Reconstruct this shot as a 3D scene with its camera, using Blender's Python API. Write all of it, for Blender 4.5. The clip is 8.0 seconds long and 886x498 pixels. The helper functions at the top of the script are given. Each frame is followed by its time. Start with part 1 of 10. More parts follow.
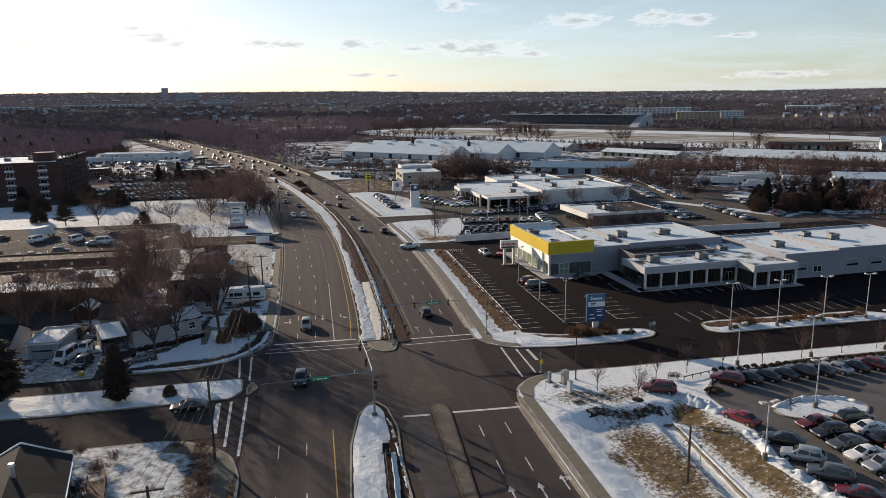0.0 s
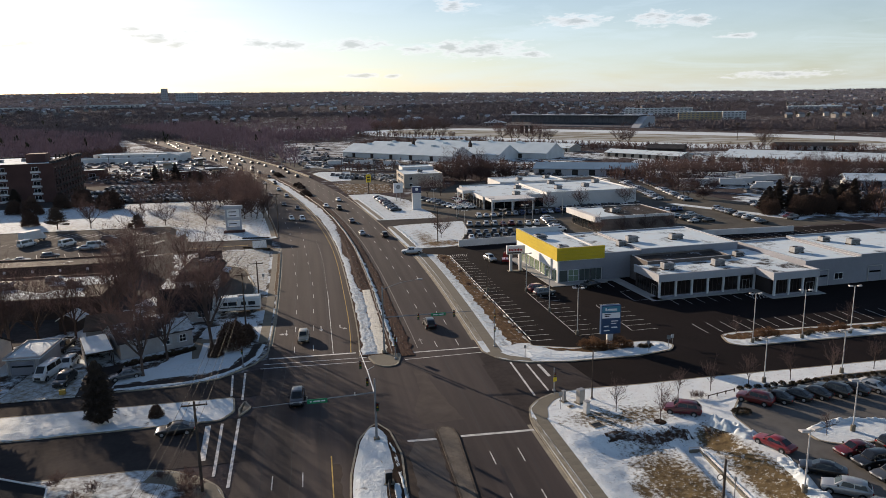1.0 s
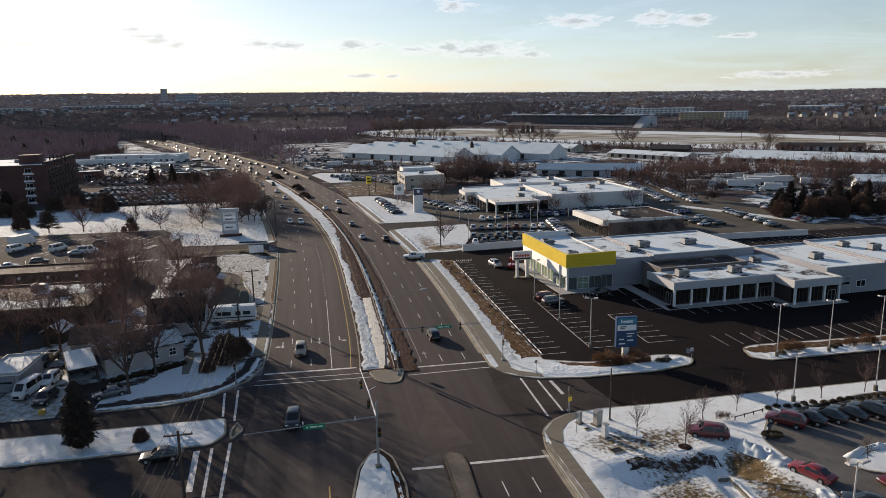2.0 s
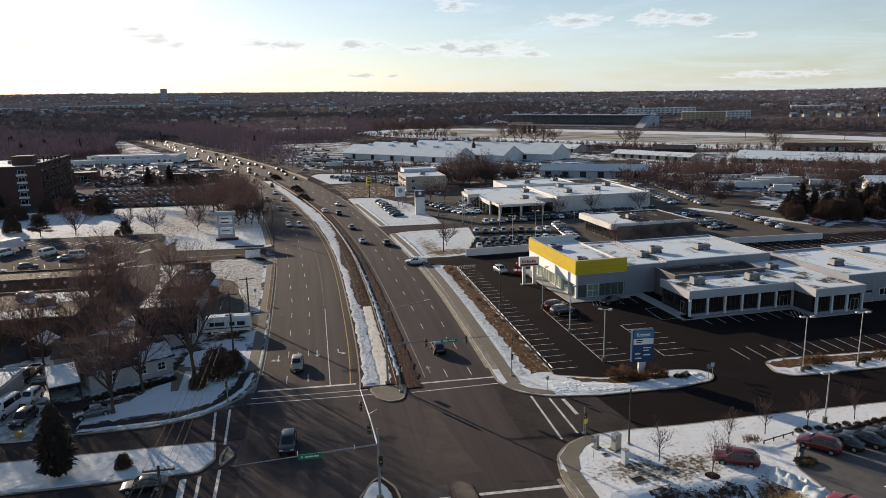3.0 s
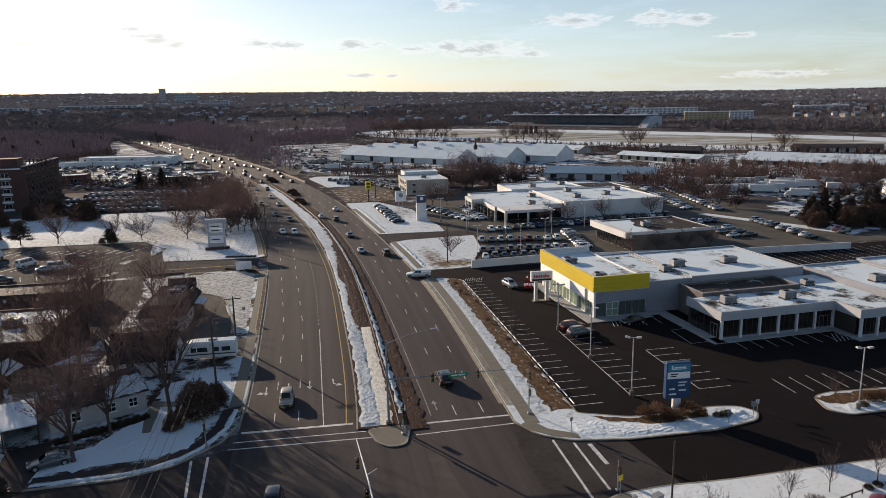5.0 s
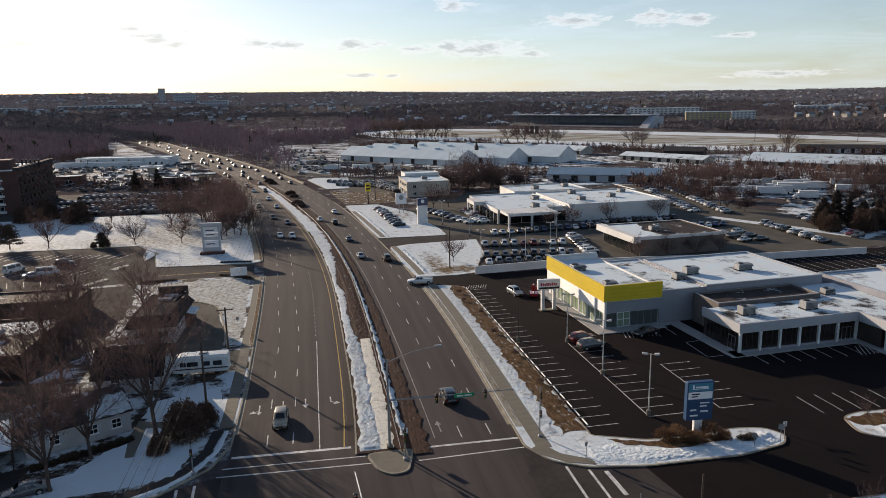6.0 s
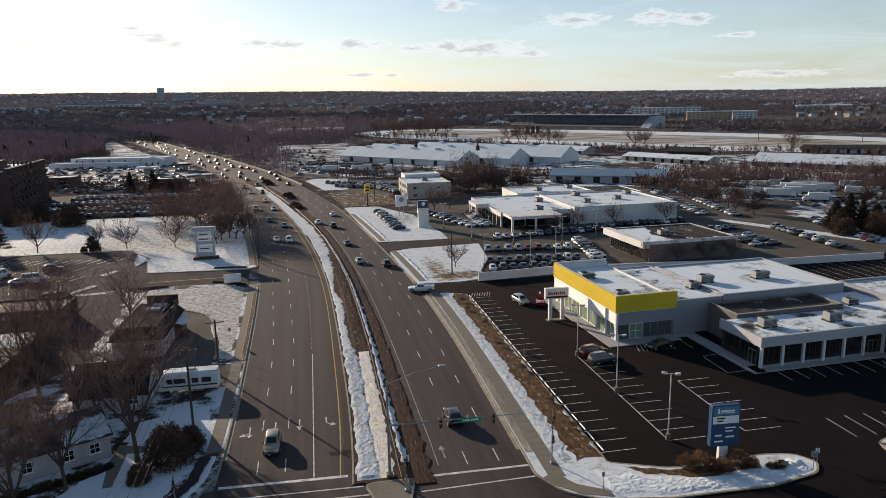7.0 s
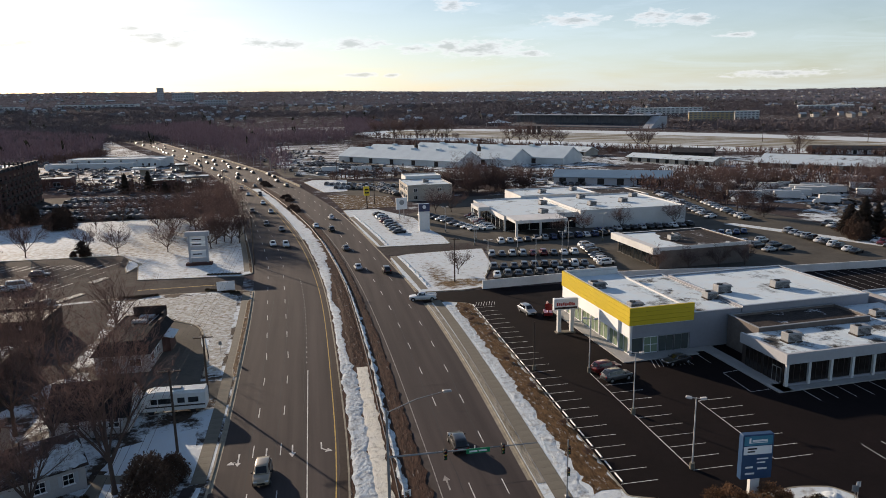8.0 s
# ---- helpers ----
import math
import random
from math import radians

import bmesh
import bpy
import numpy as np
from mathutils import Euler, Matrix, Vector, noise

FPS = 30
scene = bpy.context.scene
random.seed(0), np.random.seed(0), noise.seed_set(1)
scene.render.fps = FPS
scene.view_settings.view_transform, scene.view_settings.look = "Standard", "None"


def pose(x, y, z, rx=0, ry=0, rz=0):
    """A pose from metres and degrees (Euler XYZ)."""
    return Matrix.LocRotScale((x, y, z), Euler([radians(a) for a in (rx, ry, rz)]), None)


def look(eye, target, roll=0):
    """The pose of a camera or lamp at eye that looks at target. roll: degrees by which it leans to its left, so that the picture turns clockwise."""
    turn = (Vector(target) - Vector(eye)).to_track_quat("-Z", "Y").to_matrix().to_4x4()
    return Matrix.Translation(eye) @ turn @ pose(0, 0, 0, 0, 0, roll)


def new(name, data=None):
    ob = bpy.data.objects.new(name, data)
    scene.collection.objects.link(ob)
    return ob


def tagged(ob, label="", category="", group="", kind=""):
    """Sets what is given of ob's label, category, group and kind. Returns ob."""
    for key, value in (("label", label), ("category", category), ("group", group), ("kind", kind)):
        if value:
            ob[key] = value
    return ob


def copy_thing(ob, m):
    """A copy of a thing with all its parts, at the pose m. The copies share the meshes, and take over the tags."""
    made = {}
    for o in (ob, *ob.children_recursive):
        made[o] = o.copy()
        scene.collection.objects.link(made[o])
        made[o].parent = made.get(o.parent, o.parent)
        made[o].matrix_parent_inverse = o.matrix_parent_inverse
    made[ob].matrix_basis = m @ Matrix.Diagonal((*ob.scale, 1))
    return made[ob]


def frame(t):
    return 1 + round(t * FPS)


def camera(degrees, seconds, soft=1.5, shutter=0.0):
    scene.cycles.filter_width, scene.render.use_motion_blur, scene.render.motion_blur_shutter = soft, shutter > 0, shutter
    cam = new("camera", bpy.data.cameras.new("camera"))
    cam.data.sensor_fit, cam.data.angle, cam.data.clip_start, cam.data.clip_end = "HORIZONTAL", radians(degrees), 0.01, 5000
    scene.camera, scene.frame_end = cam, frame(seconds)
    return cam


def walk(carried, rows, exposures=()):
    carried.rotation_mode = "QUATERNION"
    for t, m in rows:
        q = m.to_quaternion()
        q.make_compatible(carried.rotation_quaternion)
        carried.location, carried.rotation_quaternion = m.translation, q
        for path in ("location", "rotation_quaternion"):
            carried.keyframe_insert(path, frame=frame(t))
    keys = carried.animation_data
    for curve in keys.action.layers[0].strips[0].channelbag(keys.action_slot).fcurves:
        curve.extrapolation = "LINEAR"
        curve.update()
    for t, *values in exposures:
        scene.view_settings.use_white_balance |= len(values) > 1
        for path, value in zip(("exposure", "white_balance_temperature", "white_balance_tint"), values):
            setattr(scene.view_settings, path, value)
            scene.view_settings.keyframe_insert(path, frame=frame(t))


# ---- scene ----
cam = camera(64.9, 8.0, soft=0.8)
METRES, EYE, TILT, LEAN, TURN = 51.9, 40.0, 0.0, 0.0, -10.8
ROWS = [
    (0.0, 0.0, 0.0, 0.0, -0.21, -11.98, 1.0),
    (0.5, -0.0084, 0.0671, -0.0014, -0.21, -11.95, 1.01),
    (1.0, -0.0169, 0.1331, -0.0032, -0.22, -11.94, 1.02),
    (1.5, -0.0249, 0.1983, -0.0051, -0.23, -11.93, 1.05),
    (3.0, -0.0453, 0.3852, -0.0051, -0.2, -11.95, 1.07),
    (3.5, -0.0505, 0.4454, -0.0043, -0.19, -11.96, 1.09),
    (4.0, -0.0553, 0.5046, -0.0034, -0.2, -11.96, 1.08),
    (4.5, -0.0605, 0.5634, -0.0017, -0.23, -11.96, 1.09),
    (6.0, -0.0775, 0.7392, 0.0017, -0.27, -11.97, 1.08),
    (6.5, -0.0819, 0.8006, 0.0013, -0.28, -11.98, 1.08),
    (7.0, -0.0869, 0.8644, 0.0026, -0.29, -12.0, 1.07),
    (7.5, -0.092, 0.9284, 0.0046, -0.29, -12.0, 1.07),
    (8.0, -0.0965, 0.9949, 0.0033, -0.29, -12.0, 1.05),
]
walk(cam, [(t, pose(0, 0, EYE, TILT, LEAN, TURN) @ pose(METRES * x, METRES * y, METRES * z, 90 + pitch, roll, yaw)) for t, x, y, z, yaw, pitch, roll in ROWS],
     exposures=[(0.0, 0.52, 6500, 17), (8.0, 0.52, 6500, 17)])

# ---- light ----
SUN_FROM = Vector((-0.515 * math.cos(radians(14.5)), 0.857 * math.cos(radians(14.5)), math.sin(radians(14.5))))
sun_lamp = new("sun", bpy.data.lights.new("sun", "SUN"))
sun_lamp.data.energy, sun_lamp.data.angle, sun_lamp.data.color = 5.0, radians(0.6), (1.0, 0.84, 0.62)
sun_lamp.matrix_world = look(SUN_FROM * 100, (0, 0, 0))

world = bpy.data.worlds.new("winter_sky")
scene.world = world
world.use_nodes = True
wn, wl = world.node_tree.nodes, world.node_tree.links
wn.clear()


def wnode(kind, **values):
    n = wn.new(kind)
    for k, v in values.items():
        n.inputs[k].default_value = v
    return n


def wmath(op, a, b=None):
    n = wn.new("ShaderNodeMath")
    n.operation = op
    for i, v in enumerate((a, b)):
        if v is None:
            continue
        if isinstance(v, (int, float)):
            n.inputs[i].default_value = v
        else:
            wl.new(v, n.inputs[i])
    return n.outputs[0]


sky = wn.new("ShaderNodeTexSky")
sky.sky_type, sky.sun_disc = "NISHITA", False
sky.sun_elevation, sky.sun_rotation = radians(14.5), radians(-31)
sky.air_density, sky.dust_density, sky.ozone_density = 1.0, 0.5, 2.0
# thin winter cloud: a veil that thickens to the horizon and small flat cumulus in rows
coord = wn.new("ShaderNodeTexCoord")
split = wn.new("ShaderNodeSeparateXYZ")
wl.new(coord.outputs["Generated"], split.inputs[0])
up = wmath("MAXIMUM", split.outputs["Z"], 0.0)
flat = wn.new("ShaderNodeCombineXYZ")
over = wmath("ADD", up, 0.09)
wl.new(wmath("DIVIDE", split.outputs["X"], over), flat.inputs[0])
wl.new(wmath("DIVIDE", split.outputs["Y"], over), flat.inputs[1])
streak = wnode("ShaderNodeTexNoise", Scale=0.55, Detail=7.0, Roughness=0.6, Distortion=0.4)
lumps = wnode("ShaderNodeTexNoise", Scale=1.0, Detail=8.0, Roughness=0.62)
wl.new(flat.outputs[0], streak.inputs["Vector"])
veil = wn.new("ShaderNodeMapRange")
veil.inputs["From Min"].default_value, veil.inputs["From Max"].default_value = 0.26, 0.64
veil.inputs["To Min"].default_value = 0.25
wl.new(streak.outputs[0], veil.inputs[0])
low = wn.new("ShaderNodeMapRange")
low.inputs["From Min"].default_value, low.inputs["From Max"].default_value = 0.03, 0.19
low.inputs["To Min"].default_value, low.inputs["To Max"].default_value = 0.95, 0.08
wl.new(up, low.inputs[0])
# small flat cumulus: azimuth, elevation, half width and half height of each, in degrees
CLOUDS = [(-19.3, 4.4, 2.12, 0.41), (-10.6, 4.85, 2.38, 0.49), (-9, 4.5, 1.50, 0.32), (-12.1, 5.55, 0.88, 0.22), (-7.6, 5.45, 0.75, 0.16), (-3.3, 4.65, 1.38, 0.30), (-1.2, 4.45, 2.00, 0.43),
          (4, 4.5, 2.00, 0.43), (6, 4.5, 0.88, 0.22), (8.8, 4.05, 1.38, 0.30), (14.2, 3.95, 3.12, 0.57), (11.6, 4.2, 1.50, 0.46), (18, 3.5, 1.50, 0.23), (21.3, 5.9, 2.12, 0.41),
          (27.5, 5.85, 1.50, 0.46), (30.2, 5.6, 1.25, 0.35), (33.3, 4.35, 1.12, 0.19), (36, 1.5, 3.00, 0.22), (4.6, 2.15, 1.62, 0.19), (7, 2.05, 0.88, 0.15), (12, 7.3, 1.12, 0.47)]
angles = wn.new("ShaderNodeCombineXYZ")
wl.new(wmath("MULTIPLY", wmath("ARCTAN2", split.outputs["X"], split.outputs["Y"]), 57.3), angles.inputs[0])
wl.new(wmath("MULTIPLY", wmath("ARCSINE", split.outputs["Z"]), 57.3), angles.inputs[1])
squash = wn.new("ShaderNodeMapping")
squash.inputs["Scale"].default_value = (0.9, 3.2, 1.0)
wl.new(angles.outputs[0], squash.inputs["Vector"])
wl.new(squash.outputs[0], lumps.inputs["Vector"])
near = None
for az, el, half_w, half_h in CLOUDS:
    to = wn.new("ShaderNodeMapping")
    to.vector_type = "TEXTURE"
    to.inputs["Location"].default_value, to.inputs["Scale"].default_value = (az, el, 0), (half_w, half_h, 1)
    wl.new(angles.outputs[0], to.inputs["Vector"])
    length = wn.new("ShaderNodeVectorMath")
    length.operation = "LENGTH"
    wl.new(to.outputs[0], length.inputs[0])
    near = wmath("MINIMUM", near, length.outputs["Value"]) if near else length.outputs["Value"]
ragged = wmath("ADD", near, wmath("MULTIPLY", wmath("SUBTRACT", lumps.outputs[0], 0.5), 3.6))
puff = wn.new("ShaderNodeMapRange")
puff.inputs["From Min"].default_value, puff.inputs["From Max"].default_value = 1.35, 0.55
wl.new(ragged, puff.inputs[0])
core = wn.new("ShaderNodeMapRange")
core.inputs["From Min"].default_value, core.inputs["From Max"].default_value = 0.85, 0.0
wl.new(ragged, core.inputs[0])
drift = wn.new("ShaderNodeMapping")
drift.inputs["Scale"].default_value, drift.inputs["Rotation"].default_value = (0.075, 0.62, 1.0), (0, 0, radians(2.5))
wl.new(angles.outputs[0], drift.inputs["Vector"])
cirrus = wnode("ShaderNodeTexNoise", Scale=1.0, Detail=7.0, Roughness=0.62, Distortion=0.7)
wl.new(drift.outputs[0], cirrus.inputs["Vector"])
wisp = wn.new("ShaderNodeMapRange")
wisp.inputs["From Min"].default_value, wisp.inputs["From Max"].default_value = 0.37, 0.64
wisp.inputs["To Max"].default_value = 0.80
wl.new(cirrus.outputs[0], wisp.inputs[0])
clear = wn.new("ShaderNodeMapRange")
clear.inputs["From Min"].default_value, clear.inputs["From Max"].default_value = 0.10, 0.26
clear.inputs["To Min"].default_value, clear.inputs["To Max"].default_value = 1.0, 0.12
wl.new(up, clear.inputs[0])
veil_mix = wn.new("ShaderNodeMix")
veil_mix.data_type = "RGBA"
wl.new(wmath("MAXIMUM", wmath("MULTIPLY", veil.outputs[0], low.outputs[0]), wmath("MULTIPLY", wisp.outputs[0], clear.outputs[0])), veil_mix.inputs["Factor"])
bright = wn.new("ShaderNodeVectorMath")
bright.operation = "MULTIPLY_ADD"
wl.new(sky.outputs[0], bright.inputs[0])
bright.inputs[1].default_value = (0.42, 0.42, 0.45)
bright.inputs[2].default_value = (3.7, 4.6, 4.8)
wl.new(sky.outputs[0], veil_mix.inputs["A"])
wl.new(bright.outputs[0], veil_mix.inputs["B"])
puff_mix = wn.new("ShaderNodeMix")
puff_mix.data_type = "RGBA"
grey = wn.new("ShaderNodeVectorMath")
grey.operation = "MULTIPLY_ADD"
wl.new(sky.outputs[0], grey.inputs[0])
grey.inputs[1].default_value = (0.10, 0.10, 0.10)
grey.inputs[2].default_value = (3.9, 4.25, 4.25)
rim = wn.new("ShaderNodeMix")
rim.data_type = "RGBA"
rim.inputs["A"].default_value = (8.0, 8.4, 8.4, 1)
wl.new(core.outputs[0], rim.inputs["Factor"])
wl.new(wmath("MULTIPLY", puff.outputs[0], 0.72), puff_mix.inputs["Factor"])
wl.new(veil_mix.outputs["Result"], puff_mix.inputs["A"])
wl.new(grey.outputs[0], rim.inputs["B"])
wl.new(rim.outputs["Result"], puff_mix.inputs["B"])
ground_glow = wn.new("ShaderNodeBackground")
ground_glow.inputs["Strength"].default_value = 0.085
wl.new(puff_mix.outputs["Result"], ground_glow.inputs["Color"])
out_world = wn.new("ShaderNodeOutputWorld")
wl.new(ground_glow.outputs[0], out_world.inputs["Surface"])


# ---- materials ----
def material(name, base, rough=0.8, metal=0.0, dark=None, scale=3.0, amount=0.5, fine=None, bump=0.0, bump_scale=20.0, stretch=None,
             shift=0.0, island=0.0, spec=0.3, clear=0.0):
    """A surface in two tones by noise at two scales, with relief; shift varies it from object to object, island from piece to piece."""
    m = bpy.data.materials.new(name)
    m.use_nodes = True
    n, l = m.node_tree.nodes, m.node_tree.links
    b = n["Principled BSDF"]
    b.inputs["Roughness"].default_value, b.inputs["Metallic"].default_value = rough, metal
    b.inputs["Specular IOR Level"].default_value = spec
    b.inputs["Coat Weight"].default_value = clear
    tc = n.new("ShaderNodeTexCoord")
    mp = n.new("ShaderNodeMapping")
    l.new(tc.outputs["Object"], mp.inputs[0])
    mp.inputs["Scale"].default_value = stretch or (1, 1, 1)
    big = n.new("ShaderNodeTexNoise")
    big.inputs["Scale"].default_value, big.inputs["Detail"].default_value = 1 / scale, 6
    small = n.new("ShaderNodeTexNoise")
    small.inputs["Scale"].default_value, small.inputs["Detail"].default_value = (fine or 8 / scale), 4
    l.new(mp.outputs[0], big.inputs[0])
    l.new(mp.outputs[0], small.inputs[0])
    mixf = n.new("ShaderNodeMath")
    mixf.operation = "MULTIPLY_ADD"
    l.new(small.outputs[0], mixf.inputs[0])
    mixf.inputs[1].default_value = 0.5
    l.new(big.outputs[0], mixf.inputs[2])
    ramp = n.new("ShaderNodeMapRange")
    ramp.inputs["From Min"].default_value, ramp.inputs["From Max"].default_value = 0.55, 0.95
    ramp.inputs["To Max"].default_value = amount
    l.new(mixf.outputs[0], ramp.inputs[0])
    mix = n.new("ShaderNodeMix")
    mix.data_type = "RGBA"
    l.new(ramp.outputs[0], mix.inputs["Factor"])
    mix.inputs["A"].default_value = (*base, 1)
    mix.inputs["B"].default_value = (*(dark or [c * 0.6 for c in base]), 1)
    colour = mix.outputs["Result"]
    if shift or island:
        src = n.new("ShaderNodeObjectInfo").outputs["Random"] if shift else n.new("ShaderNodeNewGeometry").outputs["Random Per Island"]
        hs = n.new("ShaderNodeHueSaturation")
        v = n.new("ShaderNodeMapRange")
        s = shift or island
        v.inputs["To Min"].default_value, v.inputs["To Max"].default_value = 1 - s, 1 + s
        l.new(src, v.inputs[0])
        l.new(v.outputs[0], hs.inputs["Value"])
        l.new(colour, hs.inputs["Color"])
        colour = hs.outputs[0]
    l.new(colour, b.inputs["Base Color"])
    if bump:
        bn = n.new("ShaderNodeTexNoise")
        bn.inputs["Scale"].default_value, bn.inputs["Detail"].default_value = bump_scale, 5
        l.new(tc.outputs["Object"], bn.inputs[0])
        bp = n.new("ShaderNodeBump")
        bp.inputs["Strength"].default_value, bp.inputs["Distance"].default_value = 1.0, bump
        l.new(bn.outputs[0], bp.inputs["Height"])
        l.new(bp.outputs[0], b.inputs["Normal"])
    return m


def snow_material(name, cover, under=(0.16, 0.11, 0.06), under_dark=(0.07, 0.05, 0.03), size=6.0, soft=0.10, white=(0.60, 0.66, 0.69), stretch=(1, 1, 1), bare=()):
    """Snow that has melted through to what lies under it; cover 0..1; bare: ovals (x, y, rx, ry, share) where more has melted."""
    m = bpy.data.materials.new(name)
    m.use_nodes = True
    n, l = m.node_tree.nodes, m.node_tree.links
    b = n["Principled BSDF"]
    tc = n.new("ShaderNodeTexCoord")
    mp = n.new("ShaderNodeMapping")
    mp.inputs["Scale"].default_value = stretch
    l.new(tc.outputs["Object"], mp.inputs[0])

    def noise_node(sc, det, rough=0.6):
        t = n.new("ShaderNodeTexNoise")
        t.inputs["Scale"].default_value, t.inputs["Detail"].default_value, t.inputs["Roughness"].default_value = sc, det, rough
        l.new(mp.outputs[0], t.inputs[0])
        return t.outputs[0]

    def mapped(src, a, c, lo=0.0, hi=1.0):
        r = n.new("ShaderNodeMapRange")
        for k, v in (("From Min", a), ("From Max", c), ("To Min", lo), ("To Max", hi)):
            r.inputs[k].default_value = v
        l.new(src, r.inputs[0])
        return r.outputs[0]

    def mixed(f, a, c):
        x = n.new("ShaderNodeMix")
        x.data_type = "RGBA"
        l.new(f, x.inputs["Factor"])
        for k, v in (("A", a), ("B", c)):
            if isinstance(v, tuple):
                x.inputs[k].default_value = (*v, 1)
            else:
                l.new(v, x.inputs[k])
        return x.outputs["Result"]

    patch = noise_node(1 / size, 10, 0.74)
    edge = 0.5 + (0.5 - cover) * 0.42
    for cx, cy, rx, ry, share in bare:
        to = n.new("ShaderNodeMapping")
        to.vector_type = "TEXTURE"
        to.inputs["Location"].default_value, to.inputs["Scale"].default_value = (cx, cy, 0), (rx, ry, 1000)
        l.new(tc.outputs["Object"], to.inputs[0])
        far = n.new("ShaderNodeVectorMath")
        far.operation = "LENGTH"
        l.new(to.outputs[0], far.inputs[0])
        less = n.new("ShaderNodeMath")
        less.operation = "SUBTRACT"
        l.new(patch, less.inputs[0])
        l.new(mapped(far.outputs["Value"], 0.45, 1.2, share, 0.0), less.inputs[1])
        patch = less.outputs[0]
    snowy = mapped(patch, edge - soft * 0.4, edge + soft * 0.4)
    earth = mixed(mapped(noise_node(1.3, 6), 0.35, 0.65), under, under_dark)
    ice = mixed(mapped(noise_node(0.45, 7), 0.4, 0.75, 0, 0.6), white, (0.62, 0.62, 0.60))
    l.new(mixed(snowy, earth, ice), b.inputs["Base Color"])
    b.inputs["Roughness"].default_value = 0.72
    b.inputs["Specular IOR Level"].default_value = 0.04
    bp = n.new("ShaderNodeBump")
    bp.inputs["Distance"].default_value = 0.30
    bp.inputs["Strength"].default_value = 0.6
    add = n.new("ShaderNodeMath")
    add.operation = "ADD"
    l.new(noise_node(1.3, 9, 0.72), add.inputs[0])
    l.new(mapped(snowy, 0, 1, 0, 0.35), add.inputs[1])
    l.new(add.outputs[0], bp.inputs["Height"])
    l.new(bp.outputs[0], b.inputs["Normal"])
    return m


def paint(name, base, rough=0.28, flake=0.0):
    m = material(name, base, rough, flake, [c * 0.8 for c in base], 1.5, 0.5, spec=0.5, clear=0.6)
    return m


def glass(name, tint=(0.012, 0.015, 0.018), rough=0.06):
    m = material(name, tint, rough, 0.0, [c * 0.6 for c in tint], 2.0, 0.5, spec=0.6)
    return m


ASPHALT = material("worn_asphalt", (0.064, 0.051, 0.049), 0.85, 0, (0.032, 0.026, 0.026), 1.7, 0.95, 0.16, 0.012, 30, (1, 0.035, 1), spec=0.15)
ASPHALT_OLD = material("old_patched_asphalt", (0.062, 0.053, 0.050), 0.92, 0, (0.036, 0.031, 0.030), 6, 0.9, 1.5, 0.012, 30, spec=0.02)
ASPHALT_NEW = material("fresh_black_asphalt", (0.012, 0.0085, 0.0088), 0.9, 0, (0.007, 0.0054, 0.0058), 8, 0.9, 1.2, 0.008, 40, spec=0.06)
ASPHALT_WORN = material("sun_bleached_asphalt", (0.082, 0.074, 0.070), 0.92, 0, (0.046, 0.041, 0.039), 8, 0.9, 1.0, 0.01, 30, spec=0.02)
ASPHALT_PALE = material("weathered_grey_asphalt", (0.112, 0.103, 0.088), 0.92, 0, (0.072, 0.066, 0.057), 7, 0.9, 1.2, 0.01, 30, spec=0.05)
ASPHALT_LOT = material("pale_dry_asphalt", (0.130, 0.125, 0.119), 0.92, 0, (0.09, 0.086, 0.082), 6, 0.9, 1.0, 0.01, 30, spec=0.1)
CONCRETE = material("pavement_concrete", (0.165, 0.150, 0.118), 0.9, 0, (0.125, 0.113, 0.088), 2.5, 0.8, 3, 0.01, 40, shift=0.04)
PALE_WALK = material("pale_new_concrete", (0.34, 0.335, 0.325), 0.9, 0, (0.26, 0.255, 0.245), 2.5, 0.8, 3, 0.01, 40)
KERB_STONE = material("kerb_concrete", (0.33, 0.295, 0.225), 0.9, 0, (0.17, 0.15, 0.12), 1.5, 0.9, 3, 0.01, 30)
STAINED_KERB = material("dirt_stained_kerb", (0.085, 0.065, 0.05), 0.9, 0, (0.03, 0.024, 0.02), 1.2, 0.9, 4, 0.01, 30)
WHITE_LINE = material("worn_white_road_paint", (0.70, 0.69, 0.67), 0.7, 0, (0.25, 0.24, 0.23), 0.8, 0.9, 9)
FADED_LINE = material("faded_white_road_paint", (0.33, 0.31, 0.29), 0.8, 0, (0.10, 0.09, 0.085), 0.8, 0.95, 7)
YELLOW_LINE = material("worn_yellow_road_paint", (0.55, 0.36, 0.06), 0.7, 0, (0.22, 0.16, 0.06), 0.8, 0.9, 9)
SNOW = snow_material("old_snow", 0.86, size=6)
SNOW_THIN = snow_material("thin_patchy_snow", 0.82, (0.22, 0.155, 0.085), (0.10, 0.07, 0.04), 1.6, 0.26, bare=((33.5, 207, 3.0, 15, 0.16), (38.5, 199.5, 6.5, 4.0, 0.24), (36, 286, 5, 14, 0.10)))
SNOW_CORNER = snow_material("melting_snow_over_grass", 0.86, (0.165, 0.120, 0.062), (0.065, 0.046, 0.025), 0.5, 0.20, (0.71, 0.755, 0.765), bare=(
    (37.9, 67, 4.6, 12.5, 0.27), (37.2, 50, 4.8, 9.0, 0.25), (47.2, 65, 2.8, 14.0, 0.28), (46.6, 77.0, 2.2, 2.6, 0.26), (38, 83.8, 9.0, 3.2, 0.19), (33.2, 69, 1.2, 1.8, 0.18)))
SNOW_DULL = snow_material("dull_ploughed_snow", 0.80, (0.11, 0.08, 0.055), (0.05, 0.037, 0.026), 0.9, 0.4, (0.50, 0.565, 0.61))
SNOW_YARD = snow_material("trodden_yard_snow", 0.50, (0.075, 0.055, 0.042), (0.035, 0.027, 0.022), 7)
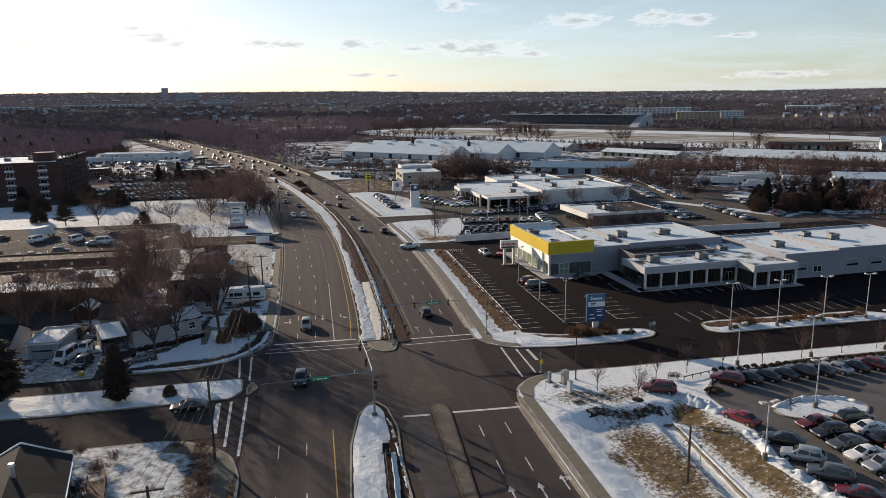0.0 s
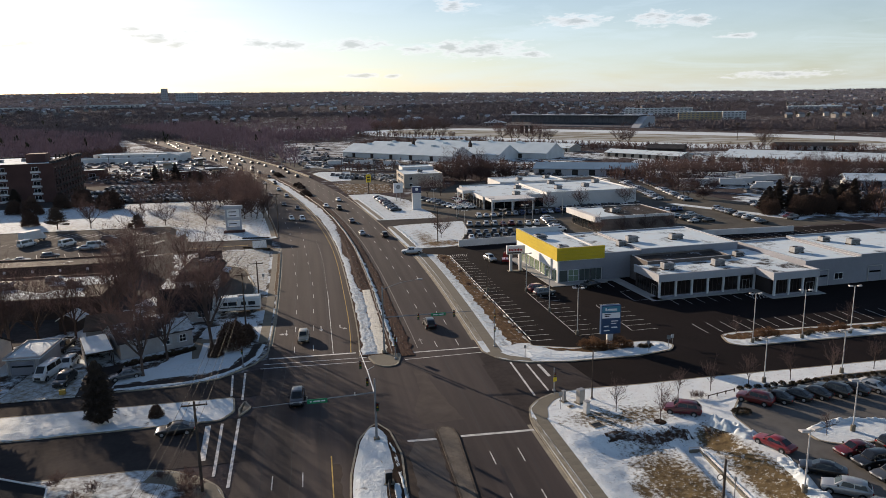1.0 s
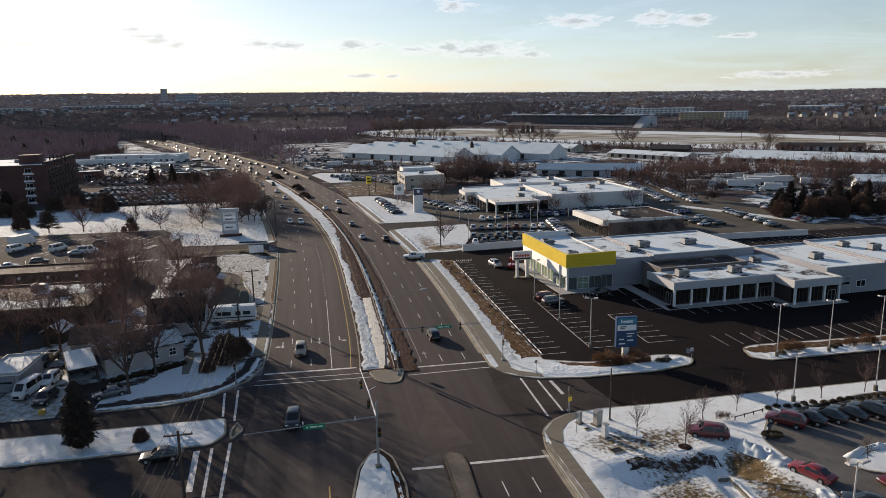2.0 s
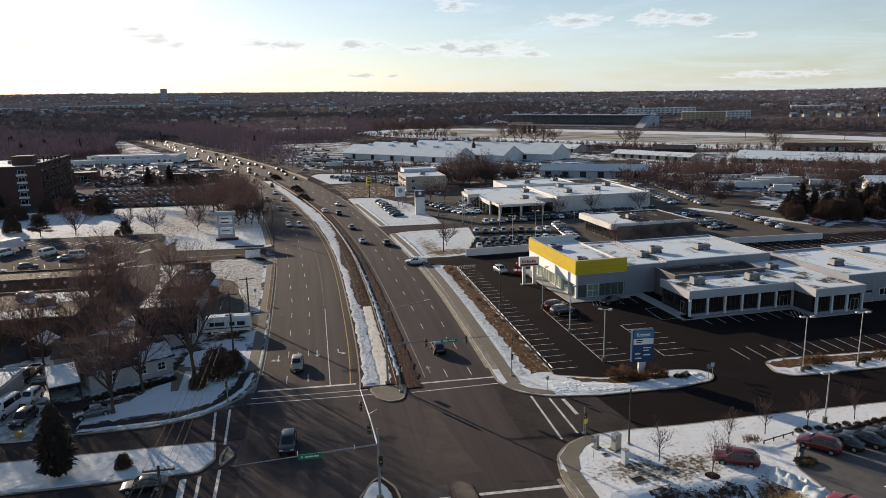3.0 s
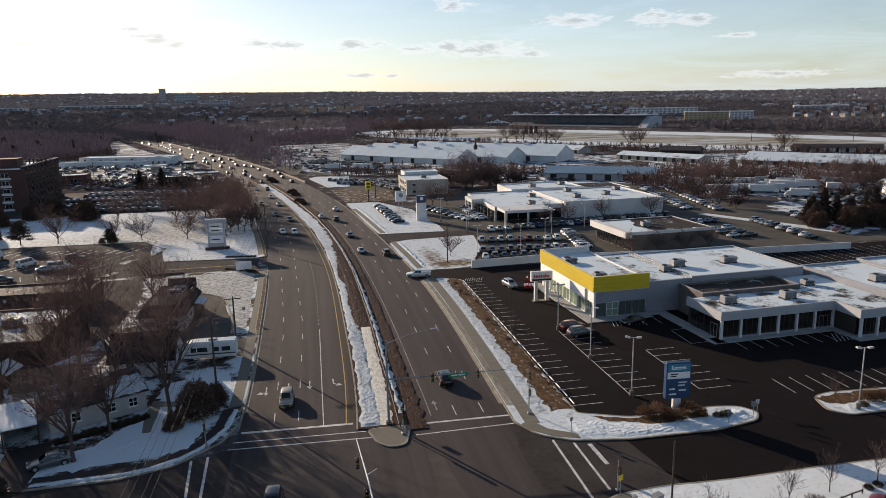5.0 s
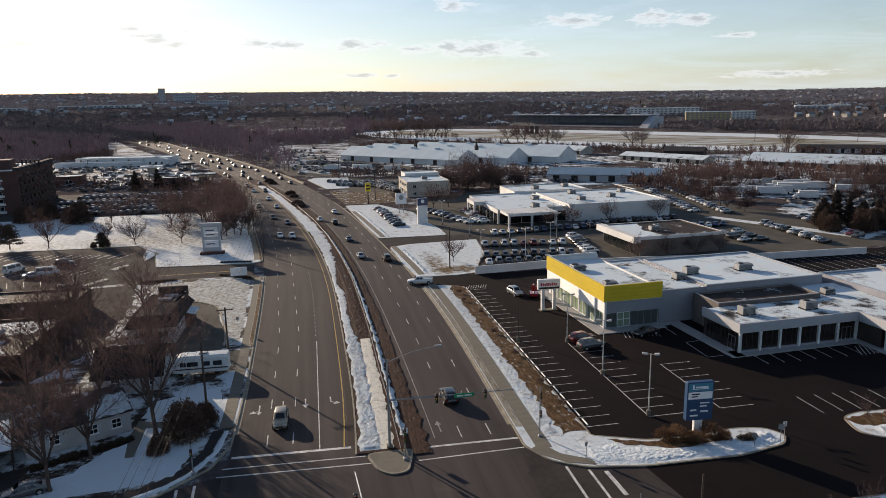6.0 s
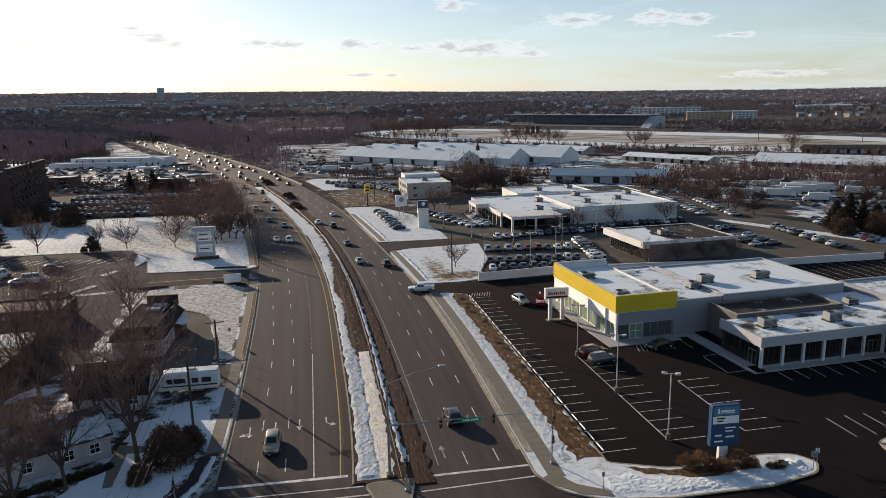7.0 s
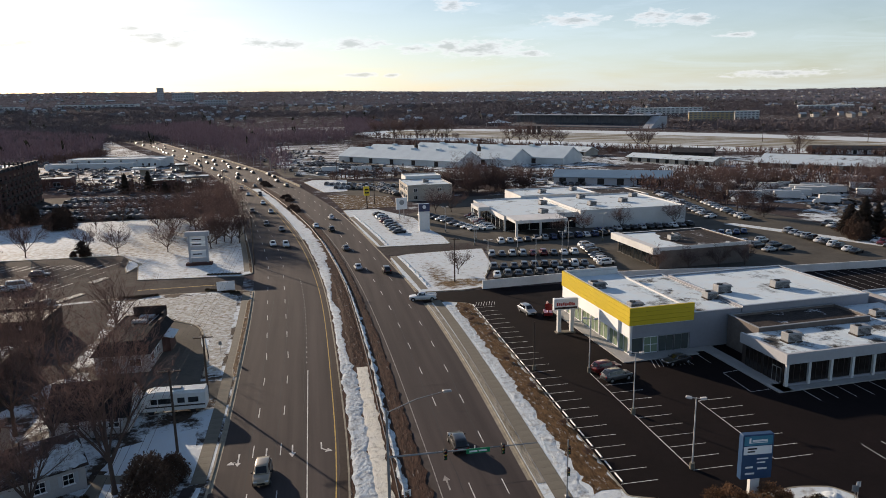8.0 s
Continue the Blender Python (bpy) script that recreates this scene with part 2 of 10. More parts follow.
SNOW_GARDEN = snow_material("patchy_garden_snow", 0.60, (0.085, 0.062, 0.045), (0.04, 0.03, 0.024), 1.1, 0.3, bare=((-13.5, 74, 2.2, 9, 0.14), (-25.0, 74, 1.6, 8, 0.10)))
SNOW_GRASS = snow_material("snow_over_brown_grass", 0.50, (0.22, 0.17, 0.085), (0.12, 0.085, 0.045), 0.9, 0.4)
SNOW_MEADOW = snow_material("meadow_snow", 0.78, (0.26, 0.20, 0.12), (0.13, 0.10, 0.06), 1.3, 0.34, bare=((-36, 268, 26, 26, 0.12), (-30, 300, 22, 22, 0.08), (-70, 262, 20, 9, 0.05)))
FIELD = snow_material("broken_field_snow", 0.46, (0.11, 0.085, 0.075), (0.06, 0.048, 0.043), 15, 0.09, stretch=(0.6, 1.5, 1))
GRASS_BARE = snow_material("bare_winter_grass", 0.33, (0.15, 0.095, 0.045), (0.06, 0.04, 0.02), 2.2)
GRASS_BROWN = snow_material("brown_winter_grass", 0.16, (0.14, 0.082, 0.040), (0.052, 0.032, 0.017), 0.8, 0.2, stretch=(1.6, 0.6, 1))
GRASS_RUST = snow_material("rust_brown_rough_grass", 0.06, (0.075, 0.041, 0.029), (0.030, 0.018, 0.014), 1.2, 0.2, stretch=(1.8, 0.5, 1))
EARTH = snow_material("dark_earth_with_snow_flecks", 0.03, (0.040, 0.022, 0.015), (0.018, 0.011, 0.008), 2.5)
ROOF_SNOW = snow_material("melting_roof_snow", 0.74, (0.085, 0.085, 0.085), (0.045, 0.045, 0.045), 7, 0.14, (0.60, 0.69, 0.735))
ROOF_SNOW.node_tree.nodes["Bump"].inputs["Strength"].default_value = 0.15
GUARD_STEEL = material("weathered_guardrail_steel", (0.085, 0.085, 0.092), 0.75, 0.1, (0.06, 0.06, 0.065), 1, 0.7, 6)
ROOF_PATCHY = snow_material("half_melted_roof_snow", 0.60, (0.085, 0.08, 0.075), (0.045, 0.043, 0.04), 5, 0.12, (0.60, 0.69, 0.735))
ROOF_DARK = snow_material("wet_roof_membrane", 0.22, (0.075, 0.062, 0.055), (0.04, 0.034, 0.031), 4, 0.10, (0.8, 0.82, 0.84))
WALL_WHITE = material("white_painted_wall", (0.64, 0.64, 0.63), 0.7, 0, (0.48, 0.475, 0.46), 6, 0.7, 2)
WALL_GREY = material("pale_grey_panel", (0.40, 0.41, 0.43), 0.6, 0, (0.33, 0.335, 0.36), 6, 0.7, 2)
# White walls toned lavender grey, since the sides in view lie in shade
WALL_PANEL = material("shade_grey_wall_panel", (0.27, 0.275, 0.305), 0.6, 0, (0.215, 0.22, 0.245), 6, 0.7, 2)
DIRTY_CONCRETE = material("dirty_median_concrete", (0.125, 0.105, 0.085), 0.9, 0, (0.07, 0.058, 0.046), 1.6, 0.9, 5, 0.012, 30)
WALL_TAN = material("tan_render", (0.40, 0.37, 0.32), 0.85, 0, (0.28, 0.25, 0.22), 5, 0.8, 2)
WALL_DRAB = material("drab_brown_render", (0.17, 0.145, 0.13), 0.9, 0, (0.10, 0.085, 0.078), 3, 0.9, 2)
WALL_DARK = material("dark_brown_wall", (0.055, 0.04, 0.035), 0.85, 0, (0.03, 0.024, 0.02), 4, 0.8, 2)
BRICK_RED = material("brown_red_brick", (0.098, 0.050, 0.043), 0.9, 0, (0.062, 0.032, 0.028), 5, 0.8, 3)
YELLOW_PANEL = material("bright_yellow_metal_panel", (0.60, 0.435, 0.024), 0.45, 0, (0.50, 0.365, 0.02), 5, 0.6, 1.5)
SHINGLE = material("dark_roof_shingle", (0.06, 0.055, 0.055), 0.9, 0, (0.03, 0.028, 0.03), 2, 0.9, 5, 0.02, 14)
SHINGLE_BLACK = material("black_asphalt_shingle", (0.024, 0.024, 0.026), 0.95, 0, (0.014, 0.014, 0.016), 2, 0.9, 5, 0.02, 14, spec=0.15)
# White boards dimmed in the colour because these fronts lie in shade
CLAPBOARD = material("shade_dimmed_clapboard", (0.42, 0.40, 0.39), 0.8, 0, (0.31, 0.295, 0.285), 3, 0.8, 3)
SHINGLE_THAW = snow_material("shingles_under_thawing_snow", 0.34, (0.070, 0.052, 0.048), (0.040, 0.031, 0.029), 2.2, 0.16)
SHINGLE_BROWN = material("brown_roof_shingle", (0.13, 0.085, 0.06), 0.9, 0, (0.07, 0.045, 0.035), 2, 0.9, 5, 0.02, 14)
DARK_GLASS = glass("dark_window_glass")
GREEN_GLASS = glass("pale_green_window_glass", (0.21, 0.27, 0.18), 0.05)
BROWN_GLASS = glass("dark_bronze_window_glass", (0.022, 0.017, 0.015), 0.12)
BROWN_FRAME = material("bronze_window_frame", (0.045, 0.036, 0.032), 0.6, 0.2, (0.03, 0.024, 0.022), 2, 0.6)
GREY_GLASS = glass("grey_shop_glass", (0.085, 0.098, 0.090), 0.08)
# Whiter than the other walls: sunlight on the west band put into colour
SUNLIT_WHITE = material("sunlit_white_panel", (0.84, 0.84, 0.83), 0.6, 0, (0.78, 0.78, 0.77), 5, 0.5)
ICY = snow_material("dirty_ice_strip", 0.42, (0.17, 0.135, 0.085), (0.075, 0.058, 0.036), 0.5, 0.6, (0.40, 0.37, 0.30), (1.4, 0.35, 1))
CAR_GLASS = glass("car_window_glass", (0.010, 0.012, 0.014), 0.05)
ALUMINIUM = material("brushed_aluminium", (0.52, 0.53, 0.54), 0.42, 0.9, (0.4, 0.4, 0.41), 2, 0.5, 4)
GALVANISED = material("galvanised_steel", (0.30, 0.305, 0.31), 0.55, 0.25, (0.20, 0.205, 0.21), 1, 0.7, 6)
POLE_GREY = material("pale_grey_painted_pole", (0.52, 0.50, 0.48), 0.5, 0, (0.40, 0.385, 0.37), 2, 0.6, 4)
POLE_WOOD = material("weathered_pole_wood", (0.085, 0.062, 0.048), 0.9, 0, (0.045, 0.034, 0.028), 1.5, 0.9, 6, 0.01, 20)
BLACK = material("black_housing", (0.014, 0.014, 0.014), 0.5, 0, (0.008, 0.008, 0.008), 1, 0.5)
RUBBER = material("tyre_rubber", (0.016, 0.016, 0.017), 0.85, 0, (0.010, 0.010, 0.010), 0.5, 0.6)
SIGN_GREEN = material("green_street_sign", (0.01, 0.22, 0.10), 0.4, 0, (0.01, 0.17, 0.08), 1, 0.5)
SIGN_BLUE = material("blue_sign_panel", (0.026, 0.062, 0.135), 0.4, 0, (0.02, 0.05, 0.11), 2, 0.5)
SIGN_TEAL = material("teal_sign_panel", (0.05, 0.20, 0.29), 0.4, 0, (0.04, 0.16, 0.24), 2, 0.5)
SIGN_WHITE = material("white_sign_face", (0.74, 0.74, 0.74), 0.45, 0, (0.64, 0.64, 0.64), 2, 0.5)
SIGN_RED = material("red_sign_letters", (0.42, 0.03, 0.03), 0.45, 0, (0.33, 0.02, 0.02), 1, 0.5)
BARK = material("grey_brown_bark", (0.090, 0.062, 0.052), 0.95, 0, (0.060, 0.044, 0.037), 0.8, 0.9, 6, 0.01, 18, shift=0.25)
TWIG = material("bare_twigs", (0.105, 0.072, 0.070), 0.95, 0, (0.060, 0.042, 0.041), 1.5, 0.8, shift=0.25)
NEEDLE = material("dark_evergreen_needles", (0.090, 0.062, 0.045), 0.85, 0, (0.044, 0.032, 0.024), 0.7, 0.9, 4, shift=0.25)
SHRUB = material("brown_dry_shrub", (0.15, 0.085, 0.048), 0.9, 0, (0.06, 0.034, 0.021), 0.5, 0.9, 5, shift=0.25)
# Base lifted in place of sunlight coming through the sprays
SHRUB_DARK = material("dark_low_shrub", (0.085, 0.062, 0.036), 0.9, 0, (0.035, 0.028, 0.017), 0.5, 0.9, 5, shift=0.25)
SHRUB_RUST = material("rusty_evergreen_sprays", (0.115, 0.068, 0.048), 0.9, 0, (0.048, 0.030, 0.022), 0.5, 0.9, 5, shift=0.15)
SHRUB_LOW = material("dull_brown_bush", (0.12, 0.075, 0.055), 0.9, 0, (0.055, 0.036, 0.028), 0.5, 0.9, 5, shift=0.2)
# Lifted, purplish base imitates the haze lying before the roadside woods
WOODS = material("hazy_bare_winter_woods", (0.215, 0.156, 0.178), 0.95, 0, (0.148, 0.108, 0.124), 60, 0.9, 0.1, island=0.12, spec=0.05)
# Distance haze is mixed into the colours of these far woods and hills
WOODS_FAR = material("haze_grey_far_woods", (0.150, 0.128, 0.135), 0.95, 0, (0.100, 0.086, 0.092), 90, 0.9, 0.05, island=0.12, spec=0.05)
WOODS_HILL = material("haze_grey_hill_woods", (0.215, 0.205, 0.235), 0.95, 0, (0.155, 0.147, 0.17), 160, 0.9, 0.02, island=0.10, spec=0.05)
SCRUB_BROWN = material("rust_brown_scrub", (0.17, 0.108, 0.090), 0.95, 0, (0.10, 0.064, 0.055), 40, 0.9, 0.1, island=0.15, spec=0.05)
WOODS_EVER = material("distant_evergreens", (0.026, 0.030, 0.020), 0.95, 0, (0.014, 0.016, 0.011), 40, 0.9, 0.1, island=0.35)
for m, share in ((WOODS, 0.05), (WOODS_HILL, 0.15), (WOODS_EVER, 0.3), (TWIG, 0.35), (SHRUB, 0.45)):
    n, l = m.node_tree.nodes, m.node_tree.links
    thin, both = n.new("ShaderNodeBsdfTranslucent"), n.new("ShaderNodeMixShader")
    l.new(n["Principled BSDF"].inputs["Base Color"].links[0].from_socket, thin.inputs["Color"])
    both.inputs[0].default_value = share
    l.new(n["Principled BSDF"].outputs[0], both.inputs[1])
    l.new(thin.outputs[0], both.inputs[2])
    l.new(both.outputs[0], n["Material Output"].inputs["Surface"])
HEADLIGHT = material("headlight_lens", (0.62, 0.62, 0.62), 0.15, 0.3, (0.5, 0.5, 0.5), 1, 0.5, spec=0.6)
TAILLIGHT = material("red_tail_lens", (0.22, 0.012, 0.012), 0.2, 0, (0.16, 0.01, 0.01), 1, 0.5, spec=0.6)
CABLE = material("black_cable", (0.012, 0.012, 0.012), 0.7)


# ---- mesh tools ----
class Shape:
    """Collects corners and faces of one mesh."""

    def __init__(self):
        self.v, self.f = [], []

    def add(self, verts, faces):
        k = len(self.v)
        self.v += [tuple(p) for p in verts]
        self.f += [tuple(i + k for i in f) for f in faces]
        return self

    def box(self, x0, y0, z0, x1, y1, z1, m=None):
        p = [Vector((x, y, z)) for z in (z0, z1) for x, y in ((x0, y0), (x1, y0), (x1, y1), (x0, y1))]
        if m:
            p = [m @ q for q in p]
        return self.add(p, [(3, 2, 1, 0), (4, 5, 6, 7), (0, 1, 5, 4), (1, 2, 6, 5), (2, 3, 7, 6), (3, 0, 4, 7)])

    def block(self, x0, y0, z0, x1, y1, z1, c=0.03, m=None):
        """A box with its upper edges chamfered."""
        ring = lambda a, z: [Vector((x0 + a, y0 + a, z)), Vector((x1 - a, y0 + a, z)), Vector((x1 - a, y1 - a, z)), Vector((x0 + a, y1 - a, z))]
        p = ring(0, z0) + ring(0, z1 - c) + ring(c, z1)
        if m:
            p = [m @ q for q in p]
        f = [(3, 2, 1, 0), (8, 9, 10, 11)]
        for r in (0, 4):
            f += [(r + i, r + (i + 1) % 4, r + 4 + (i + 1) % 4, r + 4 + i) for i in range(4)]
        return self.add(p, f)

    def prism(self, poly, z0, z1, c=0.0):
        """An upright solid over a plan outline, with a chamfer c round its top."""
        a = sum(poly[i][0] * poly[(i + 1) % len(poly)][1] - poly[(i + 1) % len(poly)][0] * poly[i][1] for i in range(len(poly)))
        poly = list(poly) if a > 0 else list(poly)[::-1]
        n = len(poly)
        rows = [(0.0, z0), (0.0, z1 - c * 0.6), (c, z1)] if c else [(0.0, z0), (0.0, z1)]
        p = []
        for inset, z in rows:
            for i in range(n):
                q, a, b = Vector(poly[i]), Vector(poly[i - 1]), Vector(poly[(i + 1) % n])
                if inset:
                    e, g = (q - a), (b - q)
                    e = e.normalized() if e.length > 1e-6 else Vector((1, 0))
                    g = g.normalized() if g.length > 1e-6 else e
                    nrm = Vector((-(e.y + g.y), e.x + g.x))
                    if nrm.length > 1e-6:
                        q = q + nrm.normalized() * inset
                p.append((q.x, q.y, z))
        f = [tuple(range(n))[::-1], tuple(range(n * (len(rows) - 1), n * len(rows)))]
        for r in range(len(rows) - 1):
            f += [(r * n + i, r * n + (i + 1) % n, (r + 1) * n + (i + 1) % n, (r + 1) * n + i) for i in range(n)]
        return self.add(p, f)

    def tube(self, a, b, r0, r1, n=6, cap=True):
        a, b = Vector(a), Vector(b)
        d = (b - a)
        if d.length < 1e-6:
            return self
        d.normalize()
        u = d.cross(Vector((0, 0, 1)) if abs(d.z) < 0.9 else Vector((1, 0, 0))).normalized()
        w = d.cross(u)
        p = []
        for q, r in ((a, r0), (b, r1)):
            p += [q + (u * math.cos(2 * math.pi * i / n) + w * math.sin(2 * math.pi * i / n)) * r for i in range(n)]
        f = [(i, (i + 1) % n, n + (i + 1) % n, n + i) for i in range(n)]
        if cap:
            f += [tuple(range(n))[::-1], tuple(range(n, 2 * n))]
        return self.add(p, f)

    def path(self, pts, r, n=6):
        for a, b in zip(pts, pts[1:]):
            self.tube(a, b, r, r, n)
        return self

    def ribbon(self, left, right, z, thick=0.0, bottom=None):
        """A strip between two lines of plan points; thick: its depth."""
        k = len(left)
        zt = (lambda i: z) if not callable(z) else z
        p = [(a[0], a[1], zt(i)) for i, a in enumerate(left)] + [(a[0], a[1], zt(i)) for i, a in enumerate(right)]
        f = [(i, k + i, k + i + 1, i + 1) for i in range(k - 1)]
        if thick:
            p += [(x, y, zz - thick) for x, y, zz in p]
            o = 2 * k
            f += [(i + 1, o + i + 1, o + i, i) for i in range(k - 1)][::1]
            f += [(k + i, o + k + i, o + k + i + 1, k + i + 1) for i in range(k - 1)]
            f += [(0, o, o + k, k), (k - 1, 2 * k - 1, o + 2 * k - 1, o + k - 1)]
        return self.add(p, f)

    def loft(self, rings, close=True):
        n = len(rings[0])
        p = [q for r in rings for q in r]
        f = []
        for j in range(len(rings) - 1):
            f += [(j * n + i, j * n + (i + 1) % n, (j + 1) * n + (i + 1) % n, (j + 1) * n + i) for i in range(n)]
        if close:
            f += [tuple(range(n))[::-1], tuple(range(n * (len(rings) - 1), n * len(rings)))]
        return self.add(p, f)

    def gable(self, x0, y0, x1, y1, z0, z1, over=0.3, axis="x", thick=0.18, m=None):
        """Two roof slopes with a thickness, the ridge along the axis."""
        if axis == "x":
            ym = (y0 + y1) / 2
            prof = [(y0 - over, z0 - over * (z1 - z0) / (ym - y0)), (ym, z1), (y1 + over, z0 - over * (z1 - z0) / (ym - y0))]
            pts = lambda x: [Vector((x, y, z)) for y, z in prof] + [Vector((x, y, z - thick)) for y, z in prof[::-1]]
            rings = [pts(x0 - over), pts(x1 + over)]
        else:
            xm = (x0 + x1) / 2
            prof = [(x0 - over, z0 - over * (z1 - z0) / (xm - x0)), (xm, z1), (x1 + over, z0 - over * (z1 - z0) / (xm - x0))]
            pts = lambda y: [Vector((x, y, z)) for x, z in prof] + [Vector((x, y, z - thick)) for x, z in prof[::-1]]
            rings = [pts(y1 + over), pts(y0 - over)]
        if m:
            rings = [[m @ q for q in r] for r in rings]
        n = 6
        p = [q for r in rings for q in r]
        f = [(i, n + i, n + (i + 1) % n, (i + 1) % n) for i in range(n)]
        f += [(0, 1, 4, 5), (1, 2, 3, 4), (n + 1, n, n + 5, n + 4), (n + 2, n + 1, n + 4, n + 3)]
        return self.add(p, f)

    def mesh(self, name, mat=None, smooth=False):
        me = bpy.data.meshes.new(name)
        me.from_pydata(self.v, [], self.f)
        if mat:
            me.materials.append(mat)
        if smooth:
            me.polygons.foreach_set("use_smooth", [True] * len(me.polygons))
        me.validate()
        me.update()
        return me


def part(name, shape, mat, parent=None, label="", at=None, smooth=False):
    data = shape if isinstance(shape, bpy.types.Mesh) else shape.mesh(name, mat, smooth)
    ob = new(name, data)
    if parent:
        ob.parent = parent
    if at is not None:
        ob.matrix_basis = at
    if label:
        ob["label"] = label
    return ob


def thing(name, label, category, at=None, group=""):
    e = new(name)
    e.empty_display_size = 0.5
    if at is not None:
        e.matrix_basis = at
    return tagged(e, label, category, group)


def setting(name, shape, mat, label, category="", smooth=False):
    return tagged(part(name, shape, mat, smooth=smooth), label, category, "", "structure")


def curve(*pts):
    """x as a smooth function of y through the given (y, x) pairs."""
    ys = np.array([p[0] for p in pts], float)
    xs = np.array([p[1] for p in pts], float)
    fine = np.linspace(ys[0], ys[-1], 3000)
    raw = np.interp(fine, ys, xs)
    out = raw.copy()
    for _ in range(2):
        pad = np.concatenate([2 * out[0] - out[1:31][::-1], out, 2 * out[-1] - out[-31:-1][::-1]])
        out = np.convolve(pad, np.ones(61) / 61, "valid")
    return lambda y, o=0.0: float(np.interp(y, fine, out)) + o


def line(fn, ys, off=0.0):
    return [(fn(y) + off, y) for y in ys]


def steps(a, b, step):
    k = max(1, int(math.ceil((b - a) / step)))
    return [a + (b - a) * i / k for i in range(k + 1)]


# ---- ground and roads ----
def lift(x, y):
    """Height of the land: level by the road, rising to wooded hills far off."""
    r = math.hypot(x, y)
    if r < 1300:
        return 0.0
    k = (r - 1300) / 3200
    roll = noise.noise(Vector((x / 900, y / 900, 3.1))) + 0.5 * noise.noise(Vector((x / 350, y / 350, 7.7)))
    top = float(np.interp(math.degrees(math.atan2(x, y)), [-60, -21, 2.5, 21, 37.5, 70], [112, 112, 104, 76, 60, 60]))
    return max(0.0, top * k ** 1.2 + 16 * roll * min(1, k * 2.5) * (1 - 0.55 * k))


LAND = snow_material("winter_land_with_snow_patches", 0.22, (0.098, 0.082, 0.080), (0.062, 0.052, 0.052), 13, 0.2)
LAND.node_tree.nodes["Principled BSDF"].inputs["Specular IOR Level"].default_value = 0.0
g = Shape()
radii = [0, 30, 60, 100, 150, 220, 300, 400, 520, 680, 860, 1050] + [1250 + 110 * i for i in range(33)]
spokes = 144
g.v = [(0, 0, -0.04)]
for r in radii[1:]:
    for s in range(spokes):
        a = 2 * math.pi * s / spokes
        x, y = r * math.sin(a), r * math.cos(a)
        g.v.append((x, y, lift(x, y) - 0.04))
for s in range(spokes):
    g.f.append((0, 1 + (s + 1) % spokes, 1 + s))
for j in range(len(radii) - 2):
    o = 1 + j * spokes
    g.f += [(o + s, o + (s + 1) % spokes, o + spokes + (s + 1) % spokes, o + spokes + s) for s in range(spokes) if not (radii[j + 1] in (30, 60) and 7 <= s <= 18)]
setting("ground", g, LAND, "snow-patched brown winter land rising to wooded hills", "ground", True)

# edges of the two carriageways, x by y
KERB_W = curve((-80, -10.2), (72, -10.0), (100, -8.6), (118, -7.2), (170, -7.5), (198, -8.0), (223, -9.3), (256, -13), (306, -18.8), (353, -25.5), (412, -35.5), (474, -49), (564, -75), (659, -107), (801, -156), (1020, -236), (1258, -328), (1600, -470))
YELLOW_W = curve((-80, 0.8), (66, 0.9), (82, 1.6), (100, 4.4), (116, 6.3), (150, 6.4), (182, 6.5), (201, 6.0), (220, 4.8), (246, 2.6), (271, -0.4), (306, -5.6), (337, -10.8), (383, -19.5), (408, -25.5), (474, -43), (564, -70), (659, -102), (801, -152), (1020, -233), (1258, -326), (1600, -468))
EDGE_E = curve((-80, 16.0), (86, 16.4), (116, 15.4), (147, 15.7), (164, 15.3), (190, 14.8), (235, 12.4), (275, 8.5), (318, 2.6), (365, -6.2), (405, -15.8), (451, -28), (500, -43), (620, -83), (726, -119), (879, -172), (1095, -256), (1258, -322), (1600, -464))
KERB_E = curve((-80, 26.0), (86, 26.2), (113, 26.3), (129, 26.9), (145, 27.3), (173, 27.3), (200, 26.3), (223, 24.6), (264, 21.0), (295, 18.0), (329, 13.6), (375, 5.6), (417, -3.4), (486, -22), (595, -56), (705, -97), (879, -155), (1095, -240), (1258, -306), (1600, -448))

far_y = steps(-80, 240, 5) + steps(245, 700, 9) + steps(720, 1600, 40)
setting("road", Shape().ribbon(line(KERB_W, far_y), line(KERB_E, far_y), 0.0), ASPHALT, "worn grey asphalt of a wide divided highway", "road")


def rounded(poly, r, n=5):
    """A plan outline with its corners rounded."""
    out, k = [], len(poly)
    for i in range(k):
        q, a, b = Vector(poly[i]), Vector(poly[i - 1]), Vector(poly[(i + 1) % k])
        rr = min(r, (q - a).length * 0.45, (b - q).length * 0.45)
        p0, p1 = q + (a - q).normalized() * rr, q + (b - q).normalized() * rr
        for j in range(n + 1):
            t = j / n
            out.append(tuple((1 - t) ** 2 * p0 + 2 * t * (1 - t) * q + t * t * p1))
    return out


def inset(poly, d):
    s = Shape().prism(poly, 0, 1, d)
    n = len(poly)
    return [(x, y) for x, y, z in s.v[2 * n:]]


def raised(name, poly, surface, label, height=0.14, r=1.5, kerb=0.22, category="verge", stone=None):
    """Land behind a kerb: a solid with its kerbstones round it."""
    poly = rounded(poly, r) if r else poly
    base = setting(name, Shape().prism(inset(poly, kerb), -0.02, height - 0.012), surface, label, category)
    outer = Shape().prism(poly, 0, 1).v[:len(poly)]
    outer = [(x, y) for x, y, z in outer]
    inner = inset(outer, kerb + 0.02)
    part("kerb", Shape().ribbon(outer + outer[:1], inner + inner[:1], height, 0.2), stone or KERB_STONE, base, "concrete kerb")
    return base


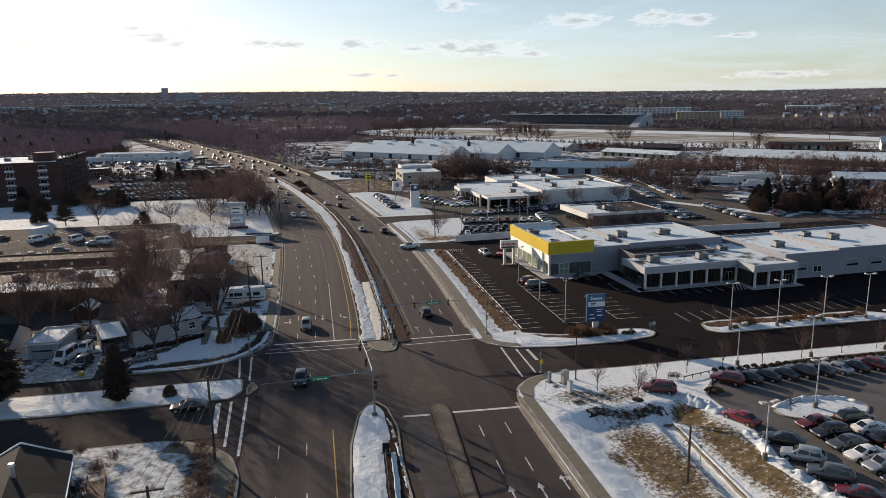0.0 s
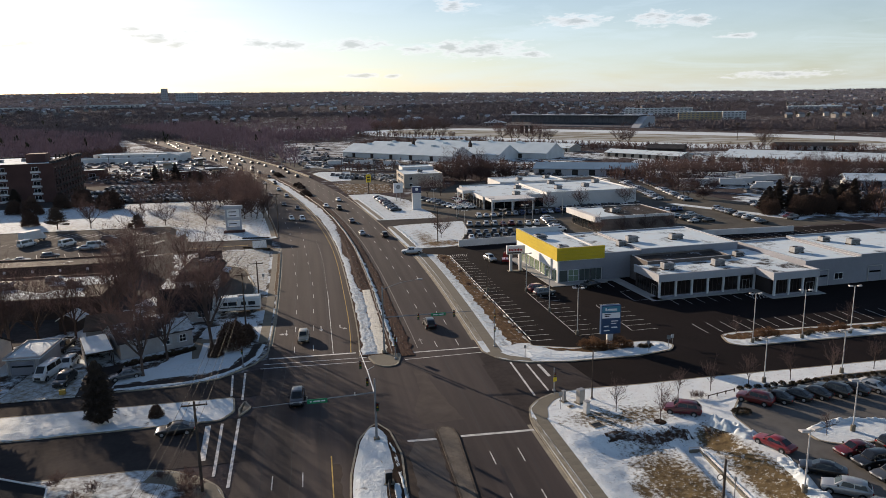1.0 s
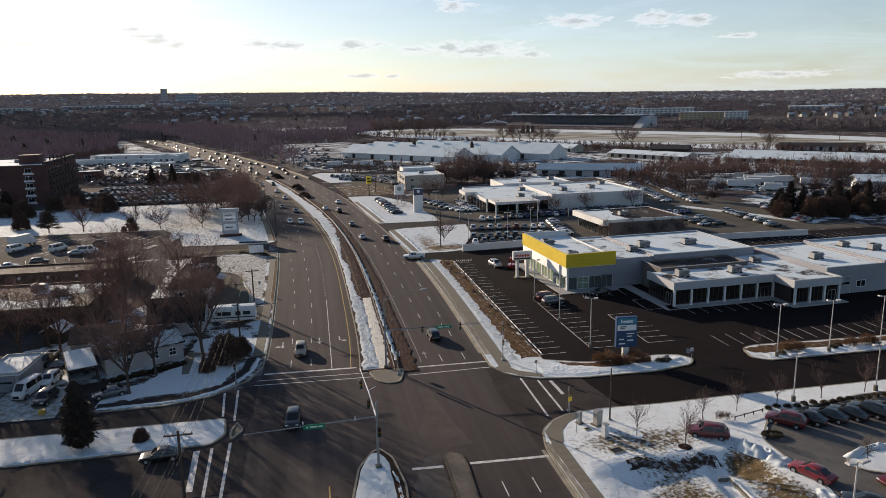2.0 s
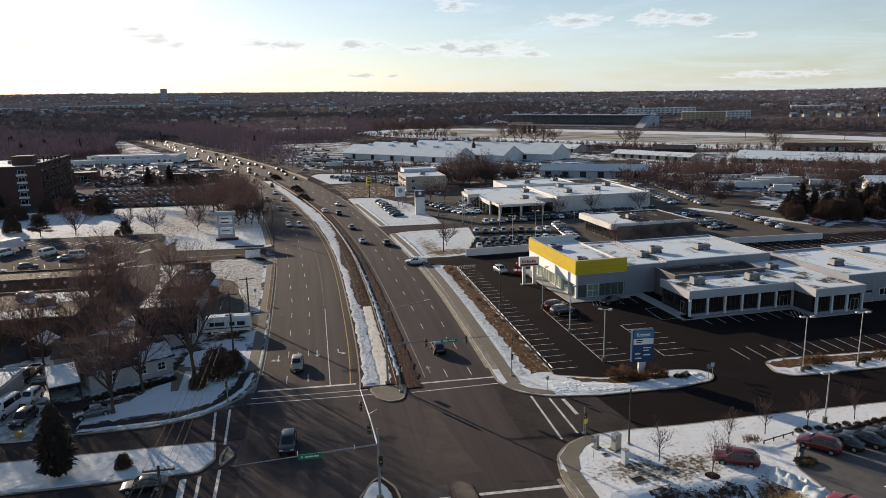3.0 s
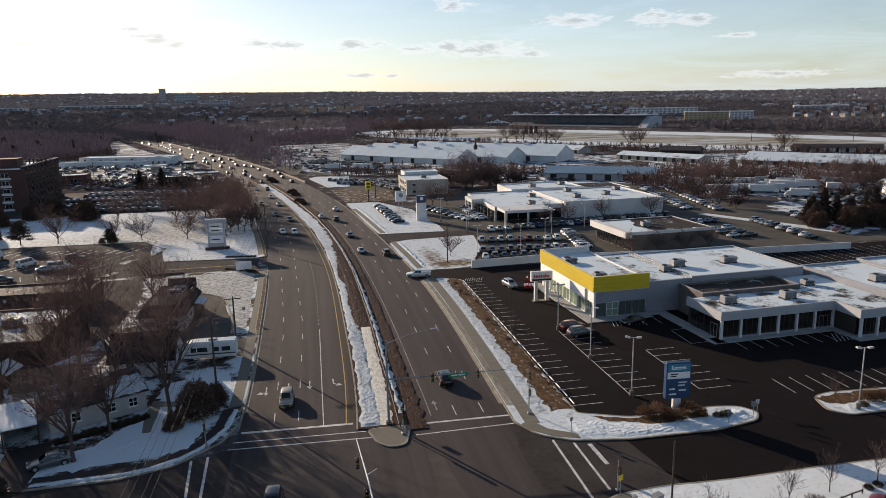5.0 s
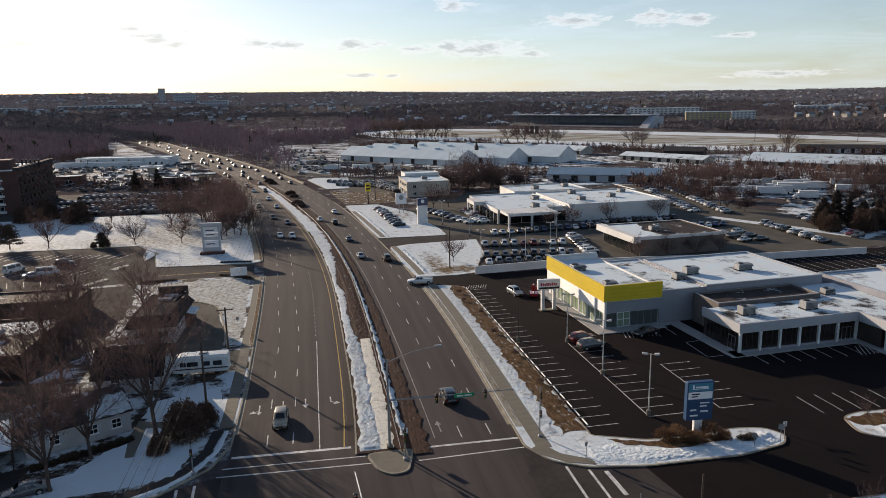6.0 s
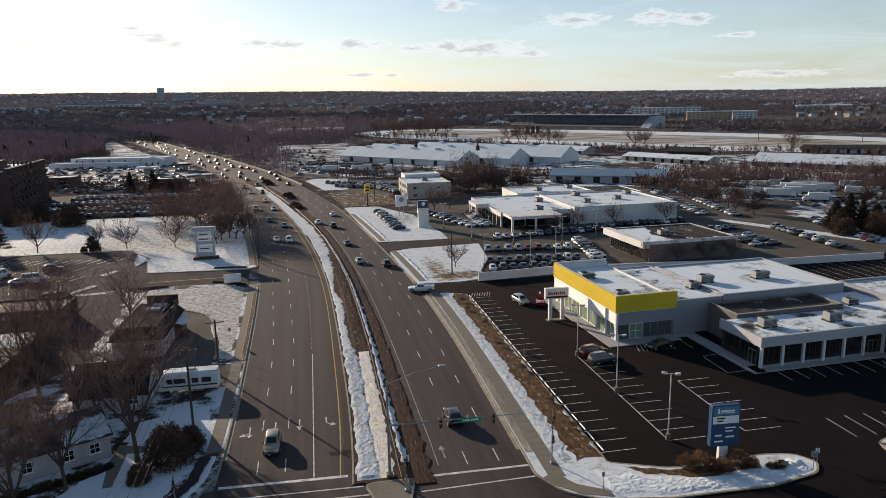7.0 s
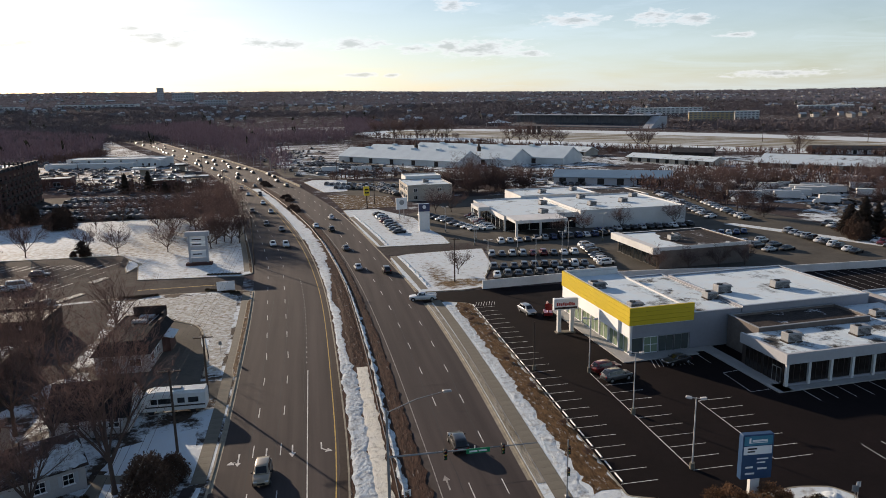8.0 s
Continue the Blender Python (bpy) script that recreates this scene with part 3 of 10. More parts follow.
def sheet(name, poly, z, mat, label, category="", kind="structure", r=0.0):
    poly = rounded(poly, r) if r else poly
    return tagged(part(name, Shape().prism(poly, z - 0.03, z), mat), label, category, "", kind)


def wavy(poly, amp, step=1.2, seed=1):
    """An outline broken up as melting snow or bare ground has it."""
    rnd = random.Random(seed)
    out = []
    for a, b in zip(poly, poly[1:] + poly[:1]):
        a, b = Vector(a), Vector(b)
        k = max(1, int((b - a).length / step))
        n = Vector((-(b - a).y, (b - a).x))
        n = n.normalized() if n.length else n
        for i in range(k):
            p = a.lerp(b, i / k) + n * rnd.uniform(-amp, amp)
            out.append((p.x, p.y))
    return out


# side streets and car parks
sheet("road_west", [(-140, 83.6), (-8, 83.0), (-8, 95), (-140, 93.2)], 0.004, ASPHALT_OLD, "old asphalt of the side street", "road")
sheet("road_frontage", [(-140, 102.6), (-34, 101.6), (-8, 101.6), (-8, 112), (-16, 109), (-140, 106.8)], 0.004, ASPHALT_OLD, "narrow old asphalt frontage road", "road")
sheet("road_east", [(25, 92.6), (39.5, 93.2), (38.0, 104.2), (25, 105.5)], 0.004, ASPHALT_OLD, "old asphalt at the mouth of the dealership entrance", "road")
sheet("dealer_car_park", [(39.5, 93.2), (170, 93.2), (170, 194), (35.0, 193.6), (35.0, 104.2), (38.0, 104.2)], 0.008, ASPHALT_NEW, "fresh black asphalt of the dealership car park", "car park")
sheet("dealer_drive", [(26.5, 186.5), (36, 184.5), (36, 193.5), (26.2, 194.0)], 0.012, ASPHALT_NEW, "fresh black asphalt driveway off the highway", "driveway")
sheet("south_car_park", [(50.5, 20), (150, 20), (150, 89.0), (72, 89.0), (55.5, 85.0), (52, 81), (51.8, 70), (49.6, 63)], 0.006, ASPHALT_LOT, "grey asphalt of a full dealership car park", "car park")
sheet("north_car_park", [(44, 195.5), (170, 195.5), (150, 345), (66, 340), (40, 300), (34, 262), (44, 244), (52, 236), (50, 214)], 0.002, ASPHALT_PALE, "grey asphalt of a busy car sales lot", "car park")
sheet("sales_drive", [(24.0, 233), (54, 236), (54, 244), (22.6, 244)], 0.010, ASPHALT_WORN, "asphalt driveway into the sales lot", "driveway")
# Paler asphalt on these two lots stands in for sky mirrored at low angles
sheet("corner_car_park", [(8, 415), (-2, 430), (26, 420), (60, 400), (52, 350), (28, 352), (18, 372)], 0.002, ASPHALT_PALE, "asphalt of a roadside car lot", "car park")
sheet("market_car_park", [(-8, 450), (20, 430), (80, 420), (85, 440), (28, 560), (10, 700), (-40, 640)], 0.002, ASPHALT_PALE, "asphalt round the market halls", "car park")
sheet("west_car_park", [(-140, 195), (-48, 205), (-34, 207), (-11, 206.5), (-11.5, 219), (-36, 221.5), (-40, 240), (-47, 252.5), (-140, 255)], 0.006, ASPHALT_WORN, "old asphalt of a shopping centre car park", "car park")
sheet("apartment_car_park", [(-150, 315), (-30, 315), (-34, 395), (-150, 395)], 0.002, ASPHALT_WORN, "asphalt of a full car park behind the trees", "car park")
sheet("mall_car_park", [(-170, 430), (-48, 440), (-95, 620), (-190, 600)], 0.002, FIELD, "asphalt before a low white shopping strip", "car park")
sheet("far_roadside", [(-112, 640), (-165, 780), (-225, 960), (-238, 970), (-203, 840), (-174, 730), (-150, 640)], 0.002, FIELD, "snow-patched rough ground beside the far highway", "verge")

sheet("road_corner", [(25.5, 82), (26.2, 84.6), (27.2, 88.8), (29.3, 91.3), (32.2, 92.8), (32.2, 94), (25.5, 94)], 0.003, ASPHALT_OLD, "old asphalt at the mouth of the side street", "road")
sheet("road_corner", [(25.5, 103.5), (33, 103.8), (31.8, 104.9), (28.4, 107.1), (26.5, 111.2), (25.5, 113)], 0.003, ASPHALT_OLD, "old asphalt at the mouth of the side street", "road")

# land behind kerbs
raised("verge_street_strip", [(-140, 93.4), (-12.4, 94.4), (-10.9, 97), (-11.4, 101.6), (-34, 101.8), (-140, 102.8)], SNOW, "snow-covered strip between street and frontage road", r=0.8)
raised("traffic_island_corner", [(-10.3, 95.0), (-8.8, 97.6), (-9.9, 100.2), (-10.6, 97.6)], CONCRETE, "small kerbed concrete traffic island", r=0.6, category="traffic island")
raised("verge_south_west", [(-140, -60), (-9.3, -60), (-9.2, 66), (-9.3, 72.6), (-10.5, 77.6), (-12.9, 80.3), (-15.6, 82.2), (-19, 83.4), (-140, 83.6)], SNOW_GARDEN, "garden corner under thin patchy snow", r=1.5)
nw_edge = [(KERB_W(y), y) for y in steps(122, 205, 6)]
raised("verge_north_west", [(-140, 106.8), (-20, 107.4), (-14.2, 109.2), (-9.4, 114), (-7.6, 119)] + nw_edge + [(-13, 206.4), (-34, 206.8), (-48, 204.8), (-140, 194.8)], SNOW_YARD, "snowy yards of roadside houses behind a kerb", r=0.7)
nw2_edge = [(KERB_W(y), y) for y in steps(222, 318, 8)]
raised("verge_meadow", [(-12.5, 219.8)] + nw2_edge + [(-140, 314), (-140, 255.2), (-47, 252.7), (-40, 240.5), (-36.2, 222)], SNOW_MEADOW, "snow-covered meadow beside the highway", r=0.7)
ne_edge = [(KERB_E(y), y) for y in steps(117, 186, 6)]
raised("verge_dealer_side", ne_edge[::-1] + [(26.4, 111), (28.3, 107), (31.7, 104.8), (38.5, 103.5), (50, 103.3), (56.4, 104.6), (57.9, 106.6), (56.5, 108.8), (52.9, 109.6), (48.4, 109.0), (41.2, 109.2), (35.2, 111.8), (35.3, 113), (35.6, 183.5), (31, 186)], SNOW_THIN, "snowy verge between highway and dealership car park", r=0.9)
raised("verge_sales_corner", [(26.6, 194.4), (37, 193.9), (43.5, 196), (43.6, 203), (48.5, 215), (51, 235), (29.7, 233), (24.5, 230), (25.2, 210)], SNOW_THIN, "snowy corner plot with brown grass", r=1.5)
raised("verge_sales_front", [(23.0, 244.4), (44, 243.6), (44, 255), (41.8, 270), (40.6, 292), (30, 316), (17.0, 316.5), (20.8, 266)], SNOW_THIN, "snowy display verge of the sales lot", r=1.5)
se_edge = [(26.3, -60), (25.9, 60), (26.1, 84.5), (27.1, 88.9), (29.2, 91.4), (31.8, 92.8), (37, 93.3), (45, 92.9), (55, 93.1), (73, 92.9), (150, 93.0)]
se_full = rounded(se_edge + [(150, 89.2), (72, 89.2), (62, 87.4), (55.5, 85.2), (51.8, 81), (51.6, 70), (49.4, 63), (50.3, 20), (50.3, -60)], 1.2)


def cut_plan(poly, y0, above):
    """The part of a plan outline that lies north (or south) of y0."""
    out = []
    for p, q in zip(poly, poly[1:] + poly[:1]):
        inp, inq = (p[1] >= y0) == above, (q[1] >= y0) == above
        if inp:
            out.append(p)
        if inp != inq:
            t = (y0 - p[1]) / (q[1] - p[1])
            out.append((p[0] + (q[0] - p[0]) * t, y0))
    return out


def basin(x, y):
    """The drained hollow on the corner: banks down to a grassy floor, and a ditch along its wall."""
    ease = lambda v: v * v * (3 - 2 * v)
    along = ease(min(1, max(0, (80.6 - y) / 4.2))) * ease(min(1, max(0, (y - 46) / 6)))
    x0 = x - ease(min(1, max(0, (x - 35) / 6))) * (0.35 + (y - 67) * 0.061) * ease(min(1, max(0, (50 - x) / 3)))
    floor = float(np.interp(x0, [28.7, 29.4, 33.6, 35, 40.4, 41.0, 41.7, 43.1, 43.4, 45.0, 48.4, 49.2], [0, -0.06, -1.25, -1.30, -1.0, -1.05, -1.55, -1.60, -1.22, -1.05, -0.05, 0]))
    bumps = 0.10 * noise.noise(Vector((x * 0.5, y * 0.5, 2))) + 0.05 * noise.noise(Vector((x * 1.6, y * 1.6, 5)))
    side = min(1, max(0, (x - 28.6) / 0.8), max(0, (49.3 - x) / 0.8))
    return 0.135 + along * floor + bumps * max(0, side)


corner_in = inset(se_full, 0.22)
se_verge = setting("verge_south_east", Shape().prism(cut_plan(corner_in, 80.6, True), -0.02, 0.128), SNOW_CORNER, "snowy grass corner with bare patches", "verge")
outer = [(x, y) for x, y, z in Shape().prism(se_full, 0, 1).v[:len(se_full)]]
inner = inset(outer, 0.24)
part("kerb", Shape().ribbon(outer + outer[:1], inner + inner[:1], 0.14, 0.2), KERB_STONE, se_verge, "pale concrete kerb")
hollow = Shape()
hx = lambda y: float(np.interp(y, [-60, 20, 63, 70, 81], [50.1, 50.1, 49.2, 51.4, 51.6]))
hy = steps(-60, 36, 4) + steps(36.5, 80.6, 0.45)
for y in hy:
    for j in range(64):
        x = 26.15 + (hx(y) - 26.15) * j / 63
        hollow.v.append((x, y, basin(x, y)))
for i in range(len(hy) - 1):
    hollow.f += [(i * 64 + j, i * 64 + j + 1, (i + 1) * 64 + j + 1, (i + 1) * 64 + j) for j in range(63)]
tagged(part("grass_basin", hollow, SNOW_CORNER, smooth=True), "shallow drainage basin of brown grass and melting snow", "verge", "", "structure")
raised("island_dealer_entrance", [(66.6, 105.2), (68.4, 103.2), (76, 103.2), (104, 102.9), (105, 105.5), (100, 108.8), (82, 109.4), (70.5, 110), (67.7, 109.2)], SNOW_THIN, "kerbed planting island with snow and shrubs", r=1.2)
raised("island_south_lot", [(57.3, 74.8), (57.5, 72.4), (60, 71.0), (68.6, 71.0), (70.5, 73), (68.6, 75.9), (64.6, 76.5)], SNOW, "kerbed car park island heaped with snow", r=1.0)
raised("median_south", [(2.3, -60), (8.8, -60), (8.7, 72), (9.3, 80.5), (8.6, 86.6), (7.2, 89.2), (6.2, 88.4), (4.4, 85), (3.0, 77), (2.3, 66)], EARTH, "snow-covered median of the highway", r=0.8, category="median")
raised("median_turn_lane", [(13.2, -60), (14.6, -60), (15.3, 63), (16.6, 83.6), (16.3, 85.8), (15.0, 86.6), (14.2, 85.6), (13.7, 63)], DIRTY_CONCRETE, "narrow raised concrete median", r=0.5, category="median", stone=STAINED_KERB)

my = steps(113.5, 430, 4.5)
median_left = lambda y: YELLOW_W(y) + float(np.interp(y, [113, 180, 250, 380, 430], [1.3, 1.0, 1.2, 1.2, 0.8]))
median_right = lambda y: EDGE_E(y) - float(np.interp(y, [113, 180, 300, 430], [0.7, 0.5, 0.6, 0.4]))
base = setting("median_north", Shape().ribbon([(median_left(y) + 0.2, y) for y in my], [(median_right(y), y) for y in my], 0.12, 0.2), GRASS_RUST, "rough brown grass median between the carriageways", "median")
part("kerb", Shape().ribbon([(median_left(y), y) for y in my], [(median_left(y) + 0.22, y) for y in my], 0.14, 0.2), KERB_STONE, base)
rs = random.Random(4)
# Cream tone carries the warm sunlight on this flat, trodden snow
SNOW_FLAT = snow_material("sunlit_cream_trodden_snow", 0.88, (0.20, 0.155, 0.09), (0.09, 0.07, 0.045), 0.7, 0.4, (0.70, 0.675, 0.585))
SNOW_TROD = snow_material("trodden_median_snow", 0.80, (0.20, 0.15, 0.10), (0.10, 0.075, 0.05), 0.8, 0.4)


def snow_sheet(rows, height, label, seed=1, mat=None, n=9, ragged=0.3, rough=0.12, name="snow_bank"):
    """Uneven trodden snow between pairs of plan points, thinning out to ragged edges."""
    s = Shape()
    for i, (a, b) in enumerate(rows):
        a, b = Vector(a), Vector(b)
        u0 = 0.12 * ragged * (1 + noise.noise(Vector((a.x * 0.4, a.y * 0.4, seed))) * 2 + noise.noise(Vector((a.x, a.y, seed))) * 0.8)
        u1 = 1 - 0.12 * ragged * (1 + noise.noise(Vector((b.x * 0.5, b.y * 0.5, seed + 9))) * 3 + noise.noise(Vector((b.x * 1.6, b.y * 1.6, seed + 9))) * 1.2)
        end = min(1.0, i / 2, (len(rows) - 1 - i) / 2)
        for j in range(n):
            t = j / (n - 1)
            p = a.lerp(b, u0 + (u1 - u0) * t)
            rise = min(1.0, 6 * t * (1 - t)) * end
            lump = 0.75 + 0.5 * noise.noise(Vector((p.x * 0.5, p.y * 0.5, seed))) + 0.22 * noise.noise(Vector((p.x * 1.7, p.y * 1.7, seed + 3))) + rough * noise.noise(Vector((p.x * 2.7, p.y * 2.7, seed + 6)))
            s.v.append((p.x, p.y, 0.125 + max(0.0, rise * height * lump)))
    for i in range(len(rows) - 1):
        s.f += [(i * n + j, i * n + j + 1, (i + 1) * n + j + 1, (i + 1) * n + j) for j in range(n - 1)]
    tagged(part(name, s, mat or SNOW), label, "ground cover" if name != "snow_bank" else "snow", "", "structure")


snow_sheet([((float(np.interp(y, [114, 140, 154], [9.4, 10.0, 10.3])), y), (float(np.interp(y, [114, 120, 140, 154], [11.4, 11.9, 12.1, 12.2])), y)) for y in steps(114, 154, 0.5)], 0.05, "flat yellowish trodden snow beside the guardrail", 4, SNOW_FLAT, 9, 0.5)
sy = steps(114, 156, 0.3)
snow_sheet([((median_left(y) + 0.3, y), (float(np.interp(y, [114, 140, 150, 156], [10.2, 10.5, 10.5, median_left(156) + 2.6])), y)) for y in sy], 0.15, "lumpy ploughed bank of snow on the median", 3, SNOW_DULL, 17, 0.7, 0.4)
sy = steps(154, 262, 0.5)
wide = lambda y: float(np.interp(y, [154, 170, 185, 193, 200, 215, 240, 262], [1.9, 1.3, 1.9, 0.6, 1.1, 2.4, 3.8, 4.4]))
snow_sheet([((median_left(y) + 0.3, y), (median_left(y) + 0.5 + wide(y), y)) for y in sy], 0.09, "ragged strip of snow along the median", 5, SNOW_TROD, 9, 0.8)
sy = steps(262, 400, 2)
tagged(part("snow_bank", Shape().ribbon([(median_left(y) + 0.3 + rs.uniform(0, 0.3), y) for y in sy], [(median_left(y) + 4.6 + rs.uniform(-0.6, 0.4) - (y - 262) * 0.008, y) for y in sy], 0.16, 0.12), SNOW_THIN), "snow strip further along the median", "snow", "", "structure")
raised("median_nose", [(7.9, 113.4), (8.9, 109.4), (10.4, 108.0), (12.4, 108.4), (13.4, 112.3), (13.4, 113.4)], CONCRETE, "rounded concrete nose of the median", r=1.2, category="median")

# pavements, slab by slab where one can tell them apart
def pavement(name, centre, width, y0, y1, label, slab=1.5, z=0.145):
    ys = steps(y0, y1, slab)
    base = setting(name, Shape().ribbon([(centre(y) - width / 2, y) for y in steps(y0, y1, 3)], [(centre(y) + width / 2, y) for y in steps(y0, y1, 3)], z - 0.01, 0.05), DIRTY_CONCRETE, label, "pavement")
    me = None
    for a, b in zip(ys, ys[1:]):
        if me is None:
            me = Shape().block(-width / 2 + 0.02, -(b - a) / 2 + 0.008, -0.03, width / 2 - 0.02, (b - a) / 2 - 0.008, 0.012, 0.006).mesh("slab", CONCRETE)
        ym = (a + b) / 2
        turn = math.degrees(math.atan2(centre(b) - centre(a), b - a))
        part("slab", me, None, base, at=pose(centre(ym), ym, z + random.Random(a).uniform(-0.003, 0.003), 0, 0, -turn))


pave_e = lambda y: KERB_E(y) + float(np.interp(y, [108, 116, 150, 186], [2.2, 2.2, 2.2, 2.4]))
pavement("pavement_east", pave_e, 1.85, 110, 187.5, "concrete pavement along the highway")
pavement("pavement_south_east", lambda y: 27.75, 1.5, 50, 85.5, "concrete pavement beside the snowy corner")
pavement("pavement_west", lambda y: KERB_W(y) - 1.35, 1.6, 124, 204, "concrete pavement past the houses")
pavement("pavement_sales_corner", lambda y: KERB_E(y) + 2.0, 1.6, 196.5, 231.5, "concrete pavement past the snowy corner plot")
pavement("pavement_sales_front", lambda y: KERB_E(y) + 2.0, 1.5, 246, 300, "concrete pavement past the display verge")
pavement("pavement_north_west", lambda y: KERB_W(y) - 1.5, 1.5, 224, 300, "concrete pavement beside the meadow")
corner = rounded([(27.2, 85.4), (28.7, 85.4), (29.6, 88.4), (31.2, 90.4), (33.4, 91.6), (33.4, 92.6), (31.8, 92.5), (29.4, 91.1), (27.4, 88.6)], 0.4)
setting("pavement_corner", Shape().prism(corner, 0.1, 0.158), CONCRETE, "curved concrete pavement at the crossing", "pavement")
corner = rounded([(27.0, 110.2), (28.6, 111), (30.0, 108.2), (33.0, 106.2), (33.0, 105.0), (30.0, 106.2), (27.6, 108.6)], 0.4)
setting("pavement_corner", Shape().prism(corner, 0.1, 0.158), CONCRETE, "curved concrete pavement at the dealership corner", "pavement")
# icy gutter strip between kerb and pavement
gy = steps(116, 186, 1.5)
tagged(part("icy_strip", Shape().ribbon([(KERB_E(y) + 0.35, y) for y in gy], [(KERB_E(y) + 1.22, y) for y in gy], 0.155, 0.05), ICY), "strip of dirty ice and grass by the kerb", "snow", "", "structure")
gy = steps(50, 86, 1.5)
tagged(part("icy_strip", Shape().ribbon([(26.35, y) for y in gy], [(26.9 + rs.uniform(-0.08, 0.08), y) for y in gy], 0.155, 0.05), ICY), "strip of dirty ice beside the kerb", "snow", "", "structure")


SOIL = snow_material("dug_soil_with_snow_flecks", 0.28, (0.085, 0.052, 0.038), (0.036, 0.024, 0.018), 0.7, 0.25)

strip = Shape()
for i in range(49):
    u = i / 48
    x, yc = 33.9 + 10.6 * u, 79.2 - 0.9 * u + 0.5 * math.sin(u * 9)
    for j in range(9):
        v = (j / 8 - 0.5) * 2
        y = yc + v * (0.75 + 0.45 * noise.noise(Vector((x * 0.9, v, 3))))
        strip.v.append((x, y, (basin(x, y) if y < 80.6 else 0.128) + 0.045 * (1 - v * v) * min(1, u * 12, (1 - u) * 12) + 0.05 * (1 - abs(v)) * noise.noise(Vector((x * 2, y * 2, 1)))))
for i in range(48):
    strip.f += [(i * 9 + j, (i + 1) * 9 + j, (i + 1) * 9 + j + 1, i * 9 + j + 1) for j in range(8)]
tagged(part("soil_strip", strip, SOIL, smooth=True), "freshly dug strip of dark soil flecked with snow", "soil", "", "structure")
clods = Shape()
cr = random.Random(8)
for _ in range(1300):
    u = cr.random()
    x, y = 34.6 + 9.6 * u, 79.2 - 0.9 * u + cr.gauss(0, 0.55) + 0.5 * math.sin(u * 9)
    if cr.random() < 0.25:
        x, y = 47.3 + cr.gauss(0, 0.8), 78.2 + cr.gauss(0, 0.8)
    r = cr.uniform(0.04, 0.16)
    z = basin(x, y) if y < 80.6 else 0.128
    pts = [(x + r * math.cos(k * 1.257) * cr.uniform(0.6, 1.3), y + r * math.sin(k * 1.257) * cr.uniform(0.6, 1.3), z - 0.02) for k in range(5)]
    clods.add(pts + [(x + cr.uniform(-0.05, 0.05), y + cr.uniform(-0.05, 0.05), z + r * 0.3)], [(k, (k + 1) % 5, 5) for k in range(5)])
tagged(part("dark_soil", clods, SOIL), "strip of freshly dug dark soil clods in the snow", "soil", "", "stuff")


def patch(name, poly, z, mat, label, amp=0.4, step=0.8, seed=1):
    return tagged(part(name, Shape().prism(wavy(poly, amp, step, seed), z - 0.06, z), mat), label, "ground cover", "", "structure")


patch("bare_grass", [(31.9, 113), (35.0, 113), (35.4, 183), (33.0, 185.2), (32.0, 182), (32.4, 150), (32.0, 130)], 0.150, GRASS_BROWN, "brown bare grass beside the dealership car park", 0.35)
patch("bare_grass", [(-34, 190), (-34, 203), (-14, 204.6), (-11.4, 201), (-10.4, 178), (-10, 156), (-12.3, 156), (-13.6, 172), (-16.6, 182), (-22, 187.2)], 0.152, SNOW_GRASS, "snow-flecked brown grass by the drive", 0.3, 0.9, 8)

patch("mulch_bed", [(36.4, 110.4), (41.0, 108.7), (48.4, 108.5), (51.6, 108.7), (50.6, 106.9), (46, 106.5), (42.5, 106.3), (41.0, 107.6), (38.0, 108.4)], 0.150, GRASS_BROWN, "brown mulch and dead grass round the sign", 0.3, 0.6, 61)
patch("mulch_bed", [(67.6, 108.6), (72, 109.2), (90, 108.4), (99, 108), (99, 106.4), (88, 106.6), (74, 106.8), (70, 106.0), (68.4, 106.6)], 0.150, GRASS_BROWN, "brown mulch under the island's shrubs", 0.3, 0.7, 62)
patch("yard", [(-139, 127), (-54, 127), (-40, 144), (-33.5, 160), (-34, 186), (-37, 203.5), (-50, 203.5), (-139, 193)], 0.146, ASPHALT_WORN, "old asphalt and dirt behind the shop rows", 0.5, 1.5, 13)
patch("drive_loop", [(-29, 184), (-24.5, 187.2), (-20, 184.9), (-16.4, 180), (-13.2, 163), (-12.6, 154), (-8.4, 153), (-8.3, 147), (-19, 147.6), (-24, 149), (-30, 160)], 0.147, ASPHALT_PALE, "asphalt drive looping past the house", 0.12, 1.5, 14)
patch("lawn_snow", [(-27.4, 111.2), (-25.2, 110.2), (-20.5, 112.6), (-16.4, 114.2), (-13.6, 116.2), (-11.6, 119.5), (-11.0, 128), (-13.6, 131), (-19.2, 129.4), (-20.2, 124.2), (-24.0, 117.6)], 0.142, SNOW, "fresh unbroken snow on a front lawn", 0.25, 0.8, 17)
patch("front_walk", [(-20.4, 124.4), (-20.2, 128.6), (-13.5, 126.5), (-13.8, 125.4), (-18.8, 126.2), (-18.6, 118.6), (-19.6, 118.6)], 0.147, CONCRETE, "cleared concrete front walk", 0.06, 1.5, 15)
patch("driveway_asphalt", [(-33.6, 106.9), (-29.4, 107.2), (-29.2, 113.6), (-30.6, 118.6), (-34.6, 117.6)], 0.151, ASPHALT_OLD, "dark bare driveway before the carport", 0.15, 0.9, 18)
patch("driveway", [(-44, 106.9), (-33, 106.9), (-33.5, 116), (-38.0, 118.8), (-42, 130), (-44, 130), (-43, 118.8)], 0.147, SNOW_GRASS, "slushy driveway before the garages", 0.2, 1.0, 16)


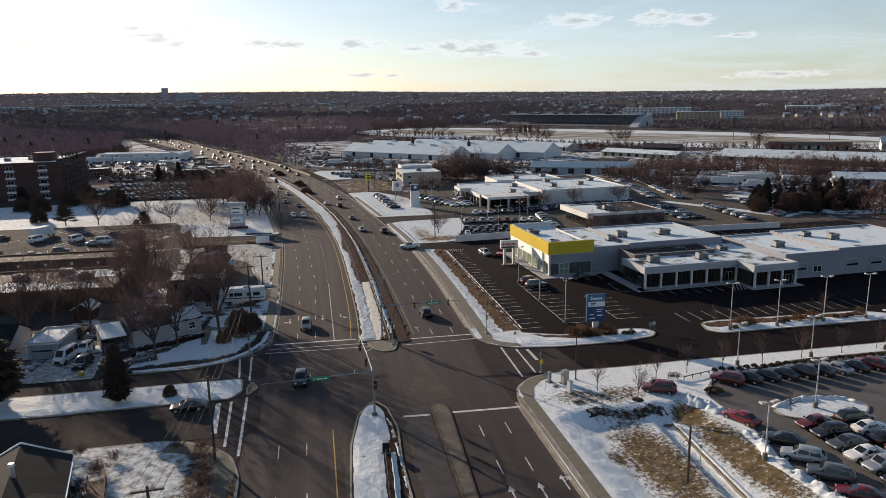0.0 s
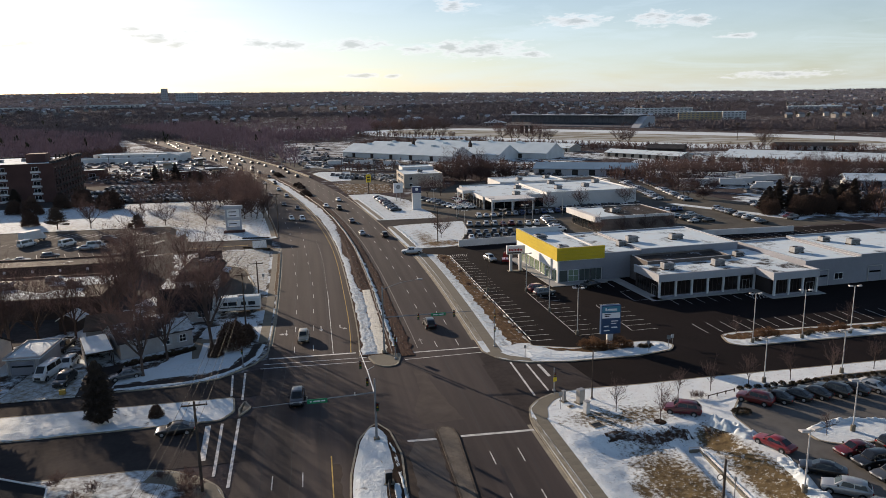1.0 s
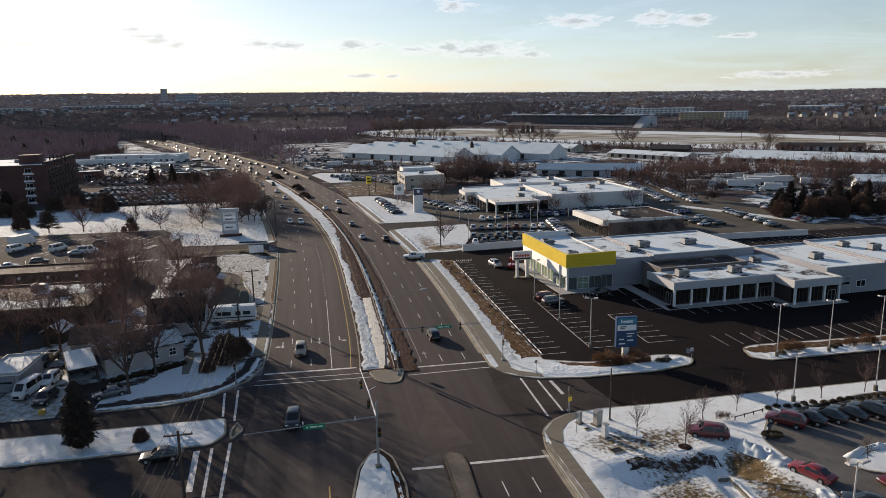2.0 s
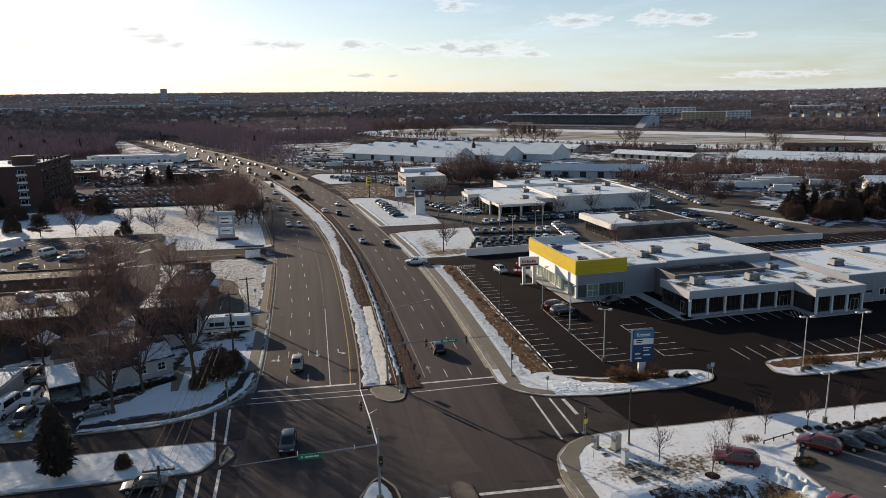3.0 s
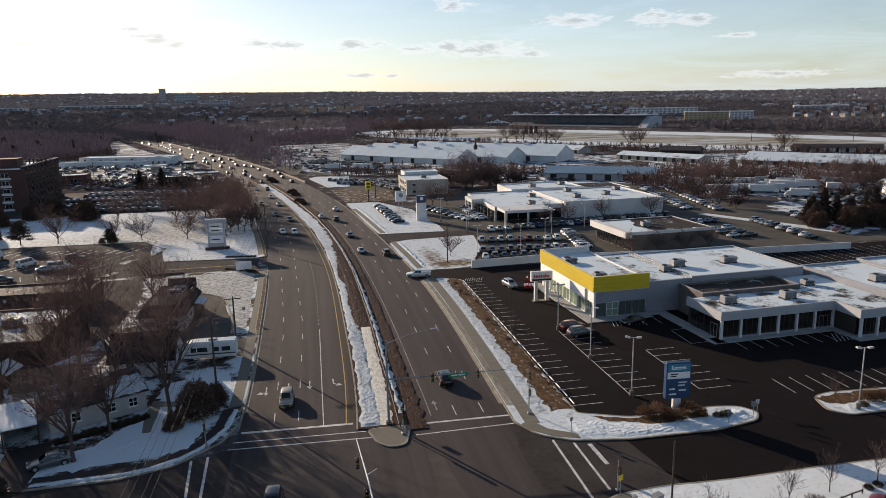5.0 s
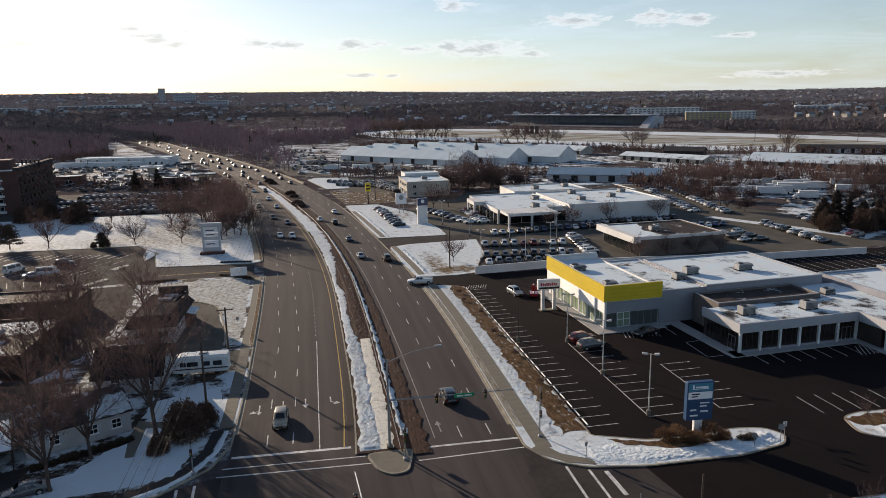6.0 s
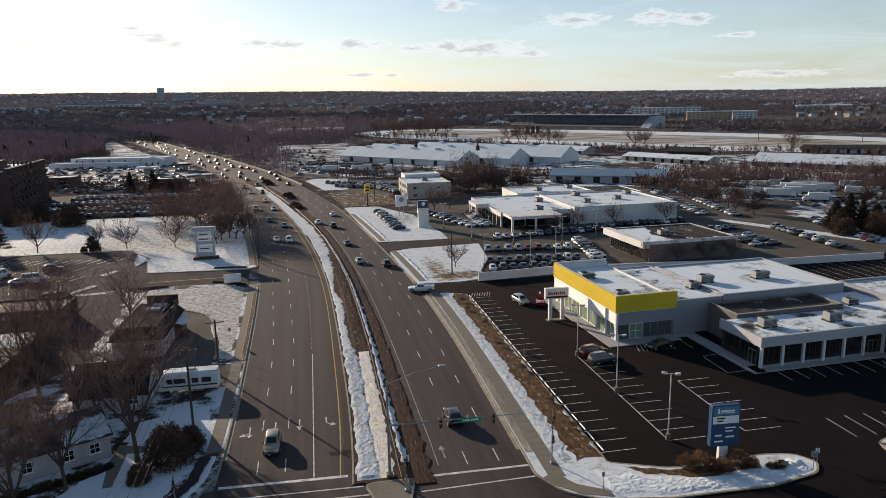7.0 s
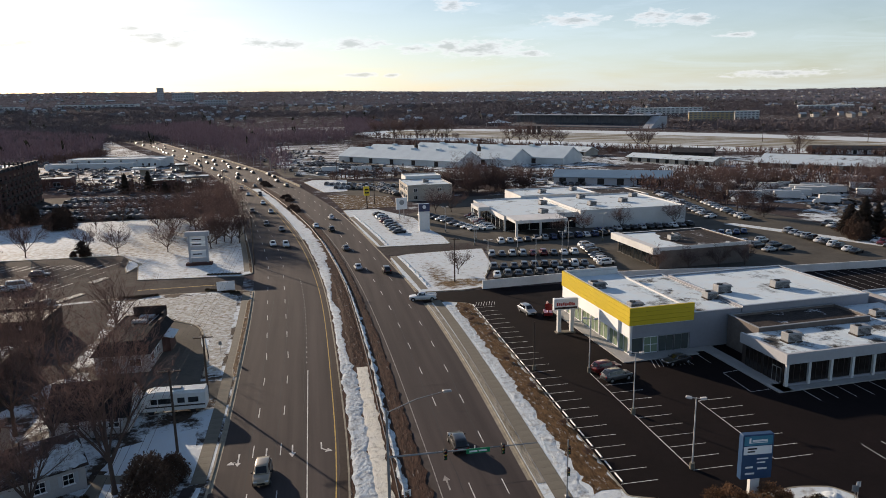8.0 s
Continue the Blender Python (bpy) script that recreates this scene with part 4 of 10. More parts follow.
# concrete gutters beside the kerbs and a barrier along the far bend
def gutter(fn, y0, y1, w, side, label="pale concrete gutter beside the kerb"):
    ys = steps(y0, y1, 4)
    lo, hi = (0.0, w) if side > 0 else (-w, 0.0)
    tagged(part("gutter", Shape().ribbon([(fn(y) + lo, y) for y in ys], [(fn(y) + hi, y) for y in ys], 0.01), KERB_STONE), label, "gutter", "", "structure")


gutter(KERB_E, 117, 186, 0.45, -1)
gutter(lambda y: 26.0, 40, 84.5, 0.45, -1)
gutter(KERB_E, 195, 330, 0.4, -1)
gutter(KERB_W, 122, 206, 0.4, 1)
by = steps(400, 1000, 10)
setting("barrier", Shape().ribbon([(KERB_E(y) + 0.4, y) for y in by], [(KERB_E(y) + 0.9, y) for y in by], 0.9, 0.95), KERB_STONE, "tan concrete barrier along the far bend", "barrier")


def snow_heap(pts, width, height, label, seed=1, mat=None):
    """A ploughed bank of snow: a lumpy ridge along a line."""
    rnd = random.Random(seed)
    line_ = []
    for a, b in zip(pts, pts[1:]):
        a, b = Vector(a), Vector(b)
        k = max(2, int((b - a).length / 0.22))
        line_ += [a.lerp(b, i / k) for i in range(k)]
    s = Shape()
    n = 15
    rows = []
    for i, p in enumerate(line_):
        q = line_[min(i + 1, len(line_) - 1)] - line_[max(i - 1, 0)]
        nrm = Vector((-q.y, q.x)).normalized()
        end = min(1.0, i / 4, (len(line_) - 1 - i) / 4)
        row = []
        for j in range(n):
            u = j / (n - 1) * 2 - 1
            lump = 0.55 + 0.9 * noise.noise(Vector((p.x * 0.9 + u, p.y * 0.9, seed))) + 0.5 * noise.noise(Vector((p.x * 2.6, p.y * 2.6 + u * 2, seed + 5)))
            row.append((p.x + nrm.x * u * width / 2, p.y + nrm.y * u * width / 2, max(0.0, (1 - u * u) * height * max(0.15, lump) * end) + 0.02 + rnd.uniform(0, 0.03)))
        rows.append(row)
    s.v = [v for r in rows for v in r]
    for i in range(len(rows) - 1):
        s.f += [(i * n + j, i * n + j + 1, (i + 1) * n + j + 1, (i + 1) * n + j) for j in range(n - 1)]
    tagged(part("snow_bank", s, mat or SNOW, smooth=True), label, "snow", "", "structure")


snow_sheet([((x, float(np.interp(x, [33, 38.5, 50, 56.4], [104.9, 103.9, 103.7, 105.0]))), (x, float(np.interp(x, [33, 37, 41, 46, 52, 56.4], [110.5, 109.0, 107.3, 106.3, 107.2, 108.2])))) for x in steps(33, 56.4, 0.3)], 0.14, "uneven old snow along the entrance island", 63, SNOW, 21, 0.5, 0.5)
snow_sheet([((x, 103.6), (x, 106.3)) for x in steps(69, 103, 0.4)], 0.12, "uneven old snow along the planting island", 64, SNOW, 11, 0.5, 0.5)
snow_sheet([((x, 110.9 + max(0.0, (x + 29) * 0.09)), (x, float(np.interp(x, [-28, -24, -18.5, -17, -12.6], [114.4, 116.4, 118.2, 122.6, 123.0])))) for x in steps(-28, -12.8, 0.3)], 0.12, "trodden snow on the front lawn", 65, SNOW, 31, 0.3, 0.7)
snow_heap([(50.0, 80.6), (48.6, 79.2), (50.2, 77.0), (50.6, 74.5)], 2.6, 1.2, "lumpy heap of ploughed snow by the car park", 1)
snow_heap([(50.6, 70.4), (50.2, 66.5), (49.2, 63.0), (49.8, 58.5), (50.2, 54), (50.2, 46)], 1.9, 0.9, "lumpy bank of ploughed snow along the kerb", 2)
snow_heap([(58.0, 75.0), (61, 76.2), (65, 76.4), (68.4, 75.6), (69.8, 73.2)], 1.2, 0.7, "low ridge of ploughed snow on the island", 3)
snow_heap([(52.5, 107.2), (54.5, 106.8), (56.6, 106.8)], 2.6, 0.7, "rounded heap of snow on the entrance island", 4)
snow_heap([(7.4, 87.2), (8.4, 82), (8.5, 72), (8.3, 60)], 0.5, 0.22, "ragged snow ridge along the median edge", 6, SNOW_THIN)
snow_heap([(-120, 94.6), (-60, 94.6), (-34, 94.7), (-20, 95.0), (-13.0, 95.2)], 1.0, 0.35, "ploughed snow ridge along the side street", 7)
snow_sheet([((KERB_E(y) + 3.15, y), (float(np.interp(y, [114, 122, 130, 150, 183], [31.8, 32.1, 32.5, 32.7, 32.6])), y)) for y in steps(113, 184, 0.5)], 0.07, "band of old snow beside the pavement", 8, SNOW_DULL, 15, 0.9, 0.6)
snow_heap([(KERB_E(y) + 3.6, y) for y in (246, 262, 280, 305)], 1.0, 0.4, "ploughed snow ridge along the highway kerb", 9)
snow_heap([(KERB_E(y) + 3.5, y) for y in (198, 212, 229)], 1.2, 0.4, "ploughed snow ridge along the highway kerb", 10)

patch("front_lawn", [(-29, 110.4), (-15.8, 112.0), (-12.4, 116.0), (-11.2, 121.5), (-12.6, 123.5), (-17.0, 123.0), (-18.4, 118.2), (-24, 116.5), (-31, 114)], 0.150, SNOW, "untouched snow on a front lawn", 0.12, 0.9, 21)
patch("front_lawn", [(-20, 129.4), (-19.6, 134.5), (-11.0, 138), (-9.8, 130), (-12, 127.4)], 0.150, SNOW, "untouched snow beside the house", 0.12, 0.9, 22)


def beside(pts, d):
    out = []
    for i, p in enumerate(pts):
        v = (Vector(pts[min(i + 1, len(pts) - 1)]) - Vector(pts[max(i - 1, 0)])).normalized()
        out.append((p[0] - v.y * d, p[1] + v.x * d))
    return out


bend = []
for a, b in zip([(-29, 107.5), (-20, 107.8), (-16.5, 108.5), (-13.4, 110.2), (-10.6, 113.2), (-8.6, 117.4)], [(-20, 107.8), (-16.5, 108.5), (-13.4, 110.2), (-10.6, 113.2), (-8.6, 117.4), (-7.8, 124)]):
    bend += [tuple(Vector(a).lerp(Vector(b), k / 8)) for k in range(8)]
snow_sheet(list(zip(beside(bend, 0.3), beside(bend, 1.15))), 0.14, "strip of snow between kerb and footpath", 31, SNOW, 5, 0.8)
setting("pavement_bend", Shape().ribbon(beside(bend, 2.4), beside(bend, 1.2), 0.15, 0.06), ASPHALT_OLD, "dark cleared footpath round the corner", "pavement")
corner_line = [(-9.25, 20), (-9.2, 66), (-9.3, 72.6), (-9.9, 75.6), (-10.9, 78.2), (-12.9, 80.3), (-15.6, 82.1), (-19, 83.3)]
turn = []
for a, b in zip(corner_line, corner_line[1:]):
    turn += [tuple(Vector(a).lerp(Vector(b), k / 4)) for k in range(4)]
setting("pavement_garden", Shape().ribbon(beside(turn, 2.7), beside(turn, 0.3), 0.15, 0.06), CONCRETE, "concrete pavement round the garden corner", "pavement")
patch("earth_bed", [(-9.55, 40), (-10.35, 40), (-10.35, 70), (-9.9, 73.4), (-9.6, 73)], 0.168, GRASS_BROWN, "narrow brown earth bed beside the kerb", 0.08, 0.8, 66)
sx = steps(-118, -13.5, 0.8)
snow_sheet([((x, 94.6), (x, 101.6)) for x in sx], 0.2, "deep uneven snow on the street strip", 33, SNOW, 15, 0.15)
rail_s = lambda y: 7.0 + (y - 75) * 0.06
sy = steps(56, 88.0, 0.5)
snow_sheet([((float(np.interp(y, [50, 66, 77, 84.6, 87, 88.2], [2.6, 2.65, 3.3, 4.7, 5.6, 6.4])), y), (float(np.interp(y, [50, 74, 77.5, 84, 86.5, 88.2], [rail_s(50) - 0.2, rail_s(74) - 0.2, 8.0, 8.0, 7.7, 6.9])), y)) for y in sy], 0.17, "smooth trodden snow on the median", 35, SNOW, 17, 0.12)
snow_sheet([((rail_s(y) + 0.45, y), (rail_s(y) + 1.25, y)) for y in steps(50, 74.4, 0.5)], 0.1, "narrow strip of snow behind the guardrail", 36, SNOW, 6, 0.8)
raised("verge_storage_lot", [(133.5, 250), (138, 250.5), (161, 206), (156, 203.5)], SNOW_THIN, "long snowy verge between storage lots", r=1.0)
sheet("storage_yard", [(160, 208), (250, 190), (320, 240), (210, 285), (168, 262)], 0.012, SNOW_YARD, "snow-patched storage yard", "yard")
sheet("trailer_yard", [(165, 290), (230, 262), (300, 290), (290, 330), (180, 345)], 0.012, SNOW_YARD, "snow-patched trailer yard", "yard")

# wear on the carriageways: dirt along the median, tar-sealed joints, patched asphalt
DIRT = material("road_dirt", (0.042, 0.028, 0.022), 0.95, 0, (0.024, 0.017, 0.014), 0.6, 0.9, 6)
TAR = material("crack_sealing_tar", (0.012, 0.011, 0.011), 0.6, 0, (0.02, 0.018, 0.018), 0.5, 0.5)
ty = steps(40, 85, 0.9)
turn_w, turn_e = (lambda y: float(np.interp(y, [40, 63, 85.6], [13.5, 13.7, 14.2]))), (lambda y: float(np.interp(y, [40, 63, 83.6], [15.1, 15.3, 16.6])))
tagged(part("road_dirt", Shape().ribbon([(turn_w(y) - 0.12 - rs.uniform(0, 0.35), y) for y in ty], [(turn_w(y), y) for y in ty], 0.008), DIRT), "dirt gathered along the narrow median", "dirt", "", "structure")
tagged(part("road_dirt", Shape().ribbon([(turn_e(y), y) for y in ty], [(turn_e(y) + 0.15 + rs.uniform(0, 0.4), y) for y in ty], 0.008), DIRT), "dirt gathered along the narrow median", "dirt", "", "structure")
for k, (xa, xb, yy) in enumerate(((8.8, 10.0, 40), (0.9, 2.2, 40))):
    tagged(part("road_dirt", Shape().ribbon([(xa + 0.05 * math.sin(y) + rs.uniform(0, 0.15), y) for y in steps(yy, 80, 0.8)], [(xb + rs.uniform(-0.3, 0.1), y) for y in steps(yy, 80, 0.8)], 0.007), DIRT), "brown dirt washed from the snowy median", "dirt", "", "structure")
dy = steps(116, 380, 1.2)
tagged(part("road_dirt", Shape().ribbon([(YELLOW_W(y) + 0.25 + rs.uniform(0, 0.2), y) for y in dy], [(median_left(y), y) for y in dy], 0.008), DIRT), "brown dirt along the median kerb", "dirt", "", "structure")
tagged(part("road_dirt", Shape().ribbon([(median_right(y), y) for y in dy], [(EDGE_E(y) + 0.12 + rs.uniform(-0.15, 0.05), y) for y in dy], 0.008), DIRT), "brown dirt along the median kerb", "dirt", "", "structure")


def tar_line(p, q, seed, w=0.07):
    rnd = random.Random(seed)
    p, q = Vector(p), Vector(q)
    k = max(3, int((q - p).length / 1.5))
    n = Vector((-(q - p).y, (q - p).x)).normalized()
    pts, off = [], 0.0
    for i in range(k + 1):
        off = off * 0.8 + rnd.uniform(-0.08, 0.08)
        pts.append(p.lerp(q, i / k) + n * off)
    tagged(part("tar_joint", Shape().ribbon([tuple(v - n * w / 2) for v in pts], [tuple(v + n * w / 2) for v in pts], 0.0095), TAR), "dark tar-sealed joint in the asphalt", "road joint", "", "structure")


cr = random.Random(31)
for x in (-3.9, -0.9, 2.3):
    tar_line((x, 118), (x + 0.3, 160), int(x * 10) + 90)
    tar_line((x + 0.3, 160), (x + 0.1, 200), int(x * 10) + 190)
for x in (18.9, 23.4):
    tar_line((x, 116), (x + 0.9, 186), int(x * 10))
for x in (-6.9, -3.7, -0.6):
    tar_line((x, 30), (x + 0.4, 84), int(x * 10) + 300)
    tar_line((x + 0.4, 84), (x + 2.2, 111), int(x * 10) + 330)
for x in (19.6, 23.4):
    tar_line((x, 30), (x + 0.2, 110), int(x * 10) + 400)
for i in range(26):
    y = cr.uniform(60, 230)
    if cr.random() < 0.5:
        tar_line((KERB_W(y) + 0.6, y), (YELLOW_W(y) - cr.uniform(0.5, 7), y + cr.uniform(-1, 1)), 500 + i, 0.05)
    else:
        tar_line((EDGE_E(y) + 0.6 + cr.uniform(0, 6), y), (KERB_E(y) - 0.6, y + cr.uniform(-1, 1)), 500 + i, 0.05)
ASPHALT_TAN = material("dusty_tan_asphalt", (0.082, 0.068, 0.061), 0.9, 0, (0.052, 0.043, 0.040), 3, 0.9, 0.8, 0.01, 30, spec=0.1)
ASPHALT_BAY = material("bleached_turn_lane_asphalt", (0.088, 0.080, 0.076), 0.9, 0, (0.058, 0.052, 0.050), 3, 0.9, 0.8, 0.01, 30, spec=0.1)
for k, (poly, mat) in enumerate((([(12.6, 87.6), (18.2, 87.8), (17.6, 91.5), (16.6, 98), (16.0, 106), (14.4, 106), (14.2, 98), (12.4, 92)], ASPHALT_TAN), ([(9.9, 40), (13.2, 40), (13.4, 63), (13.9, 86), (12.2, 86), (9.8, 80), (9.4, 70)], ASPHALT_BAY), ([(15.2, 112.6), (16.2, 113), (16.4, 120), (16.5, 160), (15.6, 160), (15.9, 130)], ASPHALT_TAN))):
    tagged(part("asphalt_patch", Shape().prism(wavy(poly, 0.12, 0.9, 50 + k), -0.01, 0.004 + 0.001 * k), mat), "dusty bleached asphalt of another age", "road patch", "", "structure")


# ---- road markings ----
def stripe(name, left, width, ys, mat, dash=None, z=0.012, label="", parent=None):
    s = Shape()
    if dash:
        y = ys[0]
        while y < ys[-1]:
            e = min(y + dash[0], ys[-1])
            yy = steps(y, e, 3)
            s.ribbon([(left(v) - width / 2, v) for v in yy], [(left(v) + width / 2, v) for v in yy], z)
            y += dash[0] + dash[1]
    else:
        s.ribbon([(left(v) - width / 2, v) for v in ys], [(left(v) + width / 2, v) for v in ys], z)
    return tagged(part(name, s, mat), label or "worn painted road line", "road marking", "", "structure")


long_y = steps(115.5, 700, 7)
stripe("road_line", lambda y: YELLOW_W(y), 0.14, long_y, YELLOW_LINE, label="worn yellow edge line")
stripe("road_line", lambda y: EDGE_E(y) + float(np.interp(y, [112, 120, 200, 260], [0.8, 1.0, 0.9, 0.5])), 0.12, long_y, FADED_LINE, label="worn white edge line")
stripe("road_line", lambda y: 1.05 + 0.008 * (y - 66), 0.14, steps(20, 82, 4), YELLOW_LINE, label="worn yellow edge line")
stripe("road_line", lambda y: 2.75 + 0.008 * (y - 118), 0.13, steps(116, 155, 4), WHITE_LINE, label="solid white turn lane line")
stripe("road_line", lambda y: YELLOW_W(y) - 3.5, 0.11, steps(158, 215, 4), WHITE_LINE, (0.6, 1.8), label="dotted white turn lane line")
for k in (1, 2):
    lane = lambda y, k=k: KERB_W(y) + (YELLOW_W(y) - 3.6 - KERB_W(y)) * (0.02 + 0.345 * k) if y > 230 else float(np.interp(y, [116, 158, 230], [-3.5 if k == 1 else -0.45, -3.3 if k == 1 else 0.1, KERB_W(230) + (YELLOW_W(230) - 3.6 - KERB_W(230)) * (0.02 + 0.345 * k)]))
    stripe("road_line", lane, 0.12, [118, 640], WHITE_LINE, (3.0, 7.8), label="broken white lane line")
    lane = lambda y, k=k: EDGE_E(y) + 0.3 + (KERB_E(y) - EDGE_E(y) - 0.3) * (0.345 * k + 0.02)
    stripe("road_line", lane, 0.12, [115, 640], WHITE_LINE, (3.0, 8.4), label="broken white lane line")
    stripe("road_line", lambda y, k=k: (-5.3, -2.05)[k - 1], 0.12, [20, 82], WHITE_LINE, (3.0, 8.2), label="broken white lane line")
    stripe("road_line", lambda y, k=k: 15.5 + 3.4 * k + (y - 60) * 0.02, 0.12, [40, 82], WHITE_LINE, (3.0, 6.0), label="broken white lane line")
for x0, x1, y0, y1, w in ((-7.4, 6.4, 116.0, 115.5, 0.5), (-8.2, 7.9, 113.6, 113.0, 0.22), (-8.6, 8.4, 111.9, 111.2, 0.22), (14.4, 26.4, 113.5, 113.3, 0.4), (13.8, 26.4, 110.6, 110.9, 0.22),
                          (16.8, 26.0, 83.4, 83.0, 0.5), (10.3, 13.8, 83.6, 83.4, 0.5)):
    d = Vector((x1 - x0, y1 - y0)).normalized()
    nrm = Vector((-d.y, d.x)) * w / 2
    tagged(part("stop_line", Shape().ribbon([(x0 + nrm.x, y0 + nrm.y), (x1 + nrm.x, y1 + nrm.y)], [(x0 - nrm.x, y0 - nrm.y), (x1 - nrm.x, y1 - nrm.y)], 0.013), WHITE_LINE), "worn white line across the lanes", "road marking", "", "structure")
for x0, x1, y0, y1, w in ((-12.5, -11.9, 110.2, 102.2, 0.3), (-12.2, -11.7, 93.6, 80.3, 0.35), (-10.7, -10.3, 110.7, 100.6, 0.3), (-10.2, -9.9, 94.6, 77.6, 0.35), (-13.9, -13.4, 93.4, 84.2, 0.7),
                          (29.6, 29.3, 105.6, 92.8, 0.3), (31.8, 31.7, 104.4, 93.9, 0.3), (33.5, 33.6, 103.7, 98.8, 0.5)):
    tagged(part("crossing_line", Shape().ribbon([(x0 - w / 2, y0), (x1 - w / 2, y1)], [(x0 + w / 2, y0), (x1 + w / 2, y1)], 0.014), WHITE_LINE), "white pedestrian crossing line", "road marking", "", "structure")


def arrow(x, y, kind, turn, s=1.0, mat=None):
    p = Shape()
    stem = [(-0.09, -1.3), (0.09, -1.3), (0.09, 0.4), (-0.09, 0.4)]
    head = [(-0.42, 0.4), (0.42, 0.4), (0.0, 1.35)]
    if kind == "straight":
        p.prism(stem, 0.0, 0.004).prism(head, 0.0, 0.004)
    else:
        m = 1 if kind == "left" else -1
        p.prism([(-0.09, -1.3), (0.09, -1.3), (0.09, 0.1), (-0.09, 0.1)], 0, 0.004)
        p.prism([(-0.09, 0.1), (0.09, 0.1), (-m * 0.55, 0.62), (-m * 0.65, 0.46)][::m], 0, 0.004)
        p.prism([(-m * 0.35, 0.92), (-m * 0.75, 0.12), (-m * 1.25, 0.78)][::m], 0, 0.004)
        if kind == "both":
            p.prism([(-0.09, 0.1), (0.09, 0.1), (0.09, 0.6), (-0.09, 0.6)], 0, 0.004).prism([(-0.36, 0.6), (0.36, 0.6), (0, 1.3)], 0, 0.004)
    ob = part("lane_arrow", p, mat or WHITE_LINE, at=pose(x, y, 0.012, 0, 0, turn) @ Matrix.Diagonal((s, s * 1.15, 1, 1)))
    tagged(ob, "white painted lane arrow on the asphalt", "road marking", "lane arrows", "structure")


arrow(-5.0, 128.6, "both", 180)
arrow(-1.9, 129.3, "straight", 180)
arrow(1.1, 129.5, "straight", 180)
arrow(4.5, 129.4, "left", 180)
arrow(17.6, 118.5, "straight", 0, 1.0, FADED_LINE)
arrow(19.0, 63.0, "straight", 0)
arrow(22.2, 63.0, "straight", 0)
arrow(25.0, 64.0, "both", 0)

# car park bays
def bays(x0, x1, y0, count, pitch=2.66, along="y", width=0.1):
    s = Shape()
    for i in range(count):
        c = y0 + i * pitch
        if along == "y":
            s.ribbon([(x0, c - width / 2), (x1, c - width / 2)][::-1], [(x0, c + width / 2), (x1, c + width / 2)][::-1], 0.016)
        else:
            s.ribbon([(c - width / 2, x0), (c - width / 2, x1)], [(c + width / 2, x0), (c + width / 2, x1)], 0.016)
    tagged(part("bay_lines", s, WHITE_LINE), "white painted parking bay lines", "road marking", "", "structure")


bays(35.5, 39.8, 114.1, 26)
bays(44.4, 49.2, 115.0, 11)
bays(54.6, 59.5, 115.2, 7)
bays(143.0, 147.2, 61.0, 3, 2.9, "x")
bays(127.5, 132.6, 70.5, 12, 2.75, "x")
bays(110.8, 116.0, 66.5, 15, 2.75, "x")
bays(155, 190, 104, 20, 2.8, "x")
for yy in (60, 66, 72, 78, 84):
    bays(70, 74.8, yy - 28, 2, 2.7)
s = Shape().ribbon([(44.35, 115), (44.35, 144)], [(44.47, 115), (44.47, 144)], 0.017)
s.ribbon([(54.55, 115.2), (54.55, 131)], [(54.67, 115.2), (54.67, 131)], 0.017)
tagged(part("bay_lines", s, WHITE_LINE), "long white line behind the parking bays", "road marking", "", "structure")
s = Shape()
box = [(63.4, 139.2), (67.4, 139.8), (67.2, 132.4), (63.2, 132.1)]
for p, q in zip(box, box[1:] + box[:1]):
    v = (Vector(q) - Vector(p)).normalized()
    s.ribbon([(p[0], p[1]), (q[0], q[1])], [(p[0] + v.y * 0.1, p[1] - v.x * 0.1), (q[0] + v.y * 0.1, q[1] - v.x * 0.1)], 0.016)
tagged(part("bay_box", s, WHITE_LINE), "white boxed bay marking by the wing", "road marking", "", "structure")
s = Shape()
for i in range(9):
    s.ribbon([(54.8 + i * 0.7, 143.4), (56.0 + i * 0.7, 147.8)], [(54.9 + i * 0.7, 143.4), (56.1 + i * 0.7, 147.8)], 0.016)
for i in range(8):
    s.ribbon([(36.0 + i * 0.55, 181.6), (36.9 + i * 0.55, 184.2)], [(36.1 + i * 0.55, 181.6), (37.0 + i * 0.55, 184.2)], 0.016)
for i in range(9):
    s.ribbon([(86.6 + i * 0.8, 127.2 + i * 0.05), (88.6 + i * 0.72, 131.0)], [(86.72 + i * 0.8, 127.2 + i * 0.05), (88.72 + i * 0.72, 131.0)], 0.016)
tagged(part("hatching", s, WHITE_LINE), "white hatched keep-clear marking", "road marking", "", "structure")
s = Shape()
for i in range(13):
    for y0 in (228.5, 239.5):
        x = -92 + i * 3.6 + (y0 - 228) * 0.15
        s.ribbon([(x, y0), (x + 2.6, y0 + 5.4)], [(x + 0.12, y0), (x + 2.72, y0 + 5.4)], 0.016)
for i in range(10):
    s.ribbon([(-84 + i * 3.6, 209), (-86 + i * 3.6, 214.5)], [(-83.88 + i * 3.6, 209), (-85.88 + i * 3.6, 214.5)], 0.016)
tagged(part("bay_lines", s, WHITE_LINE), "slanted white parking bay lines", "road marking", "", "structure")
tagged(part("drive_line", Shape().ribbon([(-34.0, 212.2), (-13, 212.8)], [(-34.0, 212.5), (-13, 213.1)], 0.016), YELLOW_LINE), "yellow centre line of the drive", "road marking", "", "structure")
raised("island_west_lot", [(-47.5, 223), (-44.5, 227.5), (-43.2, 226.5), (-45.6, 221)], SNOW_GRASS, "small kerbed island in the car park", r=0.6)
